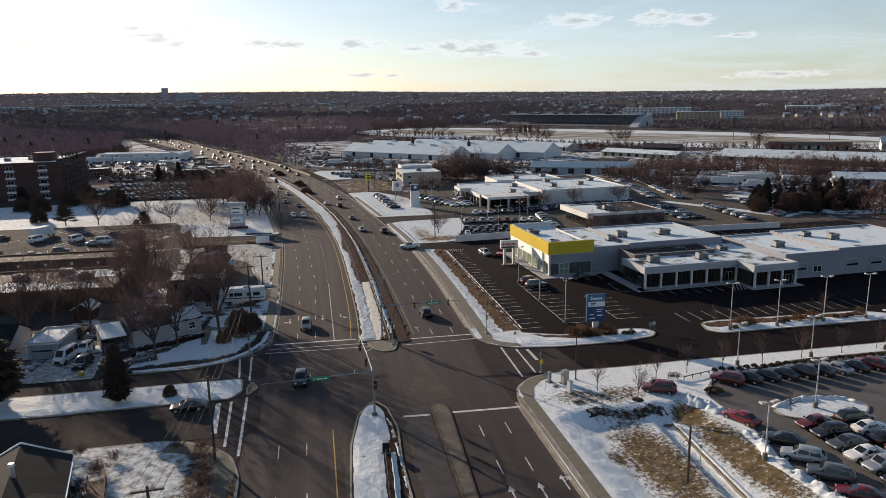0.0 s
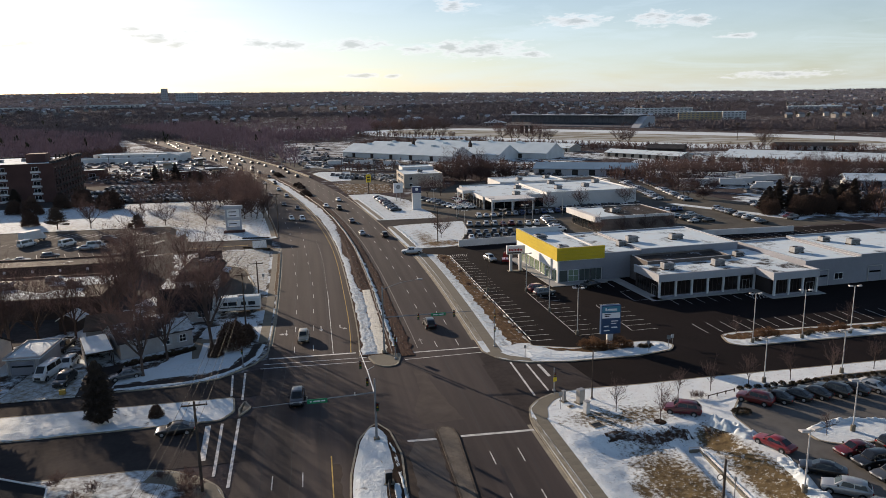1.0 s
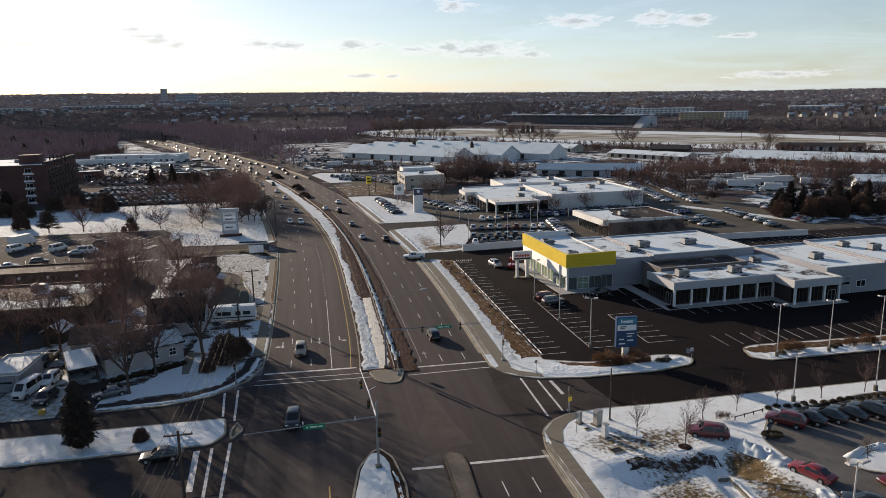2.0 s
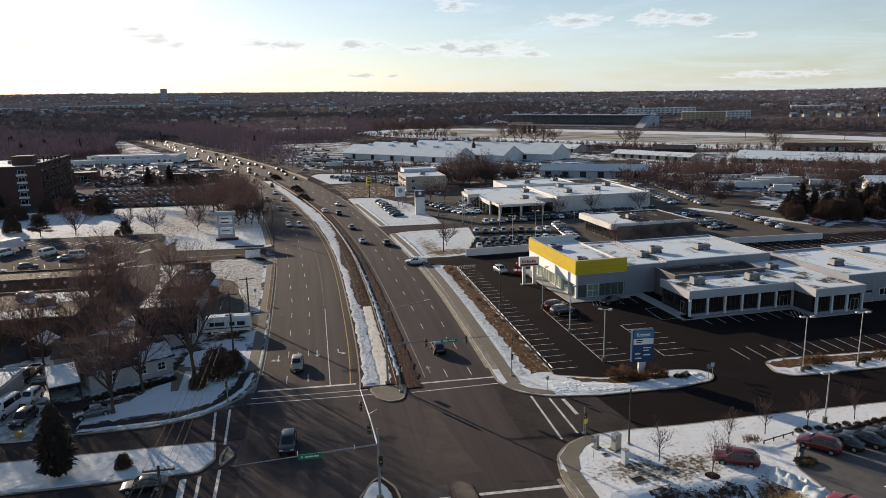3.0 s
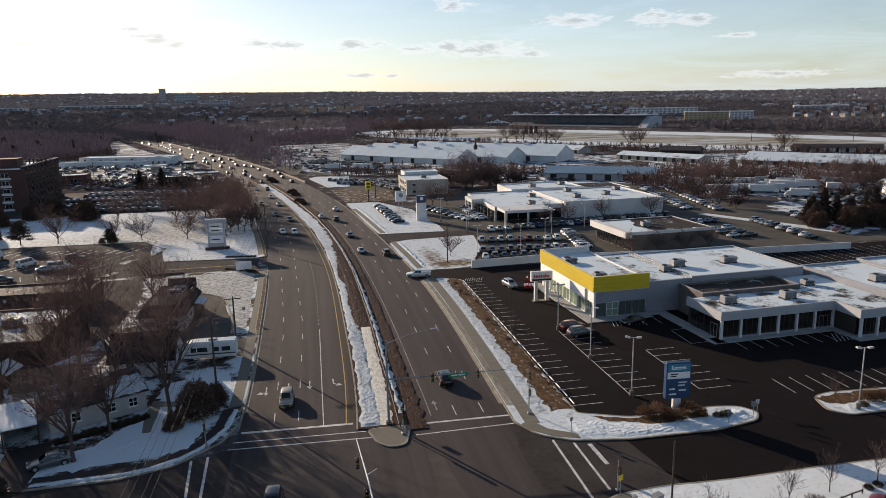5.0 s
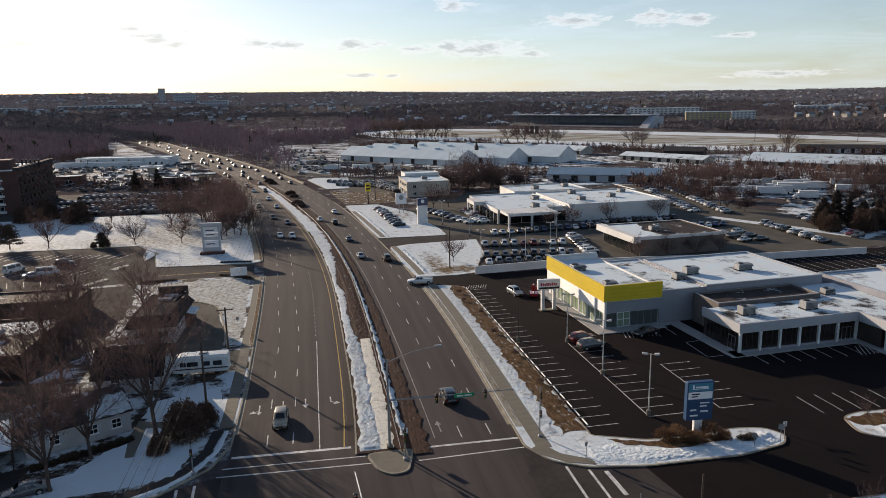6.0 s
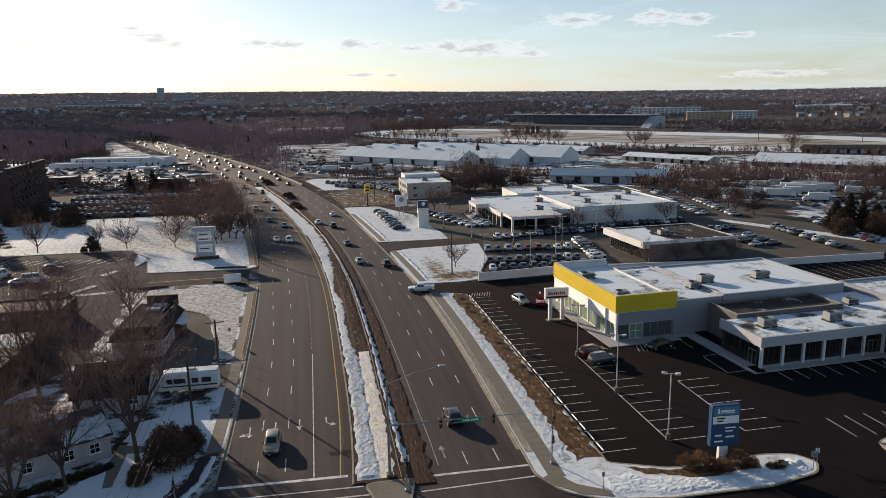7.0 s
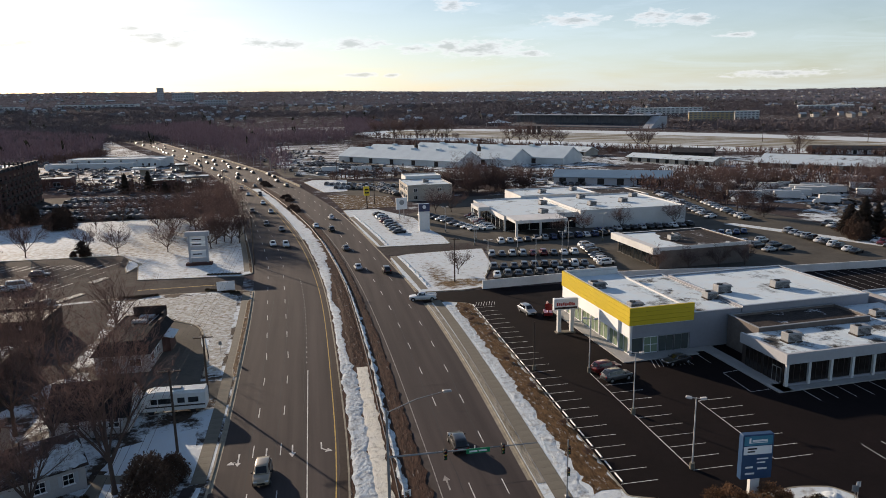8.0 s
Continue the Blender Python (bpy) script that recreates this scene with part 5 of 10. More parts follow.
raised("island_west_lot_south", [(-50.0, 206.4), (-46.0, 213), (-44.6, 212), (-48.2, 205.4)], SNOW_GRASS, "small kerbed island in the car park", r=0.6)
raised("island_west_drive", [(-43.5, 246), (-38.6, 240), (-40.5, 230), (-42.2, 236)], SNOW_THIN, "kerbed island beside the meadow", r=0.8)
stop_mesh = Shape().block(-0.08, -0.9, 0, 0.08, 0.9, 0.12, 0.03).mesh("wheel_stop", SIGN_WHITE)
for i in range(26):
    tagged(part("wheel_stop", stop_mesh, None, at=pose(35.85, 115.4 + i * 2.66, 0.008)), "white concrete wheel stop at a parking bay", "wheel stop", "wheel stops along the verge")

# kerb round the inside of the drive loop
loop = [Vector(p) for p in ((-26.5, 187.0), (-24.0, 186.8), (-20.0, 184.6), (-16.4, 180.2), (-14.4, 171.0), (-13.0, 163.0), (-12.5, 155.0))]
fine = []
for i in range(len(loop) - 1):
    a, b, c, d = loop[max(i - 1, 0)], loop[i], loop[i + 1], loop[min(i + 2, len(loop) - 1)]
    for j in range(6):
        t = j / 6
        fine.append(tuple(0.5 * (2 * b + (c - a) * t + (2 * a - 5 * b + 4 * c - d) * t * t + (3 * b - a - 3 * c + d) * t ** 3)))
setting("kerb_drive_loop", Shape().ribbon(beside(fine, -0.05), beside(fine, 0.28), 0.27, 0.16), KERB_STONE, "pale concrete kerb round a curved drive", "kerb")

# earth beds between the west pavement and the carriageway
for y0, y1 in ((154.5, 198.0), (222, 265)):
    ys = steps(y0, y1, 3)
    bed = [(KERB_W(y) - 0.12, y) for y in ys] + [(KERB_W(y) - (1.0 if 2 < y - y0 and y1 - y > 2 else 0.6), y) for y in ys[::-1]]
    raised("planting_bed", bed, GRASS_BROWN, "narrow brown earth bed beside the pavement", 0.2, 0.3, 0.1, "planting bed")


def slant_bays(x, y, dx, dy, count, vx, vy):
    for i in range(count):
        a, w = Vector((x + dx * i, y + dy * i)), Vector((-vy, vx)).normalized() * 0.11
        b = a + Vector((vx, vy))
        tagged(part("bay_line", Shape().prism([(a.x - w.x, a.y - w.y), (b.x - w.x, b.y - w.y), (b.x + w.x, b.y + w.y), (a.x + w.x, a.y + w.y)][::-1], 0.0, 0.034), WHITE_LINE), "white line between slanted parking bays", "parking bay line", "parking bay lines", "structure")


slant_bays(-84.5, 243.6, 2.75, -0.55, 14, 2.6, 5.0)
slant_bays(-78.0, 221.5, 2.75, -0.35, 10, 2.6, 5.0)
raised("verge_roadside_lot", [(2.5, 419), (7, 429), (25, 424), (22.5, 375), (11.5, 374)], SNOW_THIN, "snowy verge before a roadside car lot", r=1.0)
sheet("rough_plot", [(12.4, 366), (39, 352), (38.5, 320), (17.0, 320)], 0.022, GRASS_BARE, "tan rough ground with melting snow", "ground cover")
sheet("market_ground", [(-4, 500), (30, 440), (110, 428), (210, 452), (196, 560), (130, 640), (20, 600)], -0.008, SNOW_YARD, "snow-patched ground round the market halls", "yard")
sheet("stable_ground", [(150, 347), (330, 300), (430, 330), (310, 480), (205, 505), (215, 440)], -0.008, SNOW_YARD, "snow-patched ground between the stables", "yard")
sheet("market_lot", [(2, 548), (59, 488), (52, 436), (30, 428), (-2, 468)], 0.014, SNOW_YARD, "snow-patched market car park", "car park")
sheet("market_lot", [(172, 436), (203, 388), (178, 340), (136, 347), (97, 372), (111, 424)], 0.014, SNOW_YARD, "snow-patched lots beside the market sheds", "car park")


# ---- buildings ----
def frame_shape(w, h, bar=0.08, depth=0.1, cols=1, rows=1):
    """A window frame with its bars, x to the right, z up, standing on z = 0, its face towards -y."""
    xs, zs = [], []
    for i in range(cols + 1):
        x = -w / 2 + (w - bar) * i / cols
        xs += [x, x + bar]
    for j in range(rows + 1):
        z = (h - bar) * j / rows
        zs += [z, z + bar]
    nx, nz = len(xs), len(zs)
    s = Shape()
    s.v = [(x, y, z) for y in (-depth, 0.02) for z in zs for x in xs]
    solid = lambda i, j: 0 <= i < nx - 1 and 0 <= j < nz - 1 and (i % 2 == 0 or j % 2 == 0)
    v = lambda i, j, k: k * nx * nz + j * nx + i
    for i in range(nx - 1):
        for j in range(nz - 1):
            if not solid(i, j):
                continue
            s.f.append((v(i, j, 0), v(i + 1, j, 0), v(i + 1, j + 1, 0), v(i, j + 1, 0)))
            for di, dj, a, b in ((-1, 0, (i, j + 1), (i, j)), (1, 0, (i + 1, j), (i + 1, j + 1)), (0, -1, (i, j), (i + 1, j)), (0, 1, (i + 1, j + 1), (i, j + 1))):
                if not solid(i + di, j + dj):
                    s.f.append((v(*a, 0), v(*a, 1), v(*b, 1), v(*b, 0)))
    return s


window_cache = {}


def window(parent, m, w, h, cols=1, rows=1, frame_mat=None, pane_mat=None, bar=0.08, name="window"):
    key = (round(w, 2), round(h, 2), cols, rows, (frame_mat or SIGN_WHITE).name, (pane_mat or DARK_GLASS).name, bar)
    if key not in window_cache:
        pw, ph = (w - bar) / cols - bar, (h - bar) / rows - bar * 0.8
        window_cache[key] = (frame_shape(w, h, bar, 0.1, cols, rows).mesh(name, frame_mat or SIGN_WHITE), Shape().box(-pw / 2 - 0.01, -0.035, 0, pw / 2 + 0.01, 0.0, ph + 0.02).mesh("pane", pane_mat or DARK_GLASS))
    fm, pm = window_cache[key]
    win = part(name, fm, None, parent, at=m)
    for i in range(cols):
        for j in range(rows):
            part("pane", pm, None, win, at=pose(-w / 2 + bar + ((w - bar) / cols) * (i + 0.5) - bar / 2, -0.02, bar + (h - bar) / rows * j - 0.01))
    return win


def door(parent, m, w=1.0, h=2.1, mat=None, label="white entrance door"):
    s = Shape().box(-w / 2, -0.05, 0, w / 2, 0.0, h).box(-w / 2 + 0.12, -0.065, h * 0.5, w / 2 - 0.12, -0.05, h - 0.15).box(-w / 2 + 0.12, -0.065, 0.15, w / 2 - 0.12, -0.05, h * 0.45)
    d = part("door", s, mat or SIGN_WHITE, parent, label, m)
    part("handle", Shape().box(w / 2 - 0.14, -0.12, 1.0, w / 2 - 0.09, -0.05, 1.12), ALUMINIUM, d)
    return d


def flat_block(parent, x0, y0, x1, y1, h, wall_mat, roof_mat, parapet=0.45, cap=None, thick=0.3, tag="wall"):
    """One flat-roofed volume: four walls that stand above the roof as a parapet, and the roof slab between them."""
    t = thick
    part(tag, Shape().box(x0, y0, 0, x1, y0 + t, h), wall_mat, parent)
    part(tag, Shape().box(x0, y1 - t, 0, x1, y1, h), wall_mat, parent)
    part(tag, Shape().box(x0, y0 + t, 0, x0 + t, y1 - t, h), wall_mat, parent)
    part(tag, Shape().box(x1 - t, y0 + t, 0, x1, y1 - t, h), wall_mat, parent)
    part("roof", Shape().box(x0 + t, y0 + t, h - parapet - 0.3, x1 - t, y1 - t, h - parapet), roof_mat, parent, "flat roof under melting snow")
    if cap:
        c = Shape()
        c.box(x0 - 0.05, y0 - 0.05, h, x1 + 0.05, y0 + t + 0.03, h + 0.08).box(x0 - 0.05, y1 - t - 0.03, h, x1 + 0.05, y1 + 0.05, h + 0.08)
        c.box(x0 - 0.05, y0 + t + 0.03, h, x0 + t + 0.03, y1 - t - 0.03, h + 0.08).box(x1 - t - 0.03, y0 + t + 0.03, h, x1 + 0.05, y1 - t - 0.03, h + 0.08)
        part("coping", c, cap, parent, "pale metal coping")


def roof_unit(x, y, z, w=2.2, d=1.6, h=1.2, turn=0):
    """A rooftop air handling unit with its louvres, hood and kerb."""
    e = thing("rooftop_air_unit", "grey metal air conditioning unit on a flat roof", "air conditioner", pose(x, y, z, 0, 0, turn), "rooftop air units")
    part("plinth", Shape().box(-w / 2 - 0.1, -d / 2 - 0.1, 0, w / 2 + 0.1, d / 2 + 0.1, 0.25), ROOF_DARK, e)
    part("casing", Shape().block(-w / 2, -d / 2, 0.25, w / 2, d / 2, h, 0.06), GALVANISED, e)
    part("hood", Shape().add([(w / 2, -d / 2 + 0.1, h - 0.1), (w / 2 + 0.5, -d / 2 + 0.1, h - 0.55), (w / 2, -d / 2 + 0.1, h - 0.6), (w / 2, d / 2 - 0.1, h - 0.1), (w / 2 + 0.5, d / 2 - 0.1, h - 0.55), (w / 2, d / 2 - 0.1, h - 0.6)],
                             [(0, 1, 2), (5, 4, 3), (0, 3, 4, 1), (1, 4, 5, 2), (2, 5, 3, 0)]), GALVANISED, e)
    part("fan", Shape().tube((-w / 5, 0, h), (-w / 5, 0, h + 0.14), d * 0.32, d * 0.32, 12), BLACK, e, "dark round fan grille")
    lou = Shape()
    for i in range(5):
        lou.box(-w / 2 + 0.15, -d / 2 - 0.03, 0.4 + i * (h - 0.6) / 5, w / 2 - 0.15, -d / 2, 0.46 + i * (h - 0.6) / 5)
    part("louvre", lou, BLACK, e, "dark louvred side")
    return e


# the yellow-fronted dealership, in its own axes, corner at its south-west foot
DEAL = pose(53.1, 148.7, 0, 0, 0, 3.0)
dealer = thing("car_dealership", "white flat-roofed car dealership with a bright yellow fascia", "building", DEAL)
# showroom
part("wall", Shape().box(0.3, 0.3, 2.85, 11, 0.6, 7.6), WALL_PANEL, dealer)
part("wall", Shape().box(0.0, 0.2, 2.95, 0.3, 25.4, 7.6), SUNLIT_WHITE, dealer, "white panel above the shop windows")
part("wall", Shape().box(0.6, 25.1, 0, 11, 25.4, 7.6), WALL_WHITE, dealer)
part("wall", Shape().box(10.7, 0.6, 0, 11, 25.1, 7.0), WALL_WHITE, dealer)
part("inner_wall", Shape().box(0.5, 0.8, 0, 10.6, 25.0, 6.4), WALL_GREY, dealer)
part("roof", Shape().box(0.4, 0.7, 6.4, 10.7, 25.1, 6.7), ROOF_SNOW, dealer, "flat roof under melting snow")
fas = Shape()
for i in range(4):
    fas.box(-0.35, -0.35 + 0.0, 5.15 + i * 0.72, 11.05, 0.0, 5.84 + i * 0.72)
part("fascia", fas, YELLOW_PANEL, dealer, "bright yellow metal fascia panels")
fas = Shape()
for i in range(4):
    fas.box(-0.35, 0.0, 5.15 + i * 0.72, 0.0, 25.8, 5.84 + i * 0.72)
part("fascia", fas, YELLOW_PANEL, dealer, "bright yellow metal fascia panels")
part("fascia_back", Shape().box(0.0, 0.0, 5.1, 0.25, 25.8, 8.02).box(0.25, 0.0, 5.1, 11.0, 0.25, 8.02).box(0.25, 25.5, 5.1, 11, 25.8, 8.02), WALL_WHITE, dealer, "white back of the parapet")
part("soffit", Shape().box(-0.3, -0.3, 5.06, 0.0, 25.7, 5.15).box(0.0, -0.3, 5.06, 11.0, 0.3, 5.15), WALL_WHITE, dealer)
part("plinth", Shape().box(-2.2, -2.4, 0, 11.0, 0.3, 0.15).box(-2.2, 0.3, 0, 0.3, 27, 0.15).box(11.0, -1.2, 0, 14.0, 0.3, 0.15), PALE_WALK, dealer, "concrete walk round the showroom")
for i in range(7):
    window(dealer, pose(0.2, 2.2 + i * 3.4, 0.15, 0, 0, -90), 2.9, 2.78, 2, 1, SIGN_WHITE, GREEN_GLASS, 0.1)
    part("pier", Shape().box(0.02, 0.35 + i * 3.4, 0.15, 0.32, 0.73 + i * 3.4, 2.95), WALL_WHITE, dealer)
part("pier", Shape().box(0.02, 24.2, 0.15, 0.32, 25.4, 2.95), WALL_WHITE, dealer)
part("awning", Shape().block(-0.33, 3.3, 2.97, 0.0, 25.4, 5.06, 0.04), SUNLIT_WHITE, dealer, "projecting white band above the shop windows")
part("pier", Shape().box(0.02, 0.0, 0.15, 0.4, 0.36, 5.1), WALL_WHITE, dealer)
window(dealer, pose(1.5, 0.4, 0.15), 2.0, 2.68, 1, 1, ALUMINIUM, GREY_GLASS, 0.07)
window(dealer, pose(3.9, 0.4, 0.15), 2.5, 2.68, 2, 2, SIGN_WHITE, GREEN_GLASS, 0.09, "entrance_door")
window(dealer, pose(6.6, 0.4, 0.15), 2.6, 2.68, 2, 1, ALUMINIUM, GREY_GLASS, 0.07)
window(dealer, pose(9.4, 0.4, 0.15), 2.6, 2.68, 2, 1, ALUMINIUM, GREY_GLASS, 0.07)
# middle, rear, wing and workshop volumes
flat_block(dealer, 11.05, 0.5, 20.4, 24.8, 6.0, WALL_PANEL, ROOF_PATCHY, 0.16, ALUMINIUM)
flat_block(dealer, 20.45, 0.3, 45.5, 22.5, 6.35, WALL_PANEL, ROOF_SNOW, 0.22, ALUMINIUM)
flat_block(dealer, 17.6, -7.4, 38.2, -0.05, 5.3, WALL_DRAB, ROOF_DARK, 0.4, GALVANISED)
part("roof", Shape().box(38.2, -8.0, 4.3, 48.0, 0.25, 4.6), ROOF_SNOW, dealer, "low snow-covered link roof")
# solid dark blocks stand in for the unlit rooms behind the glass
part("inner_wall", Shape().box(14.9, -16.3, 0, 47.2, -7.45, 4.3), WALL_DARK, dealer, "dark block for the unlit room behind the shop windows")
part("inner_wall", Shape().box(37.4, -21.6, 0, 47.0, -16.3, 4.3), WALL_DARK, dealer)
part("roof", Shape().prism([(14.8, -17.0), (37.2, -17.0), (37.2, -22.6), (47.4, -22.6), (47.4, -8.0), (38.2, -8.0), (17.6, -7.4), (14.8, -7.4)], 4.3, 4.65), ROOF_PATCHY, dealer, "flat wing roof under melting snow")
part("fascia", Shape().box(14.4, -17.4, 3.45, 36.8, -17.0, 5.0).box(36.8, -23.0, 3.45, 37.2, -17.0, 5.0).box(37.2, -23.0, 3.45, 47.8, -22.6, 5.0).box(14.4, -17.0, 3.45, 14.8, -7.4, 5.0).box(47.4, -22.6, 3.45, 47.8, -18.8, 5.0), WALL_GREY, dealer, "pale grey fascia along the wing")
part("soffit", Shape().box(14.8, -17.0, 3.45, 37.2, -16.2, 3.55).box(37.2, -22.6, 3.45, 47.4, -21.5, 3.55), WALL_WHITE, dealer)
part("plinth", Shape().box(13.2, -18.6, 0, 36.0, -16.0, 0.16).box(36.0, -24.2, 0, 48.6, -16.0, 0.16).box(12.6, -18.6, 0, 14.9, 0.4, 0.16), PALE_WALK, dealer, "concrete walk along the wing")
for i in range(7):
    x = 14.8 + i * 3.68
    part("column", Shape().box(x - 0.2, -17.3, 0.16, x + 0.2, -16.9, 3.45), WALL_WHITE, dealer)
    if i < 6:
        window(dealer, pose(x + 1.84, -16.85, 0.46), 3.26, 2.95, 3, 1, BROWN_FRAME, BROWN_GLASS, 0.08)
        part("sill_wall", Shape().box(x + 0.21, -17.1, 0.16, x + 3.47, -16.75, 0.45), WALL_PANEL, dealer, "low panel below the shop window")
for i in range(4):
    x = 37.3 + i * 3.35
    part("column", Shape().box(x - 0.2, -22.95, 0.16, x + 0.2, -22.55, 3.45), WALL_WHITE, dealer)
    if i < 3:
        window(dealer, pose(x + 1.67, -22.45, 0.46), 2.93, 2.95, 3, 1, BROWN_FRAME, BROWN_GLASS, 0.08)
        part("sill_wall", Shape().box(x + 0.21, -22.7, 0.16, x + 3.14, -22.35, 0.45), WALL_PANEL, dealer, "low panel below the shop window")
for i in range(2):
    window(dealer, pose(14.85, -14.2 + i * 4.0, 0.16, 0, 0, -90), 3.6, 3.25, 4, 1, BROWN_FRAME, BROWN_GLASS, 0.07)
window(dealer, pose(14.78, -15.2, 0.16, 0, 0, -90), 1.8, 2.3, 2, 1, ALUMINIUM, BROWN_GLASS, 0.08, "entrance_door")
window(dealer, pose(35.04, -17.0, 0.16), 1.8, 2.3, 2, 1, ALUMINIUM, BROWN_GLASS, 0.08, "entrance_door")
window(dealer, pose(45.67, -22.75, 0.16), 1.8, 2.3, 2, 1, ALUMINIUM, BROWN_GLASS, 0.08, "entrance_door")
flat_block(dealer, 47.85, -18.8, 62.0, 4.0, 5.7, WALL_PANEL, ROOF_SNOW, 0.3, ALUMINIUM)
flat_block(dealer, 62.05, -18.6, 92.0, 4.2, 6.1, WALL_PANEL, ROOF_SNOW, 0.3, ALUMINIUM)


def roll_door(parent, m, w=3.4, h=3.4):
    prof = [(0.0, 0.0)]
    for i in range(7):
        prof += [(-0.06, i * h / 7 + 0.02), (-0.06, (i + 1) * h / 7 - 0.04), (-0.03, (i + 1) * h / 7)]
    prof.append((0.0, h))
    s = Shape().loft([[(x, y, z) for y, z in prof] for x in (w / 2, -w / 2)])
    d = part("workshop_door", s, WALL_PANEL, parent, "pale sectional workshop door", m)
    part("pane", Shape().box(-w / 2 + 0.2, -0.075, h * 0.58, w / 2 - 0.2, -0.06, h * 0.7), DARK_GLASS, d)
    part("door_frame", Shape().box(-w / 2 - 0.15, -0.1, 0, -w / 2, 0.02, h + 0.15).box(w / 2, -0.1, 0, w / 2 + 0.15, 0.02, h + 0.15).box(-w / 2, -0.1, h, w / 2, 0.02, h + 0.15), ALUMINIUM, d)


for x in (52.0, 66.0, 72.5, 79.0):
    roll_door(dealer, pose(x, -18.82 if x < 62 else -18.62, 0))
window(dealer, pose(56.4, -18.82, 1.2), 2.2, 1.4, 2, 1, SIGN_WHITE)


def at_deal(x, y, z):
    v = DEAL @ Vector((x, y, z))
    return v.x, v.y, v.z


for x, y, z, w, d, h in ((2.6, 17.0, 6.7, 2.6, 2.0, 1.2), (2.6, 3.4, 6.7, 2.2, 1.5, 1.2), (19.2, 7.4, 5.84, 1.9, 1.5, 1.3), (23.0, 9.4, 6.13, 2.6, 1.6, 1.5), (34.6, 9.0, 6.13, 3.0, 1.5, 1.4),
                         (19.4, -12.2, 4.65, 2.4, 1.5, 1.5), (31.2, -12.6, 4.65, 2.4, 1.5, 1.5), (41.0, -6.0, 4.65, 2.0, 1.4, 1.1), (53.0, -10.0, 5.4, 2.4, 1.6, 1.4), (70.0, -8.0, 5.8, 2.4, 1.6, 1.4), (66.5, -3.0, 5.8, 2.0, 1.6, 1.2)):
    X, Y, Z = at_deal(x, y, z)
    roof_unit(X, Y, Z - 0.02, w, d, h, 3)

# retaining wall behind the dealership
wall_pts = [(40.6, 193.9), (60.0, 195.6), (84.0, 193.6), (112, 189.6), (142, 188.6)]
s = Shape()
for a, b in zip(wall_pts, wall_pts[1:]):
    d = (Vector(b) - Vector(a)).normalized()
    nrm = Vector((-d.y, d.x)) * 0.18
    s.prism([(a[0] - nrm.x, a[1] - nrm.y), (b[0] - nrm.x, b[1] - nrm.y), (b[0] + nrm.x, b[1] + nrm.y), (a[0] + nrm.x, a[1] + nrm.y)], 0, 1.9 if a[0] < 60 else 1.7, 0.04)
tagged(part("boundary_wall", s, WALL_WHITE), "low white-painted boundary wall behind the dealership", "wall", "", "structure")

# small grey showroom beyond the wall
shop = thing("car_showroom", "small flat-roofed showroom with dirty white fascia", "building", pose(85.2, 200.6, 0, 0, 0, 3))
flat_block(shop, 0.6, 0, 25.2, 20.5, 5.0, WALL_DRAB, ROOF_DARK, 0.25, WALL_WHITE)
part("fascia", Shape().box(-1.4, -0.3, 3.6, 0.55, 20.8, 5.3).box(0.55, -0.25, 4.4, 25.4, -0.05, 5.25), WALL_WHITE, shop, "dirty white fascia")
for i in range(5):
    window(shop, pose(0.55, 2.2 + i * 4.0, 0.1, 0, 0, -90), 3.6, 3.4, 3, 1, BLACK, DARK_GLASS, 0.08)
part("snow_patch", Shape().prism(wavy([(0.9, 0.5), (9, 0.6), (7, 9), (11, 19.8), (0.9, 20)], 0.6, 1.1, 4), 4.7, 4.79), ROOF_SNOW, shop, "patch of old snow on the roof")
roof_unit(94.5, 210.0, 4.74, 2.6, 1.8, 1.3)
roof_unit(97.0, 213.5, 4.74, 1.6, 1.4, 1.1)

# long white dealership further on
shop = thing("car_showroom", "long white flat-roofed showroom with a projecting canopy", "building", pose(64, 252, 0, 0, 0, 1))
flat_block(shop, 24.5, 4.0, 61, 38, 5.6, WALL_WHITE, ROOF_SNOW, 0.3, ALUMINIUM)
flat_block(shop, 0, 6.0, 24.45, 44, 4.8, WALL_WHITE, ROOF_SNOW, 0.3, ALUMINIUM)
flat_block(shop, 18, 44.05, 48, 64, 5.4, WALL_WHITE, ROOF_SNOW, 0.3, ALUMINIUM)
flat_block(shop, 49, 38.05, 66, 58, 5.0, WALL_WHITE, ROOF_DARK, 0.3)
part("canopy", Shape().box(0.5, -4.0, 4.0, 17.0, 5.95, 4.9).box(-4.0, 22, 4.2, -0.05, 32, 5.4), WALL_WHITE, shop, "white flat entrance canopy")
for x, y in ((0.9, -3.6), (8.5, -3.6), (16.4, -3.6), (-3.6, 22.5), (-3.6, 31.5)):
    part("column", Shape().box(x - 0.3, y - 0.3, 0, x + 0.3, y + 0.3, 4.2), WALL_WHITE, shop)
for i in range(6):
    window(shop, pose(2.4 + i * 3.9, 5.98, 0.1), 3.6, 3.3, 3, 1, BLACK, DARK_GLASS, 0.08)
for i in range(8):
    window(shop, pose(-0.02, 8.4 + i * 4.6, 0.1, 0, 0, -90), 3.8, 3.3, 3, 1, BLACK, DARK_GLASS, 0.08)
for x, y, z in ((78, 262, 4.5), (84, 280, 4.5), (97, 268, 5.3), (110, 272, 5.3), (100, 285, 5.3), (92, 304, 5.1), (106, 308, 5.1), (119, 283, 5.3)):
    roof_unit(x, y, z - 0.02, 2.4, 2.0, 1.4, 10)

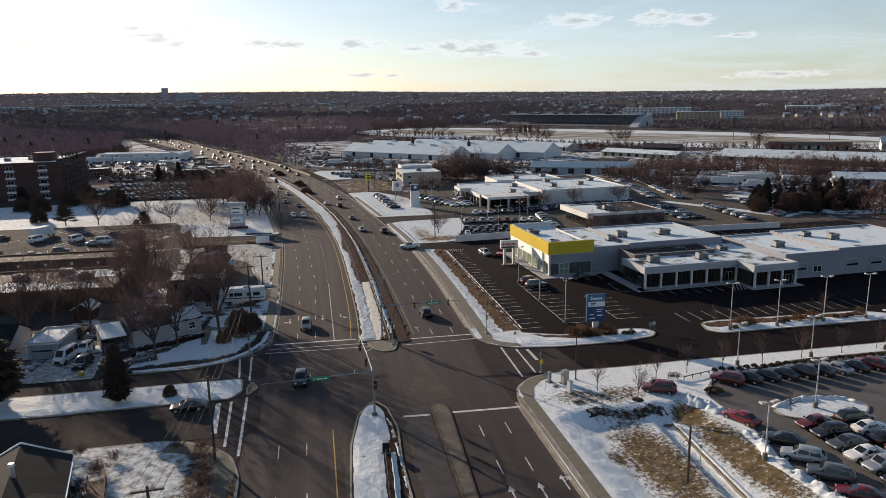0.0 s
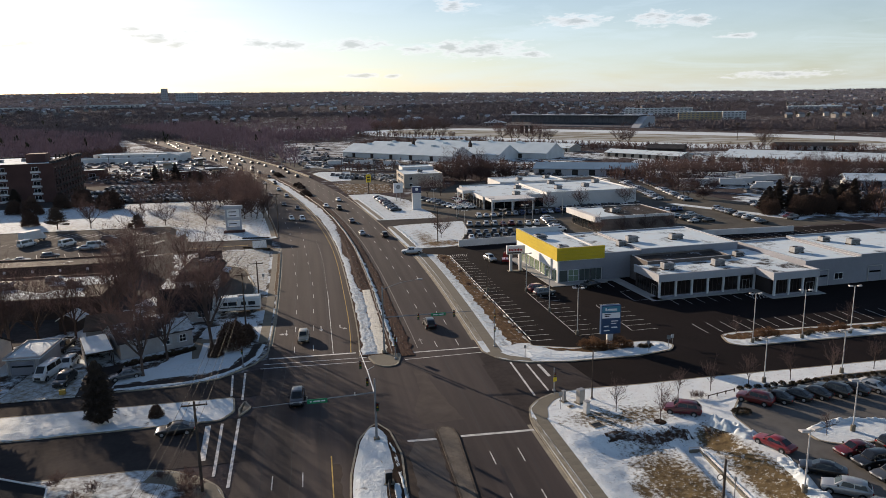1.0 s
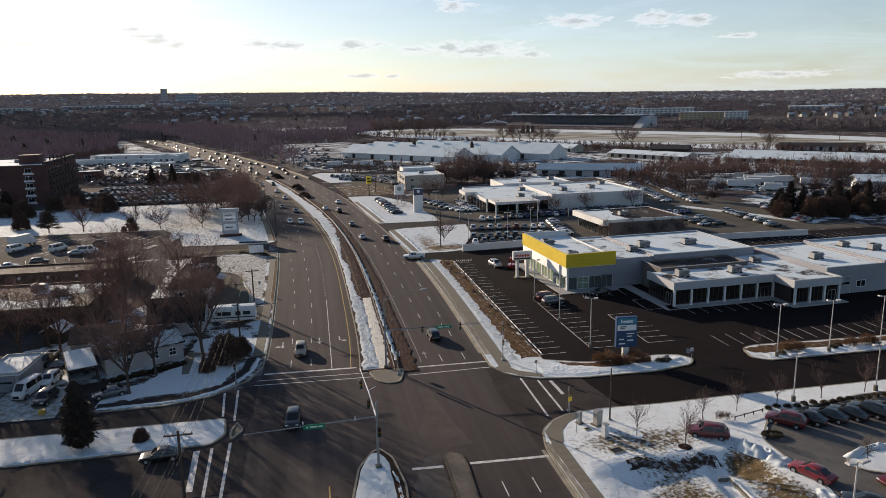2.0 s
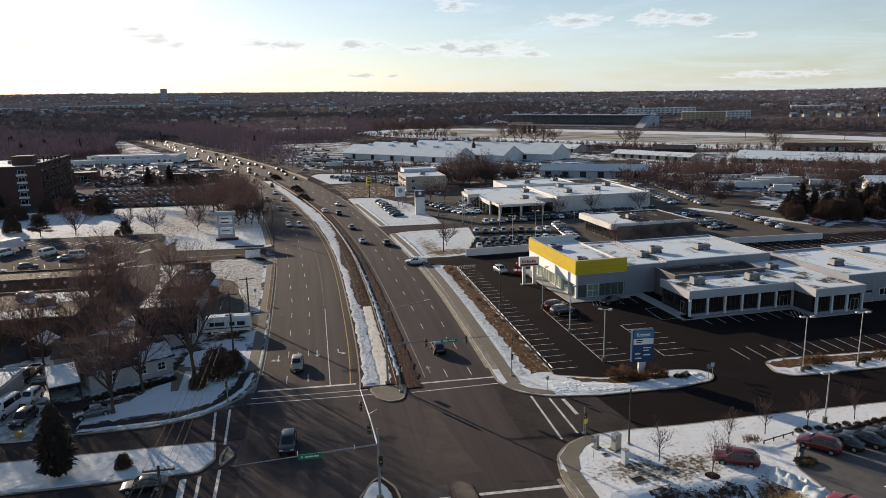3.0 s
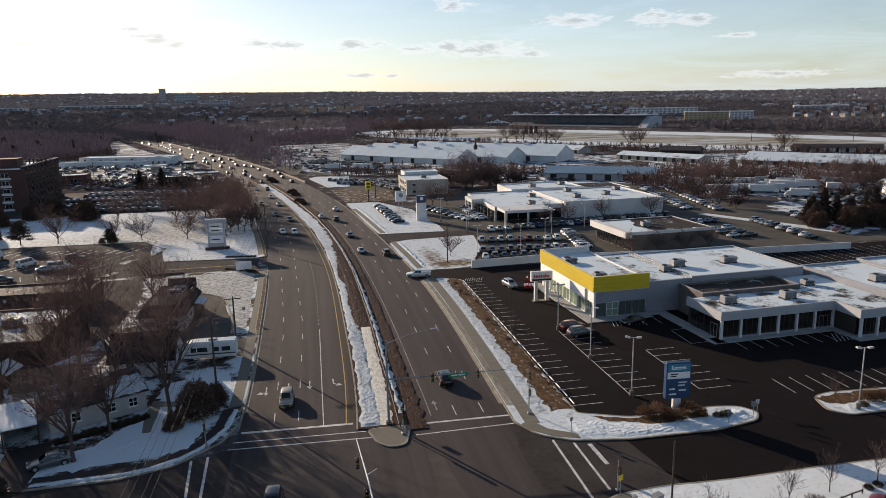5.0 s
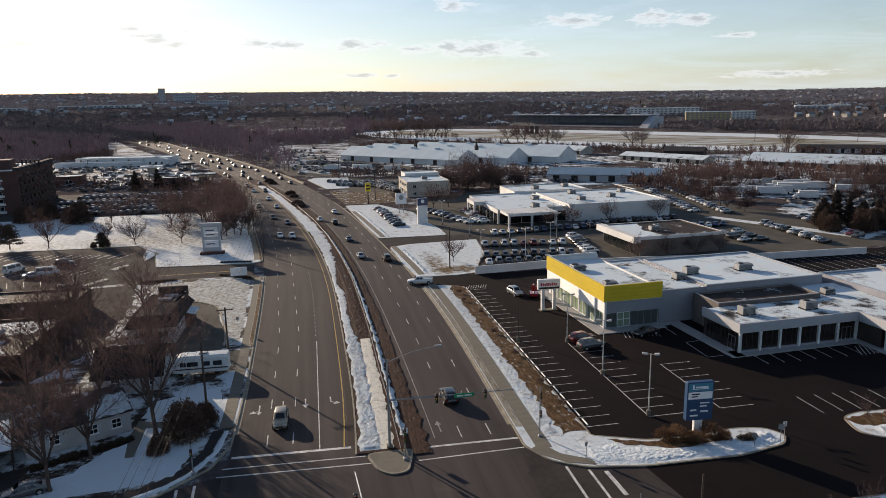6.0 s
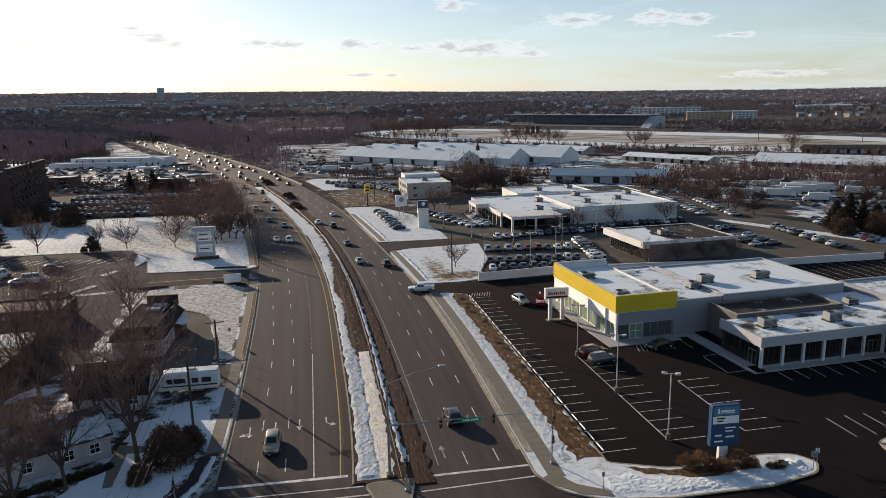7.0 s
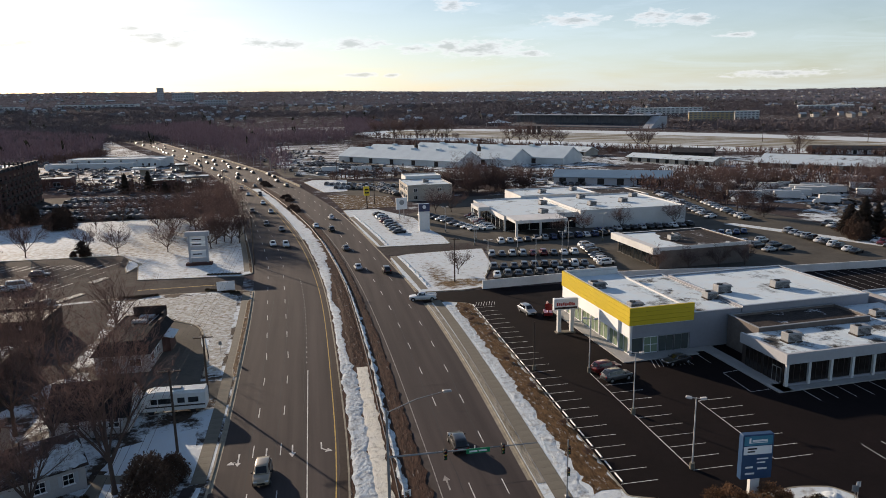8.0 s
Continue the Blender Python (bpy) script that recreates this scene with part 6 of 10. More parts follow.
# two-storey pale block by the highway
shop = thing("office_block", "two-storey pale concrete office block with snowy roof", "building", pose(44.5, 333, 0, 0, 0, 1))
flat_block(shop, 0, 0, 18.6, 24, 6.6, WALL_TAN, ROOF_SNOW, 0.3, WALL_WHITE)
flat_block(shop, 3, 24.05, 19, 36, 7.8, WALL_WHITE, ROOF_SNOW, 0.3, WALL_WHITE)
for i in range(4):
    for z in (0.9, 3.9):
        if i < 2:
            window(shop, pose(3.3 + i * 10.0, -0.02, z), 1.6, 1.3, 2, 1)
        window(shop, pose(-0.02, 3.0 + i * 5.0, z, 0, 0, -90), 3.0, 1.8, 2, 1)
roof_unit(54, 345, 6.28)

# market halls: three long gabled sheds
TENT = material("white_corrugated_roof", (0.61, 0.69, 0.715), 0.6, 0, (0.50, 0.57, 0.60), 7, 0.8, 1.2)
HALLDIR = math.degrees(math.atan2(-75, 64))


def market_hall(x, y, length, width, eave, ridge, turn=HALLDIR):
    e = thing("market_hall", "long white gabled market hall with metal roof", "building", pose(x, y, 0, 0, 0, turn), "market halls")
    part("roof", Shape().gable(0, 0, length, width, eave, ridge, 0.5, "x", 0.25), TENT, e, "pale corrugated metal roof")
    part("wall", Shape().box(0, 0.1, 0, length, 0.4, eave).box(0, width - 0.4, 0, length, width - 0.1, eave), WALL_WHITE, e)
    for xx in (0.0, length - 0.3):
        part("gable_wall", Shape().add([(xx, 0.4, 0), (xx, width - 0.4, 0), (xx, width - 0.4, eave), (xx, width / 2, ridge - 0.3), (xx, 0.4, eave),
                                        (xx + 0.3, 0.4, 0), (xx + 0.3, width - 0.4, 0), (xx + 0.3, width - 0.4, eave), (xx + 0.3, width / 2, ridge - 0.3), (xx + 0.3, 0.4, eave)],
                                       [(4, 3, 2, 1, 0), (5, 6, 7, 8, 9), (0, 1, 6, 5), (1, 2, 7, 6), (2, 3, 8, 7), (3, 4, 9, 8), (4, 0, 5, 9)]), WALL_WHITE, e)
    for i in range(4):
        part("roof_vent", Shape().block(length * (0.15 + 0.2 * i), width / 2 - 1.2, ridge - 0.5, length * (0.15 + 0.2 * i) + 3.0, width / 2 + 1.2, ridge + 0.7, 0.2), TENT, e)
    for i in range(5):
        part("door", Shape().box(length * (0.1 + 0.18 * i), 0.0, 0, length * (0.1 + 0.18 * i) + 3, 0.08, 3.2), WALL_DARK, e, "dark loading door")
    return e


market_hall(27, 548, 105, 24, 4.0, 9.6)
market_hall(45.1, 563.9, 128, 24, 4.2, 10.0)
market_hall(79.0, 559.8, 126, 25, 4.2, 10.4)
for x, y, z in ((78.6, 527.0, 9.3), (113.0, 487.6, 9.3)):
    e = thing("roof_cupola", "dark pointed cupola on a market hall roof", "cupola", pose(x, y, z))
    part("base", Shape().block(-1.1, -1.1, -1.0, 1.1, 1.1, 1.2, 0.1), WALL_DARK, e)
    part("spire", Shape().tube((0, 0, 1.2), (0, 0, 2.2), 1.6, 0.8, 8).tube((0, 0, 2.2), (0, 0, 5.2), 0.8, 0.06, 8), WALL_DARK, e)

# stables, blue sheds and sheds by the race track
BLUE_ROOF = material("weathered_blue_metal_roof", (0.17, 0.27, 0.36), 0.6, 0, (0.12, 0.19, 0.26), 9, 0.7, 1)


def shed(name, label, x, y, length, width, eave, ridge, turn, roof_mat, wall_mat, doors=6):
    e = thing(name, label, "building", pose(x, y, 0, 0, 0, turn), name + " rows")
    part("roof", Shape().gable(0, 0, length, width, eave, ridge, 0.6, "x", 0.25), roof_mat, e)
    part("wall", Shape().box(0, 0.2, 0, length, width - 0.2, eave), wall_mat, e)
    part("gable_wall", Shape().add([(0.1, 0.2, eave), (0.1, width - 0.2, eave), (0.1, width / 2, ridge - 0.25), (length - 0.1, 0.2, eave), (length - 0.1, width - 0.2, eave), (length - 0.1, width / 2, ridge - 0.25)],
                                   [(0, 2, 1), (3, 4, 5), (0, 1, 4, 3), (1, 2, 5, 4), (2, 0, 3, 5)]), wall_mat, e)
    # black plates stand in for the shade inside open stalls
    for i in range(doors):
        part("door", Shape().box(length * (i + 0.3) / doors, 0.1, 0, length * (i + 0.65) / doors, 0.19, eave * 0.8), BLACK, e, "black plate for a shaded open stall")
    return e


shed("shed", "blue-roofed market shed with blacked-in openings", 121, 371, 54, 22, 3.6, 6.0, -28, BLUE_ROOF, WALL_GREY)
shed("stable", "long low stable with a snowy roof", 208, 474, 60, 14, 3.0, 5.0, -62, ROOF_SNOW, WALL_TAN, 9)
shed("stable", "long low stable with a snowy roof", 176, 560, 46, 14, 3.5, 6.2, -60, ROOF_SNOW, WALL_TAN, 8)
shed("stable", "long low stable with a snowy roof", 256, 411, 120, 13, 2.8, 4.8, -50, ROOF_SNOW, WALL_TAN, 14)
shed("stable", "long low stable with a snowy roof", 279, 436, 125, 13, 2.8, 4.8, -50, ROOF_SNOW, WALL_DARK, 14)
shed("stable", "dark low stable beside the track", 345, 478, 55, 10, 3.5, 5.5, -36, SHINGLE, WALL_WHITE, 9)
shed("stable", "dark low stable beside the track", 246, 486, 26, 12, 4.0, 6.5, -40, SHINGLE, WALL_DARK, 4)
shed("shed", "large pale blue roofed barn", 400, 430, 60, 30, 6, 10, -40, BLUE_ROOF, WALL_WHITE, 5)
shed("shed", "storage shed with a snowy roof", 228, 268, 24, 16, 4, 6, -30, ROOF_SNOW, WALL_GREY, 3)

# race track with its grandstand
TRACK = snow_material("snowy_race_track", 0.9, (0.24, 0.19, 0.13), (0.15, 0.12, 0.08), 40, 0.2)
INFIELD = snow_material("brown_infield_grass", 0.36, (0.25, 0.205, 0.125), (0.15, 0.125, 0.08), 40, 0.3, stretch=(0.5, 1.5, 1))


def oval(cx, cy, a, b, turn, n=72):
    c, s_ = math.cos(radians(turn)), math.sin(radians(turn))
    return [(cx + c * a * math.copysign(abs(math.cos(t)) ** 0.7, math.cos(t)) - s_ * b * math.copysign(abs(math.sin(t)) ** 0.8, math.sin(t)),
             cy + s_ * a * math.copysign(abs(math.cos(t)) ** 0.7, math.cos(t)) + c * b * math.copysign(abs(math.sin(t)) ** 0.8, math.sin(t))) for t in [2 * math.pi * i / n for i in range(n)]]


sheet("race_track", oval(297, 754, 345, 128, -58), 0.10, TRACK, "snow-covered oval race track", "race track")
sheet("infield", oval(294, 752, 312, 72, -58), 0.16, INFIELD, "brown grass infield of the race track", "grass")
SLATE = material("slate_grey_seating", (0.13, 0.14, 0.16), 0.8, 0, (0.08, 0.085, 0.10), 8, 0.8, 0.6)
STAND_GLASS = material("dull_stand_glazing", (0.17, 0.18, 0.205), 0.6, 0, (0.10, 0.105, 0.12), 6, 0.8, 0.5, spec=0.1)
stand = thing("grandstand", "long grey grandstand with a pale flat roof", "grandstand", pose(329, 1125, 0, 0, 0, math.degrees(math.atan2(-205, 125))))
part("wall", Shape().box(0, 6, 0, 236, 26, 16.2), SLATE, stand, "dark glazed rear of the stand")
part("roof", Shape().box(-4, -6, 16.2, 240, 28, 17.4), WALL_GREY, stand, "pale flat roof")
part("seating", Shape().add([(0, -14, 1), (236, -14, 1), (236, 6, 5), (0, 6, 5), (0, -14, 0), (236, -14, 0), (236, 6, 0), (0, 6, 0)], [(0, 1, 2, 3), (4, 5, 1, 0), (5, 6, 2, 1), (7, 4, 0, 3), (6, 7, 3, 2), (7, 6, 5, 4)]), SLATE, stand, "stepped grey apron before the glass")
part("end_stair", Shape().add([(237, -14, 0), (250, -14, 0), (250, 26, 0), (237, 26, 0), (237, 8, 15), (250, 8, 15), (250, 26, 15), (237, 26, 15)], [(3, 2, 1, 0), (4, 5, 6, 7), (0, 1, 5, 4), (1, 2, 6, 5), (2, 3, 7, 6), (3, 0, 4, 7)]), WALL_GREY, stand, "pale sloping stair block")
for i in range(24):
    part("column", Shape().box(4 + i * 10, -4, 0, 4.5 + i * 10, -3.5, 16.2), SLATE, stand)
    part("window_band", Shape().box(1 + i * 9.8, 5.6, 6.0, 9.8 + i * 9.8, 5.9, 15), STAND_GLASS, stand)
for i in range(3):
    e = thing("tote_board", "dark scoreboard panel beside the race track", "scoreboard", pose(259 + i * 4.2, 834 - i * 5.4, 0, 0, 0, -50))
    part("panel", Shape().block(-2.1, -0.6, 1, 2.1, 0.6, 10, 0.1), BLACK, e)
    part("post", Shape().box(-1.8, -0.3, 0, -1.3, 0.3, 1).box(1.3, -0.3, 0, 1.8, 0.3, 1), GALVANISED, e)
rr = random.Random(12)
for i in range(26):
    u = rr.uniform(2, 232)
    w, h = rr.uniform(2, 7), rr.uniform(0.8, 2.6)
    part("roof_hut", Shape().box(u, 4, 17.4, u + w, 10, 17.4 + h), rr.choice((SLATE, WALL_GREY, WALL_DARK)), stand)
pav = thing("pavilion", "white open pavilion with a stepped snowy roof", "pavilion", pose(309, 1145, 0, 0, 0, -30))
part("roof", Shape().add([(-19, -9, 4.2), (19, -9, 4.2), (19, 9, 4.2), (-19, 9, 4.2), (-7, 0, 7.6), (7, 0, 7.6)], [(0, 1, 5, 4), (1, 2, 5), (2, 3, 4, 5), (3, 0, 4), (3, 2, 1, 0)]), ROOF_SNOW, pav)
part("lantern", Shape().add([(-5, -3.5, 7.0), (5, -3.5, 7.0), (5, 3.5, 7.0), (-5, 3.5, 7.0), (0, 0, 9.8)], [(0, 1, 4), (1, 2, 4), (2, 3, 4), (3, 0, 4), (3, 2, 1, 0)]), WALL_WHITE, pav)
part("wall", Shape().box(-15, -5, 0, 15, 6, 4.2), WALL_DARK, pav)
for i in range(9):
    for y in (-8.4, 8.4):
        part("column", Shape().box(-18.4 + i * 4.55, y - 0.3, 0, -17.8 + i * 4.55, y + 0.3, 4.25), WALL_WHITE, pav)
for i in range(3):
    x, y = 395 + i * 70, 600 - i * 40
    e = thing("floodlight_mast", "tall floodlight mast by the race track", "floodlight", pose(x, y, 0))
    part("mast", Shape().tube((0, 0, 0), (0, 0, 15), 0.25, 0.15, 6), POLE_WOOD, e)
    part("lamp_head", Shape().block(-1.6, -0.3, 14, 1.6, 0.3, 16, 0.1), POLE_WOOD, e)

# far apartment and office buildings
FAR_PANE = material("dull_far_glass", (0.20, 0.205, 0.215), 0.7, 0, (0.16, 0.165, 0.17), 20, 0.6, spec=0.1)
def far_block(name, label, x, y, w, d, h, turn, mat, cols, rows, z=None):
    e = thing(name, label, "building", pose(x, y, (lift(x, y) if z is None else z) - 1, 0, 0, turn))
    part("wall", Shape().box(-w / 2, -d / 2, 0, w / 2, d / 2, h), mat, e)
    part("roof", Shape().box(-w / 2 - 0.5, -d / 2 - 0.5, h, w / 2 + 0.5, d / 2 + 0.5, h + 1.0), ROOF_SNOW, e)
    for i in range(cols):
        for j in range(rows):
            cx, cz = -w / 2 + w * (i + 0.5) / cols, h * (j + 0.35) / rows
            part("window", Shape().box(cx - w / cols * 0.28, -d / 2 - 0.12, cz, cx + w / cols * 0.28, -d / 2 - 0.02, cz + h / rows * 0.5), FAR_PANE, e)
    return e


OCHRE = material("ochre_render", (0.48, 0.38, 0.24), 0.85, 0, (0.38, 0.27, 0.12), 20, 0.7, 0.3)
far_block("apartment_building", "pale four-storey apartment building at the wood's edge", 700, 1330, 130, 20, 17, -30, WALL_WHITE, 16, 4)
far_block("apartment_building", "ochre four-storey apartment building", 672, 1130, 70, 18, 15, -28, OCHRE, 10, 4)
far_block("apartment_building", "white four-storey apartment building", 722, 1105, 36, 18, 15, -28, WALL_WHITE, 6, 4)
far_block("tower_block", "dark tower block on the skyline", -597, 3300, 28, 26, 56, 10, WALL_GREY, 4, 6)
far_block("tower_block", "pale slab block on the far ridge", -505, 3300, 90, 30, 34, 5, WALL_GREY, 8, 3)
far_block("office_block", "wide grey office block in the distance", -300, 2700, 75, 40, 18, 0, WALL_GREY, 8, 2)
far_block("warehouse", "long white warehouse in the distance", -640, 2500, 240, 60, 8, -4, WALL_WHITE, 14, 1)
far_block("warehouse", "long white warehouse in the distance", -860, 2300, 130, 60, 8, 4, WALL_WHITE, 10, 1)
far_block("warehouse", "long pale warehouse beyond the track", 1150, 1450, 110, 50, 10, -35, WALL_GREY, 10, 1)

# brick apartment house on the west side
flats = thing("apartment_building", "five-storey brown brick apartment house with balconies", "building", pose(-108, 336, 0, 0, 0, 4))
flat_block(flats, -40, 0, 0, 52, 16.8, BRICK_RED, ROOF_SNOW, 0.5, KERB_STONE)
flat_block(flats, -100, 20, -40.05, 52, 16.4, BRICK_RED, ROOF_SNOW, 0.5, KERB_STONE)
part("stair_tower", Shape().block(-14, 14, 16.2, -6, 22, 20.2, 0.1), BRICK_RED, flats, "brick lift tower on the roof")
for j in range(5):
    for i in range(3):
        window(flats, pose(-33 + i * 13, -0.02, 1.3 + j * 3.1), 2.6, 1.7, 2, 1)
        part("panel", Shape().box(-35 + i * 13, -0.12, 0.4 + j * 3.1, -31 + i * 13, -0.01, 1.2 + j * 3.1), WALL_WHITE, flats)
    for i in range(9):
        window(flats, pose(0.02, 3.4 + i * 5.5, 1.2 + j * 3.1, 0, 0, 90), 2.2, 1.7, 2, 1, BRICK_RED)
        b = part("balcony", Shape().box(0.05, 1.9 + i * 5.5, 0.25 + j * 3.1, 1.5, 5.2 + i * 5.5, 0.42 + j * 3.1), WALL_DARK, flats)
        part("railing", Shape().box(1.42, 1.9 + i * 5.5, 0.42 + j * 3.1, 1.5, 5.2 + i * 5.5, 1.4 + j * 3.1), WALL_DARK, b)
for i in range(10):
    part("parapet_cap", Shape().block(-1.4, 0.6 + i * 5.2, 16.8, 1.2, 3.4 + i * 5.2, 18.0, 0.2), SHINGLE, flats, "dark mansard dormer on the parapet")
for i in range(4):
    roof_unit(-146 + i * 9, 354 + i * 4, 16.2, 2.4, 2, 1.4, 4)
for i in range(5):
    e = thing("roof_vent_pipe", "dark vent pipe on the flat roof", "vent", pose(-114 + i * 1.6, 360, 16.2))
    part("pipe", Shape().tube((0, 0, 0), (0, 0, 3.2), 0.35, 0.35, 8), BLACK, e)

# low white shopping strip and the roadside shops before it
strip = thing("shopping_strip", "long low white shopping strip with snowy roof", "building", pose(-155.6, 567.6, 0, 0, 0, -10))
flat_block(strip, 0, 0, 66, 18, 5.6, WALL_WHITE, ROOF_SNOW, 0.3, WALL_GREY)
flat_block(strip, -8, -13, 50, -4, 3.6, WALL_WHITE, ROOF_SNOW, 0.3, WALL_GREY)
part("canopy", Shape().box(50.2, -1.6, 3.0, 66.5, -0.03, 3.3), WALL_GREY, strip, "long pale canopy")
for i in range(6):
    window(strip, pose(4 + i * 11.0, -0.02, 3.3), 1.6, 1.4, 2, 1)
part("gable_wall", Shape().add([(50, -6, 0), (66, -6, 0), (66, -6, 4.6), (58, -6, 6.6), (50, -6, 4.6), (50, -0.05, 0), (66, -0.05, 0), (66, -0.05, 4.6), (58, -0.05, 6.6), (50, -0.05, 4.6)],
                               [(0, 1, 2, 3, 4), (9, 8, 7, 6, 5), (1, 0, 5, 6), (2, 1, 6, 7), (3, 2, 7, 8), (4, 3, 8, 9), (0, 4, 9, 5)]), WALL_WHITE, strip, "white gabled end bay")
for i in range(3):
    window(strip, pose(54 + i * 4.0, -6.02, 1.2), 1.5, 1.6, 1, 1)
for i, (x, y, w, d, h, mt) in enumerate(((-71.6, 414, 12, 9, 4.4, BRICK_RED), (-140, 440, 24, 14, 4.5, BRICK_RED))):
    shop = thing("roadside_shop", "low flat-roofed brick roadside shop under snow", "building", pose(x, y, 0, 0, 0, 6), "roadside shops")
    flat_block(shop, 0, 0, w, d, h, mt, ROOF_PATCHY, 0.25, WALL_DARK)
    for k in range(int(w / 5)):
        window(shop, pose(2.6 + k * 5, -0.02, 0.5), 3.6, 2.2, 2, 1)
# filling stations: a kiosk under a flat canopy on posts
for i, (x, y, w, d, h, fascia) in enumerate(((-96.5, 489, 13, 8, 4.6, WALL_WHITE), (-75, 503, 8, 14, 4.8, WALL_DARK), (-57.5, 424, 13, 8, 4.8, WALL_DRAB))):
    shop = thing("filling_station", "flat filling station canopy on posts under snow", "building", pose(x, y, 0, 0, 0, 8), "filling stations")
    part("canopy", Shape().block(0, 0, h - 0.9, w, d, h, 0.05), fascia, shop, "flat canopy with a deep fascia")
    part("roof", Shape().box(0.3, 0.3, h + 0.004, w - 0.3, d - 0.3, h + 0.09), ROOF_PATCHY, shop, "melting snow on the canopy")
    part("kiosk", Shape().box(w * 0.3, d - 3.6, 0, w * 0.72, d - 0.4, 3.2), WALL_TAN, shop, "small pale kiosk")
    for u in (0.1, 0.9):
        for v in (0.15, 0.85):
            part("column", Shape().box(w * u - 0.2, d * v - 0.2, 0, w * u + 0.2, d * v + 0.2, h - 0.9), WALL_GREY, shop)

# dark-walled shopping centre backs beside the houses
shop = thing("shop_row", "low dark-walled shop row with a patchy snow roof", "building", pose(-100, 148.4, 0, 0, 0, -1))
flat_block(shop, 0, 0, 59.5, 20, 4.2, WALL_DARK, ROOF_DARK, 0.3, WALL_DARK)
part("snow_patch", Shape().prism(wavy([(20, 0.7), (56, 0.7), (54, 9), (47, 7), (41, 10), (30, 8), (20, 9)], 0.9, 1.4, 11), 3.88, 3.97), ROOF_SNOW, shop, "large patch of sunlit snow")
part("snow_patch", Shape().prism(wavy([(46, 12), (57, 11), (58, 18.5), (47, 18.8)], 0.7, 1.2, 12), 3.88, 3.97), ROOF_SNOW, shop, "patch of snow in the shade")
for x, y in ((-62, 160), (-54.0, 163.5), (-48.5, 158.5), (-70, 163)):
    roof_unit(x, y, 3.86, 2.6, 1.8, 1.3, -1)
shop = thing("shop_row", "long low dark shop front with flat roof", "building", pose(-104, 180.4, 0, 0, 0, -1))
flat_block(shop, 0, 0, 62, 9, 4.0, WALL_DARK, ROOF_DARK, 0.25, WALL_DARK)
for i in range(10):
    e = part("wall_lamp", Shape().box(4 + i * 6, -0.25, 2.6, 4.5 + i * 6, -0.02, 3.2), SIGN_WHITE, shop)


# houses
def house(name, label, x, y, turn, w, d, eave, ridge, wall_mat, roof_mat, axis="x", wins=(), snow_side=True, chimney=False):
    e = thing(name, label, "house", pose(x, y, 0.13, 0, 0, turn))
    part("wall", Shape().box(0, 0, 0, w, d, eave), wall_mat, e)
    if axis == "x":
        for xx in (0.02, w - 0.22):
            part("gable_wall", Shape().add([(xx, 0.02, eave), (xx, d - 0.02, eave), (xx, d / 2, ridge - 0.15), (xx + 0.2, 0.02, eave), (xx + 0.2, d - 0.02, eave), (xx + 0.2, d / 2, ridge - 0.15)], [(0, 2, 1), (3, 4, 5), (0, 1, 4, 3), (1, 2, 5, 4), (2, 0, 3, 5)]), wall_mat, e)
    else:
        for yy in (0.02, d - 0.22):
            part("gable_wall", Shape().add([(0.02, yy, eave), (w - 0.02, yy, eave), (w / 2, yy, ridge - 0.15), (0.02, yy + 0.2, eave), (w - 0.02, yy + 0.2, eave), (w / 2, yy + 0.2, ridge - 0.15)], [(0, 1, 2), (3, 5, 4), (0, 3, 4, 1), (1, 4, 5, 2), (2, 5, 3, 0)]), wall_mat, e)
    part("roof", Shape().gable(0, 0, w, d, eave, ridge, 0.35, axis, 0.16), roof_mat, e)
    for (face, u, z, ww, hh) in wins:
        m = {"s": pose(u, -0.01, z), "e": pose(w + 0.01, u, z, 0, 0, 90), "w": pose(-0.01, u, z, 0, 0, -90)}[face]
        win = window(e, m, ww, hh, 2, 2, bar=0.055)
        part("sill", Shape().box(-ww / 2 - 0.1, -0.18, -0.08, ww / 2 + 0.1, 0.0, 0.0), SIGN_WHITE, win)
        for sx in (-1, 1):
            part("shutter", Shape().box(sx * (ww / 2 + 0.24) - 0.18, -0.05, 0, sx * (ww / 2 + 0.24) + 0.18, 0, hh), WALL_GREY, win)
    if chimney:
        part("chimney", Shape().block(w * 0.6, d / 2 - 0.4, eave, w * 0.6 + 0.8, d / 2 + 0.4, ridge + 1.0, 0.05), BRICK_RED, e)
    return e


SHINGLE_SNOW = snow_material("snow_on_dark_shingle", 0.36, (0.05, 0.045, 0.045), (0.03, 0.028, 0.028), 5, 0.12)
white_house = house("house", "small white clapboard house with a dark snow-flecked roof", -30.7, 120.6, 28, 11.6, 8.6, 3.0, 4.9, CLAPBOARD, SHINGLE_THAW, "x", (("s", 7.2, 1.0, 1.1, 1.2), ("s", 9.9, 1.0, 1.1, 1.2), ("s", 3.0, 1.0, 1.1, 1.2), ("e", 2.6, 1.0, 1.2, 1.4), ("e", 5.2, 1.0, 1.2, 1.4)))
house("house", "black-roofed house with pale side walls", -28.4, 139.0, -1, 9.3, 7.6, 2.6, 5.8, CLAPBOARD, SHINGLE_BLACK, "x", (("s", 7.6, 0.9, 1.3, 1.3), ("s", 3.0, 0.9, 1.3, 1.3), ("e", 2.4, 1.0, 1.1, 1.2), ("e", 5.4, 1.0, 1.1, 1.2)))
diner = thing("restaurant", "low white restaurant with a dark mansard roof", "building", pose(-29.2, 159.6, 0.13, 0, 0, -2))
part("wall", Shape().box(0.5, 0.5, 0, 8.3, 16.2, 3.1), CLAPBOARD, diner)
ringed = lambda d, z: [(d, d, z), (8.8 - d, d, z), (8.8 - d, 16.8 - d, z), (d, 16.8 - d, z)]
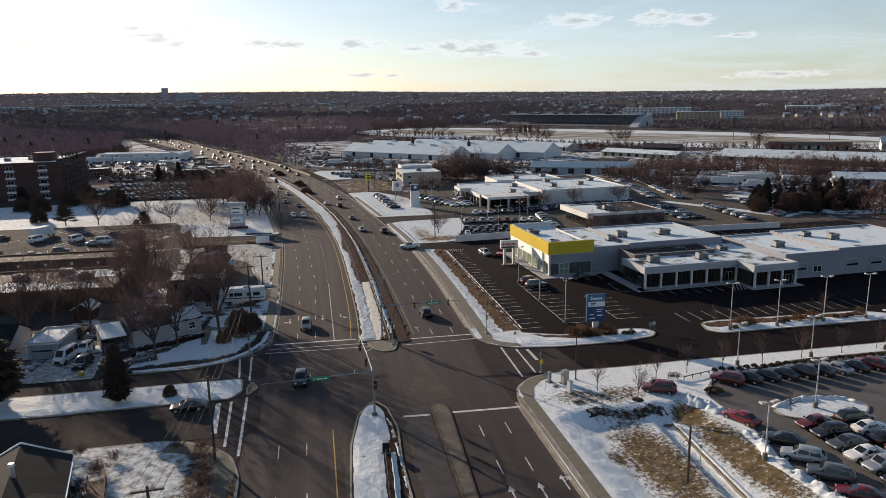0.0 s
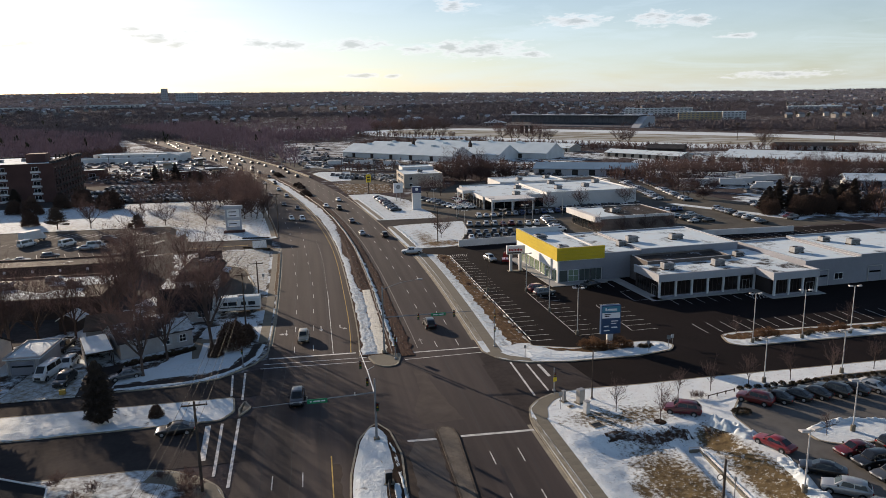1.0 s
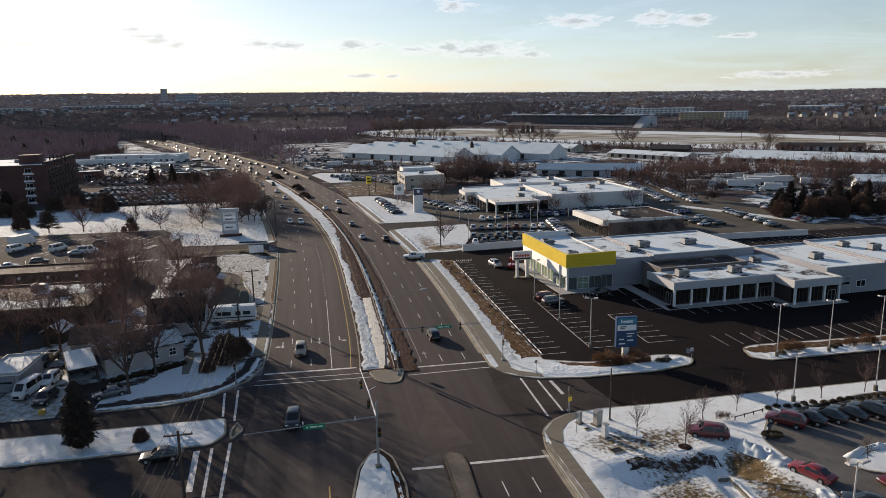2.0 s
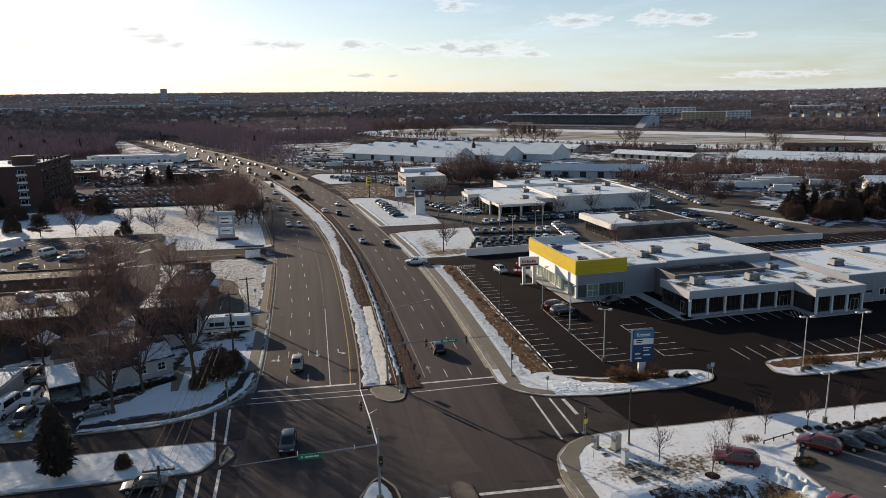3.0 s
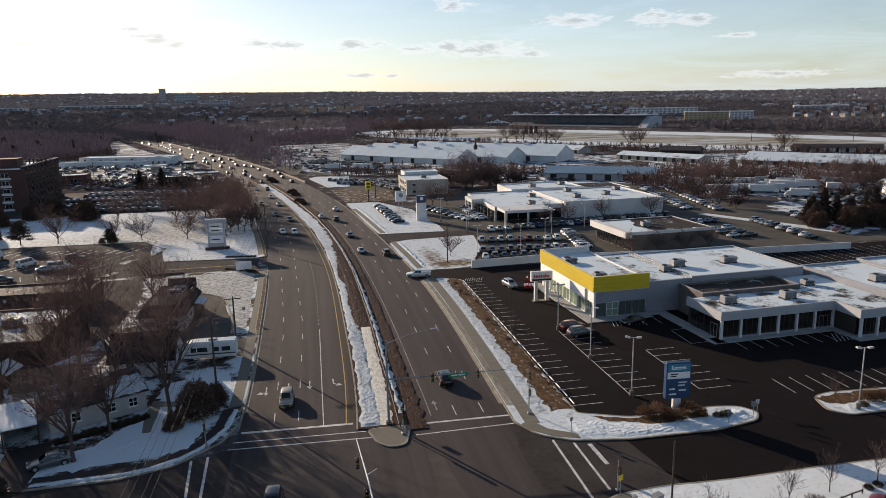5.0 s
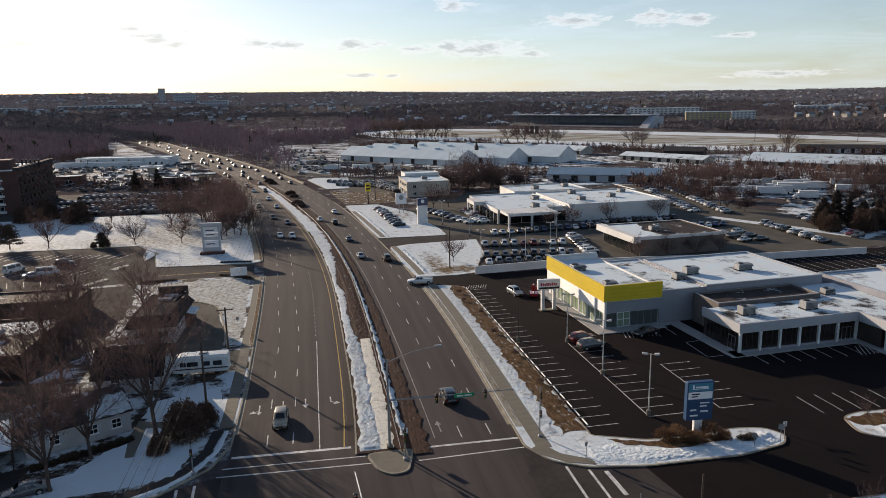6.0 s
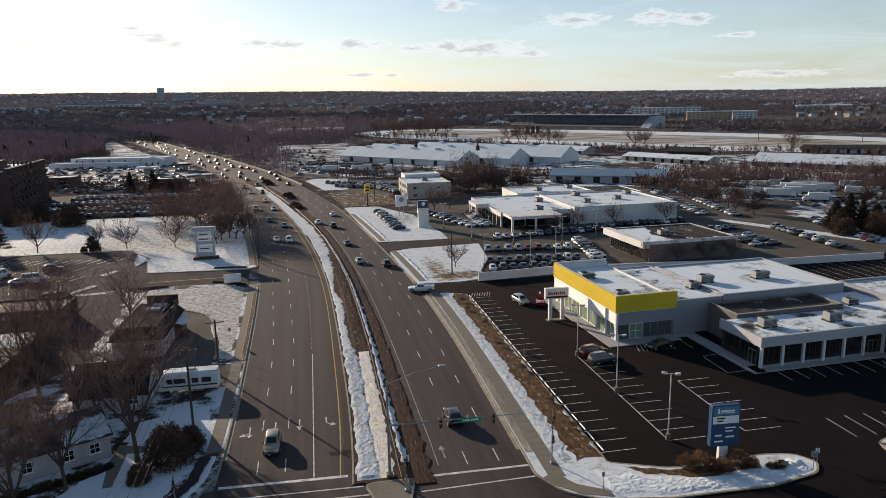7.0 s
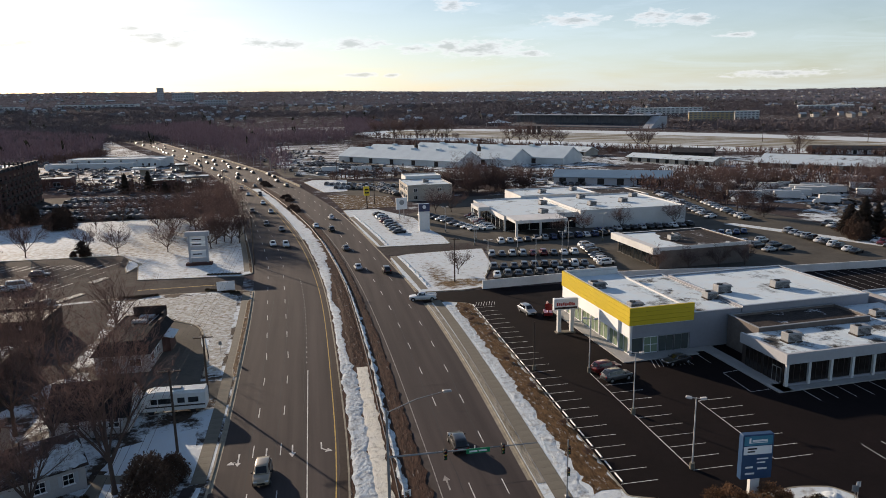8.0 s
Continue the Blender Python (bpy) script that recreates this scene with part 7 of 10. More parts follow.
part("roof", Shape().loft([ringed(0.25, 2.9), ringed(0.0, 3.0), ringed(1.3, 4.9), ringed(1.45, 4.9), ringed(1.5, 4.75)]), SHINGLE_BLACK, diner, "dark mansard roof")
part("parapet", Shape().box(2.6, 15.6, 4.6, 8.0, 16.0, 6.3).box(7.7, 13.2, 4.6, 8.05, 15.6, 5.7).box(7.7, 10.6, 4.6, 8.05, 13.2, 5.2), WALL_DARK, diner, "dark stepped parapet")
for x, y in ((3.4, 11.0), (4.0, 13.4)):
    part("roof_hatch", Shape().block(x, y, 4.75, x + 2.4, y + 1.3, 5.15, 0.05), CLAPBOARD, diner, "pale skylight on the roof")
part("roof_pipe", Shape().tube((6.4, 9.6, 4.95), (6.9, 14.6, 4.95), 0.09, 0.09, 6), GALVANISED, diner)
part("annex", Shape().box(8.3, 9.4, 0, 9.6, 13.2, 2.5), BRICK_RED, diner, "small red service annex")
part("annex_roof", Shape().add([(8.25, 9.1, 3.0), (8.25, 13.5, 3.0), (10.2, 13.5, 2.5), (10.2, 9.1, 2.5), (8.25, 9.1, 2.85), (8.25, 13.5, 2.85), (10.2, 13.5, 2.35), (10.2, 9.1, 2.35)], [(3, 2, 1, 0), (4, 5, 6, 7), (0, 4, 7, 3), (3, 7, 6, 2), (2, 6, 5, 1)]), SNOW, diner, "snowy canopy of the service window")
for u in (2.4, 6.4):
    window(diner, pose(u, 0.49, 1.0), 1.8, 1.3, 2, 1)
for u in (3.0, 6.4, 14.4):
    window(diner, pose(8.31, u, 1.0, 0, 0, 90), 1.8, 1.3, 2, 1)
garage = house("garage", "white garage with a flat snow-covered roof", -46.2, 117.7, -3, 4.7, 8.0, 2.7, 2.72, CLAPBOARD, SNOW, "y", ())
part("coping", Shape().box(-0.3, -0.3, 2.5, 5.0, -0.12, 2.95).box(-0.3, 8.12, 2.5, 5.0, 8.3, 2.95).box(-0.3, -0.12, 2.5, -0.12, 8.12, 2.95).box(4.82, -0.12, 2.5, 5.0, 8.12, 2.95), CLAPBOARD, garage, "pale edge of the flat roof")
roll_door(garage, pose(2.25, -0.03, 0), 3.4, 2.2)
for u in (2.2, 5.2):
    window(garage, pose(4.51, u, 1.1, 0, 0, 90), 0.9, 1.0, 1, 1)
port = thing("carport", "open carport with a snowy flat roof on dark posts", "carport", pose(-34.5, 116.5, 0.13, 0, 0, 21))
part("roof", Shape().block(-0.2, -0.3, 2.75, 3.9, 9.1, 2.92, 0.03), WALL_DARK, port)
part("roof_snow", Shape().block(-0.05, -0.15, 2.92, 3.75, 8.95, 3.02, 0.05), SNOW, port, "layer of snow on the flat roof")
part("side_wall", Shape().box(-0.05, 2.6, 0, 0.05, 9.0, 2.75), CLAPBOARD, port, "pale boarded side wall")
part("back_wall", Shape().box(0.05, 8.9, 0, 3.8, 9.0, 2.75), WALL_DARK, port)
for x in (0.0, 3.7):
    for y in (0.0, 3.0, 6.0):
        part("post", Shape().box(x - 0.07, y - 0.07, 0, x + 0.07, y + 0.07, 2.75), WALL_DARK, port)
house("garden_shed", "little shed with a white roof behind the garage", -45.6, 139.0, -12, 3.4, 3.4, 2.4, 3.4, WALL_DARK, SNOW, "y", ())
house("house", "low brown hip-roofed bungalow behind bare trees", -38.4, 130.0, 6, 7.0, 7.0, 2.7, 4.4, WALL_TAN, SHINGLE_BROWN, "x", ())
corner_house = house("house", "dark-roofed house on the street corner", -32.9, 61.2, 12, 8.6, 13.0, 3.1, 5.2, WALL_TAN, SHINGLE_BLACK, "y", (("e", 9.0, 1.0, 1.2, 1.3),))
house("house", "dark-roofed house among evergreens", -62.0, 118.4, -2, 13.0, 8.6, 2.9, 5.0, CLAPBOARD, SHINGLE_BLACK, "x", (("s", 3.0, 1.0, 1.2, 1.2), ("s", 8.0, 1.0, 1.2, 1.2)))

# snow lying on the white house: a patch on the near slope, a lit rim along the ridge
slope = lambda y: 3.0 + 1.9 * (y / 4.3) + 0.03
thaw = wavy([(6.6, -0.1), (11.6, -0.15), (11.65, 2.8), (9.6, 3.2), (8.6, 2.0), (7.2, 1.3)], 0.3, 0.5, 7)
part("roof_snow", Shape().add([(x, y, slope(y)) for x, y in thaw], [tuple(range(len(thaw)))]), SNOW_DULL, white_house, "patch of snow on the near slope")
part("roof_snow", Shape().add([(x, y, slope(8.6 - y)) for x, y in ((0.2, 4.5), (11.6, 4.5), (11.6, 8.2), (0.2, 8.2))], [(0, 1, 2, 3)]), SNOW, white_house, "snow on the far slope")
part("verge_board", Shape().add([(-0.4, 13.36, 2.86), (4.3, 13.36, 5.2), (9.0, 13.36, 2.86), (-0.4, 13.36, 3.06), (4.3, 13.36, 5.4), (9.0, 13.36, 3.06), (-0.4, 13.44, 2.86), (4.3, 13.44, 5.2), (9.0, 13.44, 2.86), (-0.4, 13.44, 3.06), (4.3, 13.44, 5.4), (9.0, 13.44, 3.06)],
     [(0, 1, 4, 3), (1, 2, 5, 4), (7, 6, 9, 10), (8, 7, 10, 11), (3, 4, 10, 9), (4, 5, 11, 10), (6, 7, 1, 0), (7, 8, 2, 1)]), SIGN_WHITE, corner_house, "white verge board")
part("gutter", Shape().box(8.96, -0.3, 2.72, 9.1, 13.4, 2.86), SIGN_WHITE, corner_house, "white eaves gutter")
part("chimney", Shape().tube((4.6, 6.2, 4.4), (4.6, 6.2, 6.2), 0.22, 0.22, 10).tube((4.6, 6.2, 6.2), (4.6, 6.2, 6.5), 0.34, 0.26, 10), ALUMINIUM, corner_house, "metal flue pipe with cap")
part("roof_snow", Shape().add([(5.4, 1.0, 4.86), (8.9, 0.6, 3.2), (8.9, 4.2, 3.2), (6.6, 3.6, 4.28)], [(0, 1, 2, 3)]), SHINGLE_SNOW, corner_house, "thin snow left on the shingles")
deck = thing("deck", "brown wooden garden deck with a board fence", "deck", pose(-23.9, 68.2, 0.13, 0, 0, 12))
plank = Shape().block(0, 0, 0.55, 1.9, 0.24, 0.62, 0.01).mesh("plank", SHINGLE_BROWN)
for i in range(22):
    part("plank", plank, None, deck, at=pose(0, i * 0.27, 0))
for x in (0.05, 1.8):
    for i in range(4):
        part("post", Shape().box(x, 0.1 + i * 1.85, 0, x + 0.1, 0.2 + i * 1.85, 1.5), SHINGLE_BROWN, deck)
part("rail", Shape().box(1.78, 0.1, 1.4, 1.92, 5.8, 1.5), SHINGLE_BROWN, deck)


# ---- vehicles ----
PAINTS = {
    "black": paint("black_car_paint", (0.010, 0.010, 0.011)), "white": paint("white_car_paint", (0.66, 0.66, 0.65)),
    "silver": paint("silver_car_paint", (0.36, 0.37, 0.38), 0.32, 0.5), "grey": paint("dark_grey_car_paint", (0.09, 0.092, 0.098), 0.3, 0.4),
    "red": paint("dark_red_car_paint", (0.11, 0.008, 0.010)), "blue": paint("dark_blue_car_paint", (0.018, 0.035, 0.10)),
    "tan": paint("beige_car_paint", (0.30, 0.25, 0.18), 0.32, 0.3), "brightred": paint("bright_red_car_paint", (0.20, 0.012, 0.014)),
}
CAR_KINDS = {
    # length, width, hood height, belt, roof, windscreen foot, roof front, roof rear, rear glass foot, clearance
    "sedan": (4.75, 1.84, 0.86, 0.94, 1.45, 1.30, 2.05, 3.35, 4.20, 0.22),
    "suv": (4.70, 1.90, 1.02, 1.10, 1.72, 1.22, 1.85, 4.05, 4.55, 0.28),
    "van": (5.40, 2.00, 1.20, 1.25, 2.25, 0.55, 1.35, 5.15, 5.34, 0.28),
    "pickup": (5.70, 1.98, 1.08, 1.15, 1.82, 1.45, 2.05, 3.40, 3.70, 0.34),
}


def lerp3(a, b, t):
    return tuple(a[i] + (b[i] - a[i]) * t for i in range(3))


def quad_pane(q, u0, u1, v0, v1, proud):
    """A slab on the quad q (bottom left, bottom right, top right, top left), standing proud of it."""
    def at(u, v):
        return Vector(lerp3(lerp3(q[0], q[1], u), lerp3(q[3], q[2], u), v))
    a, b, c, d = at(u0, v0), at(u1, v0), at(u1, v1), at(u0, v1)
    n = (b - a).cross(d - a).normalized() * proud
    return Shape().add([a + n, b + n, c + n, d + n, a - n, b - n, c - n, d - n], [(0, 1, 2, 3), (4, 5, 1, 0), (5, 6, 2, 1), (6, 7, 3, 2), (7, 4, 0, 3)])


def car_parts(kind):
    """The meshes of a car, nose towards +x, its middle over the origin."""
    L, W, hood, belt, roof, wf, rf, rr, rg, clear = CAR_KINDS[kind]
    h = W / 2
    X = lambda d: L / 2 - d
    body = Shape()
    deck = belt + 0.02
    stations = [(0.0, h * 0.62, clear + 0.22, hood - 0.34), (0.07, h * 0.78, clear + 0.08, hood - 0.22), (0.22, h * 0.90, clear + 0.02, hood - 0.12), (0.6, h * 0.97, clear, hood - 0.05), (wf * 0.8, h, clear, hood), (wf + 0.2, h, clear, belt - 0.03),
                (L * 0.5, h, clear, belt), (rr, h, clear, belt + 0.03), (rg, h * 0.985, clear, deck), (L - 0.35, h * 0.95, clear + 0.03, deck - 0.02), (L - 0.1, h * 0.86, clear + 0.10, deck - 0.10), (L, h * 0.74, clear + 0.24, deck - 0.26)]
    rings = []
    for d, w, zb, zt in stations:
        x = X(d)
        mid = zb + (zt - zb) * 0.5
        side = [(w * 0.88, zb), (w * 0.97, zb + 0.10), (w, mid), (w * 0.97, zt - 0.12), (w * 0.91, zt - 0.03), (w * 0.70, zt)]
        rings.append([(x, -a, b) for a, b in side] + [(x, a, b) for a, b in side[::-1]])
    body.loft(rings)
    # cabin, its roof line bowed
    wb, wt = h * 0.89, h * 0.70
    mid = (rf + rr) / 2
    line_ = [(wf, belt + 0.02, 0.90), (rf, roof - 0.05, 1.0), ((rf + mid) / 2, roof - 0.01, 1.0), (mid, roof, 1.0), ((rr + mid) / 2, roof - 0.015, 1.0), (rr, roof - 0.07, 0.98), (rg, deck + 0.01, 0.86)]
    cab = []
    for k, (d, z, f) in enumerate(line_):
        x = X(d)
        top = wt if 0 < k < len(line_) - 1 else wb * 0.93
        side = [(wb * f, belt - 0.06), (top * f + 0.02, max(z - 0.07, belt - 0.03)), (top * f * 0.86, z)]
        cab.append([(x, -a, b) for a, b in side] + [(x, a, b) for a, b in side[::-1]])
    body.loft(cab)
    if kind == "pickup":
        z = belt + 0.0
        body.box(X(L - 0.12), -h * 0.93, z, X(rg + 0.1), -h * 0.82, z + 0.2).box(X(L - 0.12), h * 0.82, z, X(rg + 0.1), h * 0.93, z + 0.2).box(X(L - 0.04), -h * 0.82, z - 0.1, X(L - 0.14), h * 0.82, z + 0.2)
    painted_faces = len(body.f)
    r = 0.34 if kind in ("sedan", "suv") else 0.37
    # black discs behind the wheels stand in for shade in the arches
    for dx in (0.85, L - 0.95):
        for sy in (-1, 1):
            body.tube((X(dx), sy * (h - 0.12), r + 0.02), (X(dx), sy * (h + 0.004), r + 0.02), r * 1.17, r * 1.17, 14)
    body.box(X(0.02), -h * 0.45, clear + 0.2, X(-0.012), h * 0.45, hood - 0.34)
    body.box(X(L - 0.9), -h * 0.8, clear - 0.03, X(0.9), h * 0.8, clear + 0.02)
    me = body.mesh("body", None, True)
    me.polygons.foreach_set("material_index", [0] * painted_faces + [1] * (len(me.polygons) - painted_faces))
    me.set_sharp_from_angle(angle=radians(38))
    out = {"body": me}
    P = lambda k, n: cab[k][n]
    a_foot = X(wf + (rf - wf) * 0.62)
    c_foot = X(rr + (rg - rr) * 0.45)
    right = ((c_foot, -wb, belt - 0.03), (a_foot, -wb, belt - 0.03), P(1, 1), P(5, 1))
    left = ((a_foot, wb, belt - 0.03), (c_foot, wb, belt - 0.03), P(5, 4), P(1, 4))
    front = (P(0, 2), P(0, 3), P(1, 3), P(1, 2))
    back = (P(6, 3), P(6, 2), P(5, 2), P(5, 3))
    out["windscreen"] = quad_pane(front, 0.03, 0.97, 0.06, 0.96, 0.014).mesh("windscreen", CAR_GLASS)
    out["rear_window"] = quad_pane(back, 0.05, 0.95, 0.10, 0.92, 0.014).mesh("rear_window", CAR_GLASS)
    cut = 0.5 if kind != "van" else 0.62
    for nm, q in (("side_window", right), ("side_window.", left)):
        s = quad_pane(q, 0.05, cut - 0.015, 0.12, 0.96, 0.016)
        s2 = quad_pane(q, cut + 0.015, 0.95, 0.12, 0.96, 0.016)
        s.add(s2.v, s2.f)
        out[nm] = s.mesh("side_window", CAR_GLASS)
    rest = quad_pane(back, 0.08, 0.92, 0.14, 0.92, 0.012)
    for q in (right, left):
        s2 = quad_pane(q, 0.05, 0.95, 0.12, 0.96, 0.016)
        rest.add(s2.v, s2.f)
    out["cabin_glass"] = rest.mesh("cabin_glass", CAR_GLASS)
    lamp = Shape().block(-0.06, -0.2, -0.07, 0.09, 0.2, 0.07, 0.02)
    out["headlight"] = lamp.mesh("headlight", HEADLIGHT)
    out["tail_light"] = Shape().block(-0.06, -0.16, -0.1, 0.05, 0.16, 0.1, 0.02).mesh("tail_light", TAILLIGHT)
    out["tyre"] = Shape().tube((0, -0.11, 0), (0, 0.11, 0), r, r, 14).mesh("tyre", RUBBER)
    out["rim"] = Shape().tube((0, -0.118, 0), (0, 0.118, 0), r * 0.62, r * 0.62, 10).mesh("rim", GALVANISED)
    out["radius"] = r
    out["axle"] = Shape().tube((0, -h, 0), (0, h, 0), r, r, 10).mesh("axle", RUBBER)
    out["mirror"] = Shape().block(-0.08, -0.1, -0.07, 0.08, 0.1, 0.07, 0.03).mesh("mirror", BLACK)
    return out


car_meshes = {k: car_parts(k) for k in CAR_KINDS}
painted = {}
car_proto = {}
CAR_WORDS = {"sedan": "saloon car", "suv": "sport utility car", "van": "van", "pickup": "pickup truck"}
COLOUR_WORDS = {"tan": "beige", "brightred": "bright red", "grey": "dark grey", "red": "dark red", "blue": "dark blue"}


far_cars = []


def car(x, y, heading, kind="sedan", colour="black", fine=True, where="parked on asphalt", group="parked cars", z=0.02):
    """heading: degrees from +x, counter-clockwise, to which the nose points."""
    if not fine and (y > 425 or group in ("cars behind the meadow", "cars in the corner lot")):
        far_cars.append((x, y, heading, kind, colour))
        return None
    key = (kind, colour, fine, where, group, y > 300)
    at = pose(x, y, z, 0, 0, heading)
    if key in car_proto:
        return copy_thing(car_proto[key], at)
    L, W, hood, belt, roof, wf, rf, rr, rg, clear = CAR_KINDS[kind]
    M = car_meshes[kind]
    if (kind, colour) not in painted:
        painted[kind, colour] = M["body"].copy()
        painted[kind, colour].materials.append(PAINTS[colour])
        painted[kind, colour].materials.append(BLACK)
    e = thing("van" if kind == "van" else "pickup_truck" if kind == "pickup" else "car", "%s %s %s" % (COLOUR_WORDS.get(colour, colour), CAR_WORDS[kind], where), "van" if kind == "van" else "pickup" if kind == "pickup" else "car", at, group)
    part("body", painted[kind, colour], None, e)
    part("windscreen", M["windscreen"], None, e)
    if fine:
        part("rear_window", M["rear_window"], None, e)
        part("side_window", M["side_window"], None, e)
        part("side_window", M["side_window."], None, e)
    else:
        part("cabin_glass", M["cabin_glass"], None, e, "dark side and rear glass")
    r = M["radius"]
    for dx in (0.85, L - 0.95):
        if not fine and y > 300:
            part("axle", M["axle"], None, e, "pair of dark wheels", pose(L / 2 - dx, 0, r - 0.01))
            continue
        for sy in (-1, 1):
            w = part("wheel", M["tyre"], None, e, at=pose(L / 2 - dx, sy * (W / 2 - 0.085), r - 0.01))
            if fine:
                part("rim", M["rim"], None, w)
    if fine:
        for sy in (-1, 1):
            part("headlight", M["headlight"], None, e, "clear headlight", pose(L / 2 - 0.14, sy * W * 0.32, hood - 0.24))
            part("tail_light", M["tail_light"], None, e, "red tail light", pose(-L / 2 + 0.07, sy * W * 0.34, belt - 0.22))
            part("mirror", M["mirror"], None, e, at=pose(L / 2 - wf - 0.3, sy * (W / 2 + 0.06), belt + 0.08))
    car_proto[key] = e
    return e


# on the highway: southbound face the camera, northbound drive away
for x, y, k, c in ((-2.0, 124.0, "suv", "tan"), (-2.8, 98.2, "suv", "black"), (-6.3, 255.5, "sedan", "white"), (-2.6, 253.0, "suv", "white"), (-4.6, 279.6, "sedan", "grey"), (-10.0, 292.4, "sedan", "black"),
                   (-9.7, 319.8, "sedan", "silver"), (-16.7, 322.1, "suv", "black"), (-14.0, 345, "sedan", "white"), (-16.9, 374.4, "suv", "grey"), (-22.3, 376.4, "sedan", "white"), (-21.3, 408, "sedan", "black"),
                   (-27.0, 398, "suv", "silver"), (-28.4, 435.7, "sedan", "white"), (-33.5, 452, "suv", "white"), (-35.1, 474, "sedan", "black"), (-45.0, 500, "sedan", "white"), (-44.0, 520, "suv", "grey"), (-56, 548, "sedan", "white"), (-64, 566, "suv", "black"), (-62.0, 590, "sedan", "silver")):
    t = math.degrees(math.atan2(-2.0, KERB_W(y - 1) - KERB_W(y + 1)))
    car(x, y, t, k, c, y < 300, "driving on the highway", "cars on the highway")
for x, y, k, c in ((20.4, 126.0, "suv", "black"), (15.6, 219.8, "sedan", "silver"), (22.0, 214.6, "suv", "black"), (14.0, 243.8, "sedan", "grey"), (11.2, 274.4, "suv", "black"), (6.4, 283, "sedan", "white"), (12.0, 299, "sedan", "white"),
                   (-6.0, 405, "suv", "grey"), (-11.4, 429, "sedan", "black"), (-17.6, 467, "sedan", "white"), (-14, 452, "sedan", "black"), (-38.0, 512, "suv", "silver"), (-33, 505, "sedan", "black"), (-48.5, 548, "sedan", "white"), (-54, 575, "sedan", "white"), (-72.4, 625, "suv", "grey"), (-97.7, 703, "sedan", "white"), (-108, 745, "sedan", "black")):
    t = math.degrees(math.atan2(2.0, EDGE_E(y + 1) - EDGE_E(y - 1)))
    car(x, y, t, k, c, y < 300, "driving on the highway", "cars on the highway")
far_mix = random.Random(8)
for i in range(34):
    y = 430 + i * 15.5
    south = i % 3 != 0
    lane = far_mix.choice((1.8, 5.2, 8.4))
    if south:
        x, t = KERB_W(y) + lane, math.degrees(math.atan2(-2.0, KERB_W(y - 1) - KERB_W(y + 1)))
    else:
        x, t = EDGE_E(y) + lane, math.degrees(math.atan2(2.0, EDGE_E(y + 1) - EDGE_E(y - 1)))
    car(x, y + 6, t, far_mix.choice(("sedan", "suv")), far_mix.choice(("white", "silver", "white", "grey", "black")), False, "driving on the highway", "cars on the highway")
car(26.6, 188.6, 172, "pickup", "white", True, "turning out of a driveway", "cars on the highway")
car(-17.6, 92.2, 182, "sedan", "black", True, "driving along the side street", "cars on the highway")

# the full car park in the south-east
mix = random.Random(21)
for i, c in enumerate(("red", "black", "black", "black", "black", "black", "silver", "black", "red", "blue", "white", "black", "grey", "black", "red", "black", "silver", "black")):
    car(57.0 + i * 2.95, 84.0 + i * 0.03, (131, 128, 124, 121, 118)[min(i, 4)] + (i % 3) * 2 - 2, "sedan" if i % 4 else "suv", c, True, "parked along the snowy verge", "cars along the verge")
for i, (c, k) in enumerate((("brightred", "sedan"), ("black", "sedan"), ("silver", "suv"), ("grey", "suv"), ("red", "sedan"), ("black", "suv"), ("white", "sedan"), ("black", "sedan"), ("grey", "suv"))):
    car((51.6, 52.9, 52.4, 52.6, 52.8)[min(i, 4)], 72.6 - i * 6.2 if i < 2 else 62.4 - (i - 2) * 4.0, 112 if i == 0 else 140, k, c, True, "parked beside a bank of snow", "cars beside the snow bank")
for row, xx in enumerate((59.4, 64.9)):
    for i, c in enumerate((("red", "black", "grey", "white", "silver", "black", "white", "black", "red", "silver"), ("black", "white", "black", "silver", "grey", "black", "red", "white", "black", "grey"))[row]):
        car(xx, 69.3 - i * 2.65, 2 if row else 183, "suv" if (i + row) % 3 == 1 else "sedan", c, True, "parked in a full car park row", "cars in the middle rows")
for row, xx in enumerate((76.5, 82.0)):
    for i in range(8):
        car(xx, 69.0 - i * 2.7, 2 if row else 183, mix.choice(("sedan", "suv")), mix.choice(("black", "black", "grey", "white", "silver", "red")), True, "parked in a full car park row", "cars in the middle rows")
car(46.0, 83.2, 150, "suv", "red", True, "parked on the snowy grass", "parked cars")

# dealership car park
car(47.0, 143.9, 14, "suv", "red", True, "parked before the dealership", "parked cars")
car(47.2, 140.6, 12, "suv", "grey", True, "parked before the dealership", "parked cars")
car(44.6, 174.6, -80, "suv", "silver", True, "standing beside the sign gate", "parked cars")
car(58.9, 144.4, 190, "sedan", "black", True, "parked at the showroom door", "parked cars")

# sales lot beyond the wall: rows of new cars
for row in range(2):
    for i in range(10):
        car(46.6 + i * 2.5 + row * 1.2, 203.6 + row * 7.4 - i * 0.2, 78, "suv" if mix.random() < 0.6 else "sedan", mix.choice(("black", "black", "white", "grey", "black", "grey")), False, "parked in a sales row", "cars in the sales lot")
for i in range(9):
    car(51.0 + i * 2.7, 225.0 - i * 0.4, 80, mix.choice(("sedan", "suv")), mix.choice(("silver", "grey", "white", "black", "red")), False, "parked in a sales row", "cars in the sales lot")
for i in range(14):
    car(58 + i * 2.7, 241.0 + i * 0.25, 84, mix.choice(("sedan", "suv", "suv")), mix.choice(("silver", "grey", "white", "black", "blue", "black")), False, "parked in a sales row", "cars in the sales lot")
for i in range(12):
    car(92 + i * 2.75, 249.5 + i * 0.1, 92, mix.choice(("sedan", "suv")), mix.choice(("black", "grey", "white", "black", "blue", "silver")), False, "parked along a white wall", "cars in the sales lot")
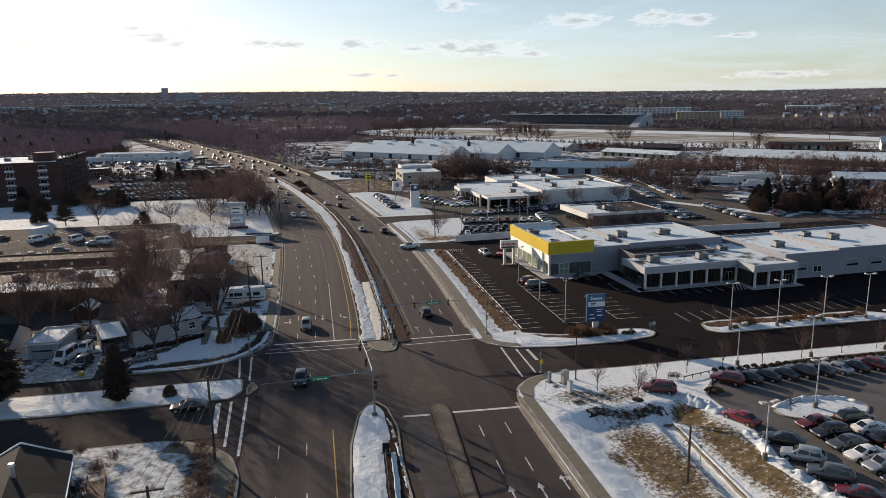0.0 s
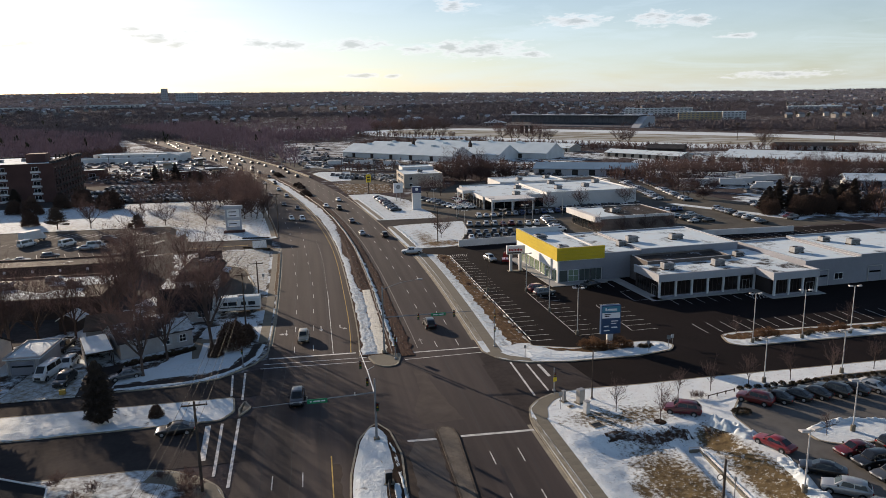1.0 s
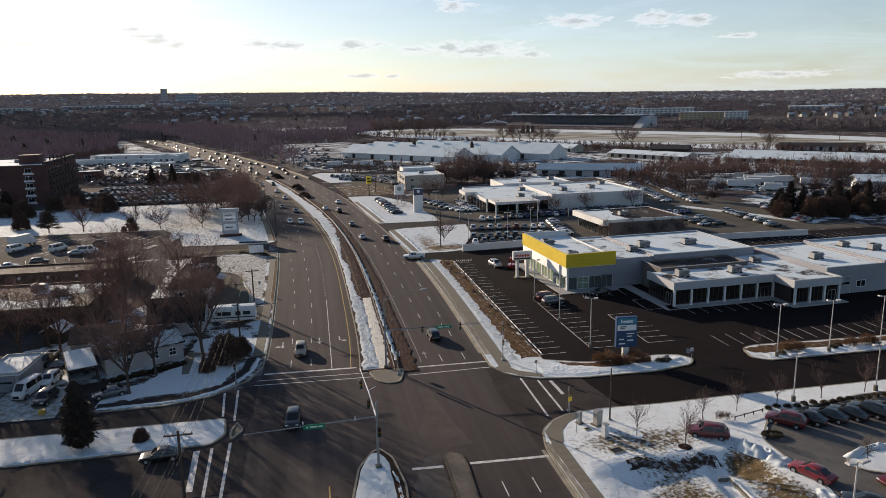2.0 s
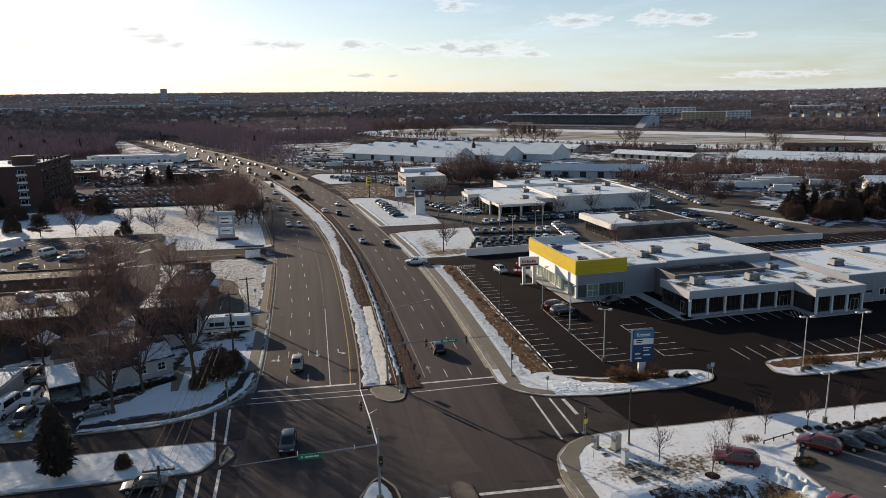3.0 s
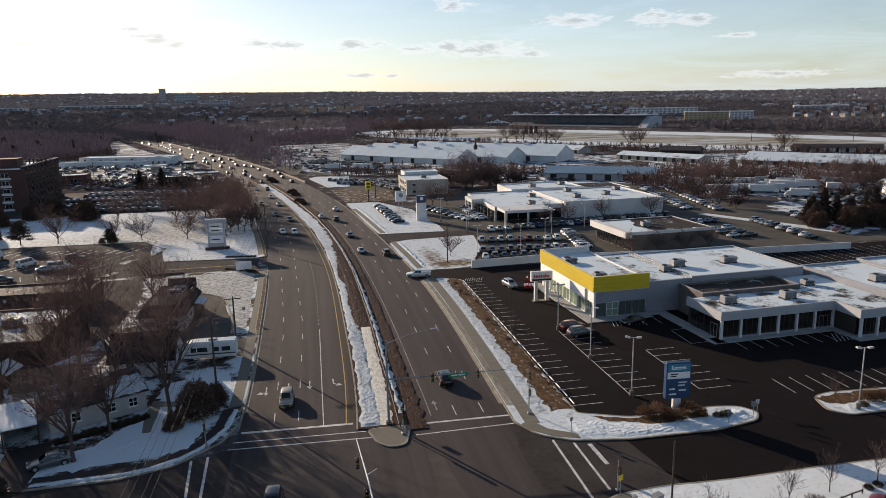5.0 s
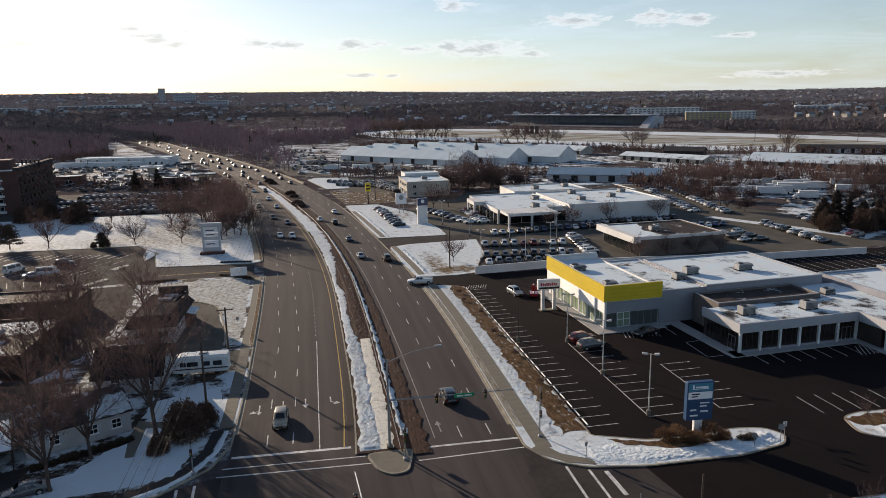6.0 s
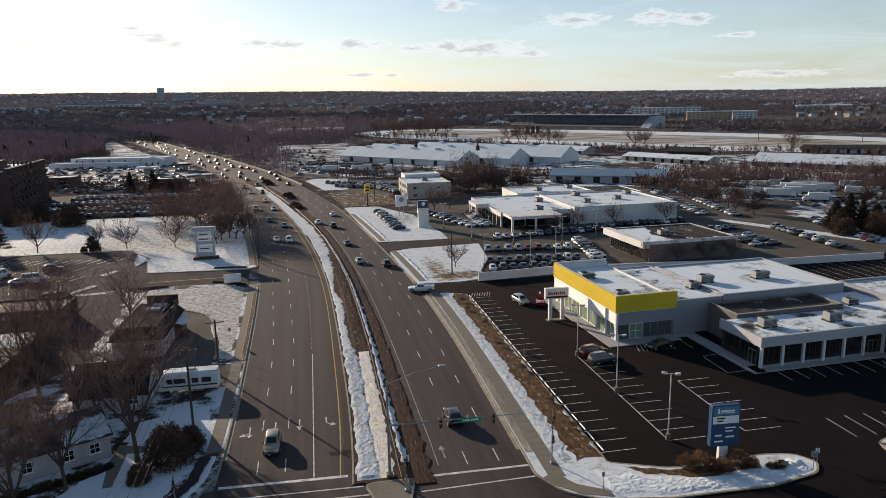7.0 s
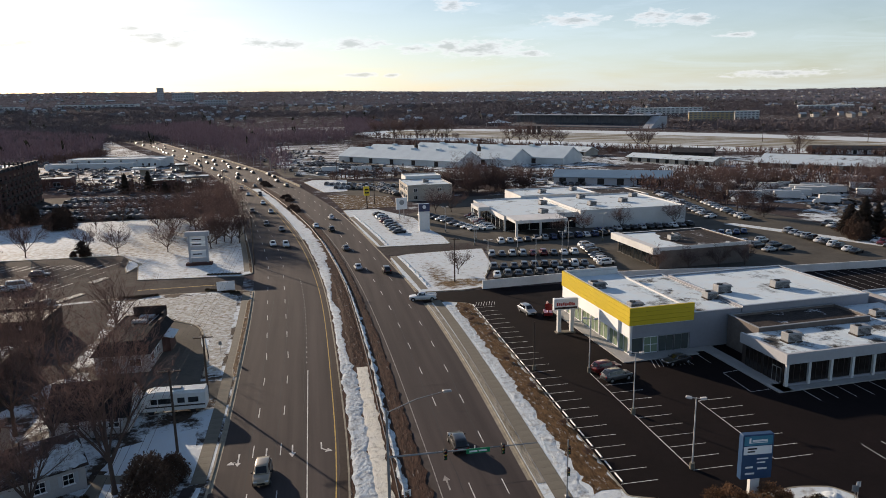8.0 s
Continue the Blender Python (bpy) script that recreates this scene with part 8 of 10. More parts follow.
for i in range(8):
    car(75.5 + i * 0.5, 208 + i * 3.0, 10, mix.choice(("sedan", "suv")), mix.choice(("white", "white", "grey", "black", "silver")), False, "parked beside a showroom", "cars in the sales lot")
for i in range(10):
    car(30.0 + (i % 2) * 0.4 + i * 0.25 - 1.0, 300 - i * 4.0, 20, mix.choice(("sedan", "suv")), mix.choice(("black", "grey", "red", "black", "silver")), False, "parked on the display verge", "cars on the display verge", 0.14)
for i in range(9):
    car(45 + i * 1.3, 296 - i * 4.2, 195, mix.choice(("sedan", "suv")), mix.choice(("white", "grey", "black", "silver", "white")), False, "parked in a sales row", "cars in the sales lot")
for i in range(9):
    car(60.0, 262 + i * 3.1, 180, mix.choice(("sedan", "suv")), mix.choice(("white", "grey", "black", "silver", "red")), False, "parked before a showroom", "cars in the sales lot")
for i in range(11):
    car(144.3 - i * 0.25, 232.0 - i * 2.9, 22, mix.choice(("sedan", "suv")), mix.choice(("white", "grey", "black", "black", "silver")), False, "parked in a storage row", "cars in the storage lot")
for i in range(6):
    car(122.6 + (i % 2) * 5.2, 221.5 - (i // 2) * 5.4, 15, mix.choice(("sedan", "suv")), mix.choice(("grey", "black", "black", "silver")), False, "parked in a storage row", "cars in the storage lot")
for i in range(8):
    car(112.5 + i * 2.7, 233.0 + i * 0.3, 60, mix.choice(("sedan", "suv")), mix.choice(("white", "grey", "black", "blue", "silver")), False, "parked in a storage row", "cars in the storage lot")
for i in range(12):
    for row in range(4):
        far_cars.append((176 + i * 3.0 + row * 9, 244 - i * 1.3 + row * 7, 65, mix.choice(("sedan", "suv")), "white"))
for i in range(20):
    car(146 + i * 0.85, 256 + i * 4.0, 12, mix.choice(("sedan", "suv")), mix.choice(("white", "grey", "black", "silver", "silver")), False, "parked in a storage row", "cars in the storage lot")
for i in range(16):
    car(137 + i * 0.85, 262 + i * 4.0, 192, mix.choice(("sedan", "suv")), mix.choice(("white", "grey", "black", "silver", "silver")), False, "parked in a storage row", "cars in the storage lot")
for i in range(12):
    car(163.0 - i * 0.65, 239 - i * 2.9, 200, mix.choice(("sedan", "suv")), mix.choice(("white", "grey", "black", "red", "silver")), False, "parked under the trees", "cars in the storage lot")
# corner lot beside the highway
for i in range(9):
    for row in range(2):
        car(14 + i * 2.7 + row * 4, 404 - i * 1.5 - row * 16, 75, mix.choice(("sedan", "suv")), mix.choice(("blue", "grey", "black", "silver", "blue")), False, "parked in a roadside lot", "cars in the corner lot")
for i in range(6):
    car(40 + i * 2.7, 388 - i * 0.8, 75, "sedan", mix.choice(("white", "silver")), False, "parked in a roadside lot", "cars in the corner lot")

# west side
for x, y, hd, k, c in ((-82.5, 228.8, 60, "van", "white"), (-70.7, 226.5, 60, "van", "white"), (-63.6, 219, 10, "sedan", "silver"), (-60.5, 231.8, 5, "suv", "black"), (-61.0, 220.5, 10, "van", "white"), (-52.0, 202.4, 80, "suv", "black"),
                       (-49.7, 203.4, 80, "suv", "grey"), (-47.2, 198, 80, "sedan", "grey"), (-46.1, 189.0, 80, "suv", "black"), (-76, 206, 20, "sedan", "silver"), (-69.9, 209.5, 15, "suv", "grey"), (-79, 204.0, 200, "sedan", "black"), (-88, 212, 60, "suv", "white"), (-95, 236, 60, "sedan", "black")):
    car(x, y, hd, k, c, True, "parked in the shopping car park", "cars at the shops")
for x, y, hd, k, c in ((-40.0, 116.0, 258, "van", "white"), (-41.6, 128.6, 262, "pickup", "black"), (-38.2, 119.6, 265, "suv", "white"), (-36.6, 112.6, 262, "suv", "black"), (-28.2, 112.6, 200, "sedan", "grey"), (-52, 112.6, 255, "sedan", "black")):
    car(x, y, hd, k, c, True, "parked in a snowy yard", "cars in the yards", 0.14)
for r, yy in enumerate((327, 338, 344, 356, 362, 374, 380)):
    for i in range(23):
        if mix.random() < 0.9:
            car(-103 + i * 2.9 + r * 1.2, yy + mix.uniform(-0.4, 0.4) - i * 0.35, 82 + mix.uniform(-3, 3), mix.choice(("sedan", "suv", "sedan", "van") if i % 9 == 0 else ("sedan", "suv")), mix.choice(("white", "silver", "grey", "black", "black", "silver", "blue")), False, "parked behind the meadow trees", "cars behind the meadow")


# a motor home, box trucks and trailers
def motor_home(x, y, turn):
    e = thing("motor_home", "white motor home with dark side windows", "motor home", pose(x, y, 0.14, 0, 0, turn))
    body = Shape()
    ring = lambda xx, a, b, w: [(xx, -w, a), (xx, -w, b - 0.2), (xx, -w + 0.25, b), (xx, w - 0.25, b), (xx, w, b - 0.2), (xx, w, a)]
    body.loft([ring(-4.3, 0.5, 2.9, 1.15), ring(2.6, 0.5, 3.0, 1.2), ring(3.4, 0.5, 2.9, 1.2), ring(3.9, 0.5, 2.2, 1.15), ring(4.3, 0.6, 1.3, 1.05)])
    part("body", body, WALL_WHITE, e)
    part("roof_snow", Shape().prism(wavy([(-4.2, -0.9), (2.6, -0.95), (2.6, 0.95), (-4.2, 0.9)], 0.12, 0.7, 3), 2.93, 3.08), SNOW, e, "crust of snow on the roof")
    for i, w in enumerate((1.3, 0.9, 1.6, 0.8)):
        for y0, y1 in ((-1.225, -1.15), (1.15, 1.225)):
            part("side_window", Shape().box(-3.4 + i * 1.75, y0, 1.5, -3.4 + i * 1.75 + w, y1, 2.2), CAR_GLASS, e)
    part("windscreen", Shape().add([(3.45, -0.95, 2.75), (3.45, 0.95, 2.75), (3.98, 0.95, 2.1), (3.98, -0.95, 2.1)], [(0, 3, 2, 1)]), CAR_GLASS, e)
    part("stripe", Shape().box(-4.2, -1.21, 1.0, 3.4, -1.16, 1.18).box(-4.2, 1.16, 1.0, 3.4, 1.21, 1.18), WALL_DARK, e, "brown side stripe")
    part("air_unit", Shape().block(-1.2, -0.4, 3.0, 0.0, 0.4, 3.3, 0.06), GALVANISED, e)
    for dx in (-2.6, 2.7):
        for sy in (-1, 1):
            part("wheel", car_meshes["van"]["tyre"], None, e, at=pose(dx, sy * 1.05, 0.38))
    return e


motor_home(-14.6, 144.3, 178)


def box_truck(x, y, turn, length=7.0, cab=True):
    e = thing("box_truck" if cab else "trailer", "white box truck standing in a yard" if cab else "white box trailer standing in a yard", "truck" if cab else "trailer", pose(x, y, 0.02, 0, 0, turn), "trucks and trailers")
    part("box", Shape().block(-length / 2, -1.2, 0.9, length / 2, 1.2, 3.5, 0.05), WALL_WHITE, e)
    if cab:
        part("cab", Shape().loft([[(length / 2 + d, -1.05, 0.6), (length / 2 + d, -1.05, zt - 0.1), (length / 2 + d, -0.9, zt), (length / 2 + d, 0.9, zt), (length / 2 + d, 1.05, zt - 0.1), (length / 2 + d, 1.05, 0.6)] for d, zt in ((0.05, 2.5), (0.9, 2.5), (1.4, 1.7), (1.9, 1.4))]), PAINTS["white"], e)
        part("windscreen", Shape().add([(length / 2 + 0.95, -0.9, 2.44), (length / 2 + 0.95, 0.9, 2.44), (length / 2 + 1.42, 0.9, 1.74), (length / 2 + 1.42, -0.9, 1.74)], [(0, 3, 2, 1)]), CAR_GLASS, e)
    for dx in (-length / 2 + 1.2, length / 2 - 0.6 + (1.4 if cab else -1)):
        for sy in (-1, 1):
            part("wheel", car_meshes["van"]["tyre"], None, e, at=pose(dx, sy * 1.0, 0.36))
    return e


box_truck(-84, 236, 58, 6.0)
for x, y, tn, ln, cb in ((186, 312, -30, 12, False), (196, 318, -30, 12, False), (192, 300, 10, 7, True), (206, 306, -32, 10, False), (216, 300, -30, 9, False), (180, 322, -28, 7, True), (222, 286, -30, 12, False), (236, 280, -30, 12, False), (172, 332, -20, 8, False),
                         (262, 318, -34, 13, False), (275, 309, -34, 13, False), (247, 326, -34, 7, True), (200, 330, 60, 8, False), (212, 320, 50, 7, True), (18, 470, 0, 10, False), (36, 466, 0, 12, False), (52, 452, -20, 9, True)):
    box_truck(x, y, tn, ln, cb)
# red lift beside the sign gate
e = thing("platform_lift", "red wheeled platform lift beside the showroom", "lift", pose(47.9, 172.2, 0.01, 0, 0, 75))
part("chassis", Shape().block(-1.3, -0.8, 0.35, 1.3, 0.8, 0.9, 0.08), PAINTS["brightred"], e)
part("boom", Shape().tube((-1.0, 0, 1.0), (1.6, 0, 2.3), 0.16, 0.14, 6).tube((1.6, 0, 2.3), (-0.9, 0, 2.6), 0.14, 0.12, 6), PAINTS["brightred"], e)
part("basket", Shape().box(-1.7, -0.6, 1.6, -0.9, 0.6, 1.68).box(-1.7, -0.6, 1.68, -1.66, 0.6, 2.6).box(-0.94, -0.6, 1.68, -0.9, 0.6, 2.6), PAINTS["brightred"], e)
for dx in (-0.9, 0.9):
    for sy in (-1, 1):
        part("wheel", car_meshes["sedan"]["tyre"], None, e, at=pose(dx, sy * 0.85, 0.33))
yr = random.Random(31)
for x, y in ((173.5, 325.8), (188.3, 327.7), (199.1, 334), (182.5, 302), (185, 296.5), (187.7, 291), (196.5, 294), (248, 334), (254, 326), (225, 265), (173, 297), (194, 276), (207, 318), (214, 309), (176, 312), (221, 330), (233, 305), (262, 300), (205, 300)):
    box_truck(x, y, yr.choice((-30, 60, 150, -26)), yr.uniform(6, 13), yr.random() < 0.3)


# ---- trees ----
def bare_tree(seed, height, spread, limbs=7, depth=4, droop=0.0, trunk_share=0.28, thick=1.0):
    """Trunk with limbs, and a crown of branches and fine twigs."""
    rnd = random.Random(seed)
    wood, twigs = Shape(), Shape()
    r0 = height * 0.018 * thick

    def grow(p, d, length, r, level):
        k = 3 if level < 2 else 2
        q = p
        for i in range(k):
            d2 = (d + Vector((rnd.uniform(-1, 1), rnd.uniform(-1, 1), rnd.uniform(-0.6, 0.9) - droop)) * (0.16 + 0.05 * level)).normalized()
            n = q + d2 * length / k
            ra, rb = r * (1 - 0.5 * i / k), r * (1 - 0.5 * (i + 1) / k)
            if level >= 3:
                u = d2.cross(Vector((rnd.uniform(-1, 1), rnd.uniform(-1, 1), 0.3))).normalized() * max(ra, 0.022)
                twigs.add([q - u, q + u, n], [(0, 1, 2)])
            else:
                wood.tube(q, n, ra, rb, 6 if level == 0 else 4 if level == 1 else 3, False)
            q, d = n, d2
            if level < depth:
                for _ in range((0, 2, 3, 4, 3)[level] if level else 0):
                    side = (d + Vector((rnd.uniform(-1, 1), rnd.uniform(-1, 1), rnd.uniform(-0.3, 0.8))) * 0.95).normalized()
                    grow(q, side, length * rnd.uniform(0.42, 0.66), rb * 0.6, level + 1)

    base = Vector((0, 0, -0.1))
    top = Vector((rnd.uniform(-0.3, 0.3), rnd.uniform(-0.3, 0.3), height * trunk_share))
    wood.tube(base, (0, 0, height * 0.06), r0 * 1.5, r0, 8)
    wood.tube((0, 0, height * 0.06), top, r0, r0 * 0.8, 8)
    for i in range(limbs):
        a = 2 * math.pi * i / limbs + rnd.uniform(-0.4, 0.4)
        lean = rnd.uniform(0.25, 1.0) * spread
        d = Vector((math.cos(a) * lean, math.sin(a) * lean, 1.0)).normalized()
        p = top.lerp(Vector((0, 0, height * trunk_share * 0.75)), rnd.random())
        grow(p, d, height * (1 - trunk_share) * rnd.uniform(0.6, 0.85), r0 * 0.5, 1)
    grow(top, Vector((0, 0, 1)), height * (1 - trunk_share) * 0.85, r0 * 0.7, 1)
    return wood.mesh("trunk", BARK), twigs.mesh("crown", TWIG)


TREE_SETS = {
    "large": [bare_tree(s, 14, 0.85, 8) for s in (1, 2, 3)],
    "medium": [bare_tree(s, 7.4, 1.7, 9, trunk_share=0.2) for s in (5, 6, 7)],
    "young": [bare_tree(s, 4.6, 0.45, 6, 3, trunk_share=0.3, thick=0.8) for s in (9, 10, 11)],
}
tree_proto = {}


def tree(kind, i, x, y, scale=1.0, label="bare winter tree with fine spreading twigs", group="bare trees", z=0.1):
    sets = TREE_SETS[kind]
    k = i % len(sets)
    at = pose(x, y, z, 0, 0, (i * 67) % 360)
    key = (kind, k, label)
    if key in tree_proto:
        e = copy_thing(tree_proto[key], at)
    else:
        e = thing("tree", label, "tree", at, group)
        part("trunk", sets[k][0], None, e)
        part("crown", sets[k][1], None, e, "leafless crown of fine twigs")
        tree_proto[key] = e
    e.scale = (scale, scale, scale)
    return e


def conifer_mesh(seed, height, width, count=1500, egg=False):
    rnd = random.Random(seed)
    s = Shape()
    for _ in range(count):
        t = rnd.random() ** 0.8
        z = height * (0.06 + 0.94 * t)
        reach = width * ((1 - t * t) ** 0.75 * min(1, 0.62 + 1.6 * t) if egg else (1 - t) ** 0.8) * (0.75 + 0.25 * math.sin(t * 40 + seed)) * rnd.uniform(0.55, 1.08) + 0.1
        a = rnd.uniform(0, 2 * math.pi)
        d = Vector((math.cos(a), math.sin(a), rnd.uniform(-0.35, 0.25)))
        side = Vector((-math.sin(a), math.cos(a), rnd.uniform(-0.3, 0.3)))
        reach *= 0.45 + 0.55 * rnd.random() ** 0.4
        d = (d + Vector((rnd.uniform(-0.5, 0.5), rnd.uniform(-0.5, 0.5), 0))).normalized()
        p0, p1 = Vector((0, 0, z)) + Vector((math.cos(a), math.sin(a), 0)) * reach * 0.72, Vector((0, 0, z)) + Vector((math.cos(a), math.sin(a), 0)) * reach * 0.72 + d * (0.25 * reach + 0.25)
        w = rnd.uniform(0.07, 0.19) * (0.5 + width / 5)
        s.add([p0, p0.lerp(p1, 0.6) + side * w, p1 + Vector((0, 0, -0.15)), p0.lerp(p1, 0.6) - side * w], [(0, 1, 2, 3)])
    return s.mesh("crown", NEEDLE)


conifers = [conifer_mesh(3, 9, 2.6, 8000, True), conifer_mesh(4, 12, 3.6, 7000), conifer_mesh(8, 7, 3.2, 5500)]
cone_trunk = Shape().tube((0, 0, -0.1), (0, 0, 6), 0.22, 0.06, 7).mesh("trunk", BARK)
cone_proto = {}


def conifer(i, x, y, scale=1.0, label="dark green evergreen tree with dense needles", z=0.1, wide=1.0):
    k = i % 3
    at = pose(x, y, z, 0, 0, i * 83 % 360)
    if (k, label) in cone_proto:
        e = copy_thing(cone_proto[k, label], at)
    else:
        e = thing("evergreen_tree", label, "tree", at, "evergreens")
        part("trunk", cone_trunk, None, e)
        part("crown", conifers[k], None, e)
        cone_proto[k, label] = e
    e.scale = (scale * wide, scale * wide, scale)
    return e


def pine_mesh(seed):
    """A pine crown: flat pads of needles round a bare stem, wide below and narrowing upwards."""
    rnd = random.Random(seed)
    s = Shape()
    for k in range(26):
        z = 2.0 + 5.0 * (k / 25)
        reach = 3.4 * (1 - k / 25) ** 0.7 * rnd.uniform(0.5, 1.0)
        a = k * 2.4
        c = Vector((math.cos(a) * reach, math.sin(a) * reach, z - 0.12 * reach))
        for _ in range(260):
            p = c + Vector((rnd.gauss(0, 0.75), rnd.gauss(0, 0.75), rnd.gauss(0, 0.16)))
            u = Vector((rnd.uniform(-1, 1), rnd.uniform(-1, 1), rnd.uniform(0.0, 0.7))).normalized() * rnd.uniform(0.2, 0.42)
            v = u.cross(Vector((rnd.uniform(-1, 1), rnd.uniform(-1, 1), rnd.uniform(-1, 1)))).normalized() * 0.12
            s.add([p - v, p + v, p + u], [(0, 1, 2)])
    return s.mesh("crown", NEEDLE)


def pine_tree(x, y, scale, seed):
    e = thing("evergreen_tree", "dark spreading pine at the meadow's edge", "tree", pose(x, y, 0.1), "evergreens")
    part("trunk", Shape().tube((0, 0, -0.1), (0.15, 0.1, 4.0), 0.2, 0.12, 7).tube((0.15, 0.1, 4.0), (0, 0, 7.2), 0.12, 0.03, 6), BARK, e)
    part("crown", pine_mesh(seed), None, e)
    e.scale = (scale, scale, scale)


pine_tree(-83.4, 258.2, 1.0, 5)
pine_tree(-57.0, 253.6, 0.6, 6)


def shrub_mesh(seed, w, h, mat, count=1100):
    """A rounded, uneven bush: many short sprays through the outer half of a dome."""
    rnd = random.Random(seed)
    s = Shape()
    for _ in range(count):
        a, t = rnd.uniform(0, 2 * math.pi), math.acos(rnd.uniform(-0.05, 1))
        d = Vector((math.cos(a) * math.sin(t), math.sin(a) * math.sin(t), math.cos(t)))
        r = (0.35 + 0.65 * rnd.random() ** 0.5) * (0.9 + 0.3 * noise.noise(Vector((d.x * 2.2, d.y * 2.2, d.z * 2.2 + seed))) + 0.14 * noise.noise(Vector((d.x * 6, d.y * 6, d.z * 6 + seed))))
        p = Vector((d.x * w * r, d.y * w * r, 0.08 * h + d.z * h * r))
        u = (d * 0.8 + Vector((rnd.uniform(-1, 1), rnd.uniform(-1, 1), rnd.uniform(-0.6, 1)))).normalized() * (0.07 + 0.028 * w) * rnd.uniform(0.7, 1.4)
        v = u.cross(Vector((rnd.uniform(-1, 1), rnd.uniform(-1, 1), rnd.uniform(-1, 1)))).normalized() * u.length * rnd.uniform(0.18, 0.4)
        s.add([p - u * 0.5, p + v, p + u, p - v], [(0, 1, 2, 3)])
    return s.mesh("foliage", mat)


SHRUBS = {"brown": shrub_mesh(1, 0.9, 1.1, SHRUB), "dark": shrub_mesh(2, 0.75, 0.6, SHRUB_DARK), "tall": shrub_mesh(3, 2.2, 3.4, SHRUB_RUST, 11000), "low": shrub_mesh(4, 1.9, 1.25, SHRUB_LOW, 5000), "twiggy": None}
TWIGGY = bare_tree(21, 1.9, 1.9, 9, 4, trunk_share=0.08, thick=0.8)
SHRUBS["twiggy"] = TWIGGY[1]
SHRUB_WORDS = {"low": "broad low brown bush on the median", "brown": "dry reddish brown ornamental shrub", "dark": "low dark evergreen shrub in snow", "tall": "large rounded rust-brown evergreen bush", "twiggy": "tangled bare brown bush"}
stem_mesh = Shape().tube((0, 0, -0.1), (0, 0, 0.5), 0.05, 0.03, 5).mesh("stem", BARK)
shrub_proto = {}


def shrub(kind, x, y, scale=1.0, z=0.13, turn=0):
    at = pose(x, y, z, 0, 0, turn)
    if kind in shrub_proto:
        e = copy_thing(shrub_proto[kind], at)
    else:
        e = thing("shrub", SHRUB_WORDS[kind], "shrub", at, kind + " shrubs")
        part("stem", TWIGGY[0] if kind == "twiggy" else stem_mesh, None, e)
        part("foliage", SHRUBS[kind], None, e)
        shrub_proto[kind] = e
    e.scale = (scale, scale, scale)
    return e


# west side: big bare trees among the houses
# the last five are added to throw shade on yard and crossing
for i, (x, y, sc) in enumerate(((-17.2, 124.0, 1.05), (-33.0, 141.0, 1.0), (-25.8, 112.8, 0.9), (-38.5, 151, 0.85), (-20.5, 141.0, 0.9), (-26.0, 134.0, 0.9), (-44, 137, 0.75), (-37, 160, 0.9), (-52, 131, 0.8), (-30, 178, 0.75), (-40, 172, 0.8), (-23.5, 119.5, 0.75), (-50, 129.5, 0.85), (-46.5, 132, 0.8), (-41.5, 134.5, 0.8), (-36.5, 138, 0.8))):
    tree("large", i, x, y, sc, "tall bare winter tree among the houses")
for i, (x, y, sc) in enumerate(((-72.7, 257.4, 1.25), (-48.5, 256, 1.0), (-58, 262, 0.8), (-34.9, 254, 1.0), (-60.8, 314, 1.2), (-51.3, 314, 1.2), (-45.4, 315, 1.2), (-23.6, 256, 1.1), (-22.8, 262, 1.2), (-20.8, 265, 1.2), (-18.6, 262, 1.2), (-16.2, 262, 1.1), (-31.5, 283, 1.3), (-26, 290, 1.4), (-35, 296, 1.4), (-24, 300, 1.4), (-40, 305, 1.3), (-30, 308, 1.4), (-44, 290, 1.2), (-28, 275, 1.2), (-21.5, 280, 1.3), (-38, 280, 1.2), (-23.5, 316, 1.2), (-66, 300, 1.1), (-29, 318, 1.3), (-37, 318, 1.3), (-26, 330, 1.2), (-30, 345, 1.2), (-33, 365, 1.2))):
    tree("medium", i, x, y, sc, "bare spreading tree on the snowy meadow")
for i, (x, y, sc) in enumerate(((-77.5, 303, 2.3), (-81.5, 307, 1.7), (-104, 296, 2.0), (-95, 268, 1.5), (-92, 316, 2.2), (-112, 300, 1.6), (-98, 310, 1.8))):
    shrub("tall", x, y, sc, 0.1, i * 70)
for i, (x, y, sc, w) in enumerate(((-118, 318, 0.9, 1.6), (-70, 404, 0.85, 1.3), (-62, 400, 0.75, 1.3), (-56, 396, 0.6, 1.3), (-80, 402, 0.8, 1.3))):
    conifer(i, x, y, sc, wide=w)
conifer(0, -27.5, 96.9, 0.95, "dark conical evergreen on the snowy strip", 0.12, 1.0)
conifer(3, -43.6, 98.2, 1.15, "dense dark evergreen overhanging the street strip", 1.2, 1.7)
conifer(3, -52.5, 98.5, 0.75, "dark conical evergreen on the snowy strip", 0.12, 1.0)
conifer(1, -49.5, 108.5, 0.8, "dark evergreen beside a garage", 0.12, 1.0)
conifer(6, -57.5, 117.0, 0.9, "dark evergreen beside a garage", 0.12, 1.0)
shrub("tall", -20.9, 97.3, 0.5)
shrub("tall", -13.6, 122.6, 1.4)
shrub("tall", -11.6, 126.0, 0.85)
shrub("tall", -16.0, 119.0, 0.65)
patch("flower_bed", [(-29.8, 119.0), (-20.0, 124.2), (-19.4, 123.2), (-21.0, 121.6), (-29.4, 117.4)], 0.156, EARTH, "dark earth bed below the front windows", 0.12, 0.8, 19)
for i in range(11):
    shrub("dark", -29.4 + i * 0.92, 118.6 + i * 0.49, 0.8 + 0.2 * math.sin(i * 2.2), 0.13, i * 37)
shrub("tall", -56.5, 253.9, 0.8)
shrub("tall", -59.5, 254.0, 0.5)
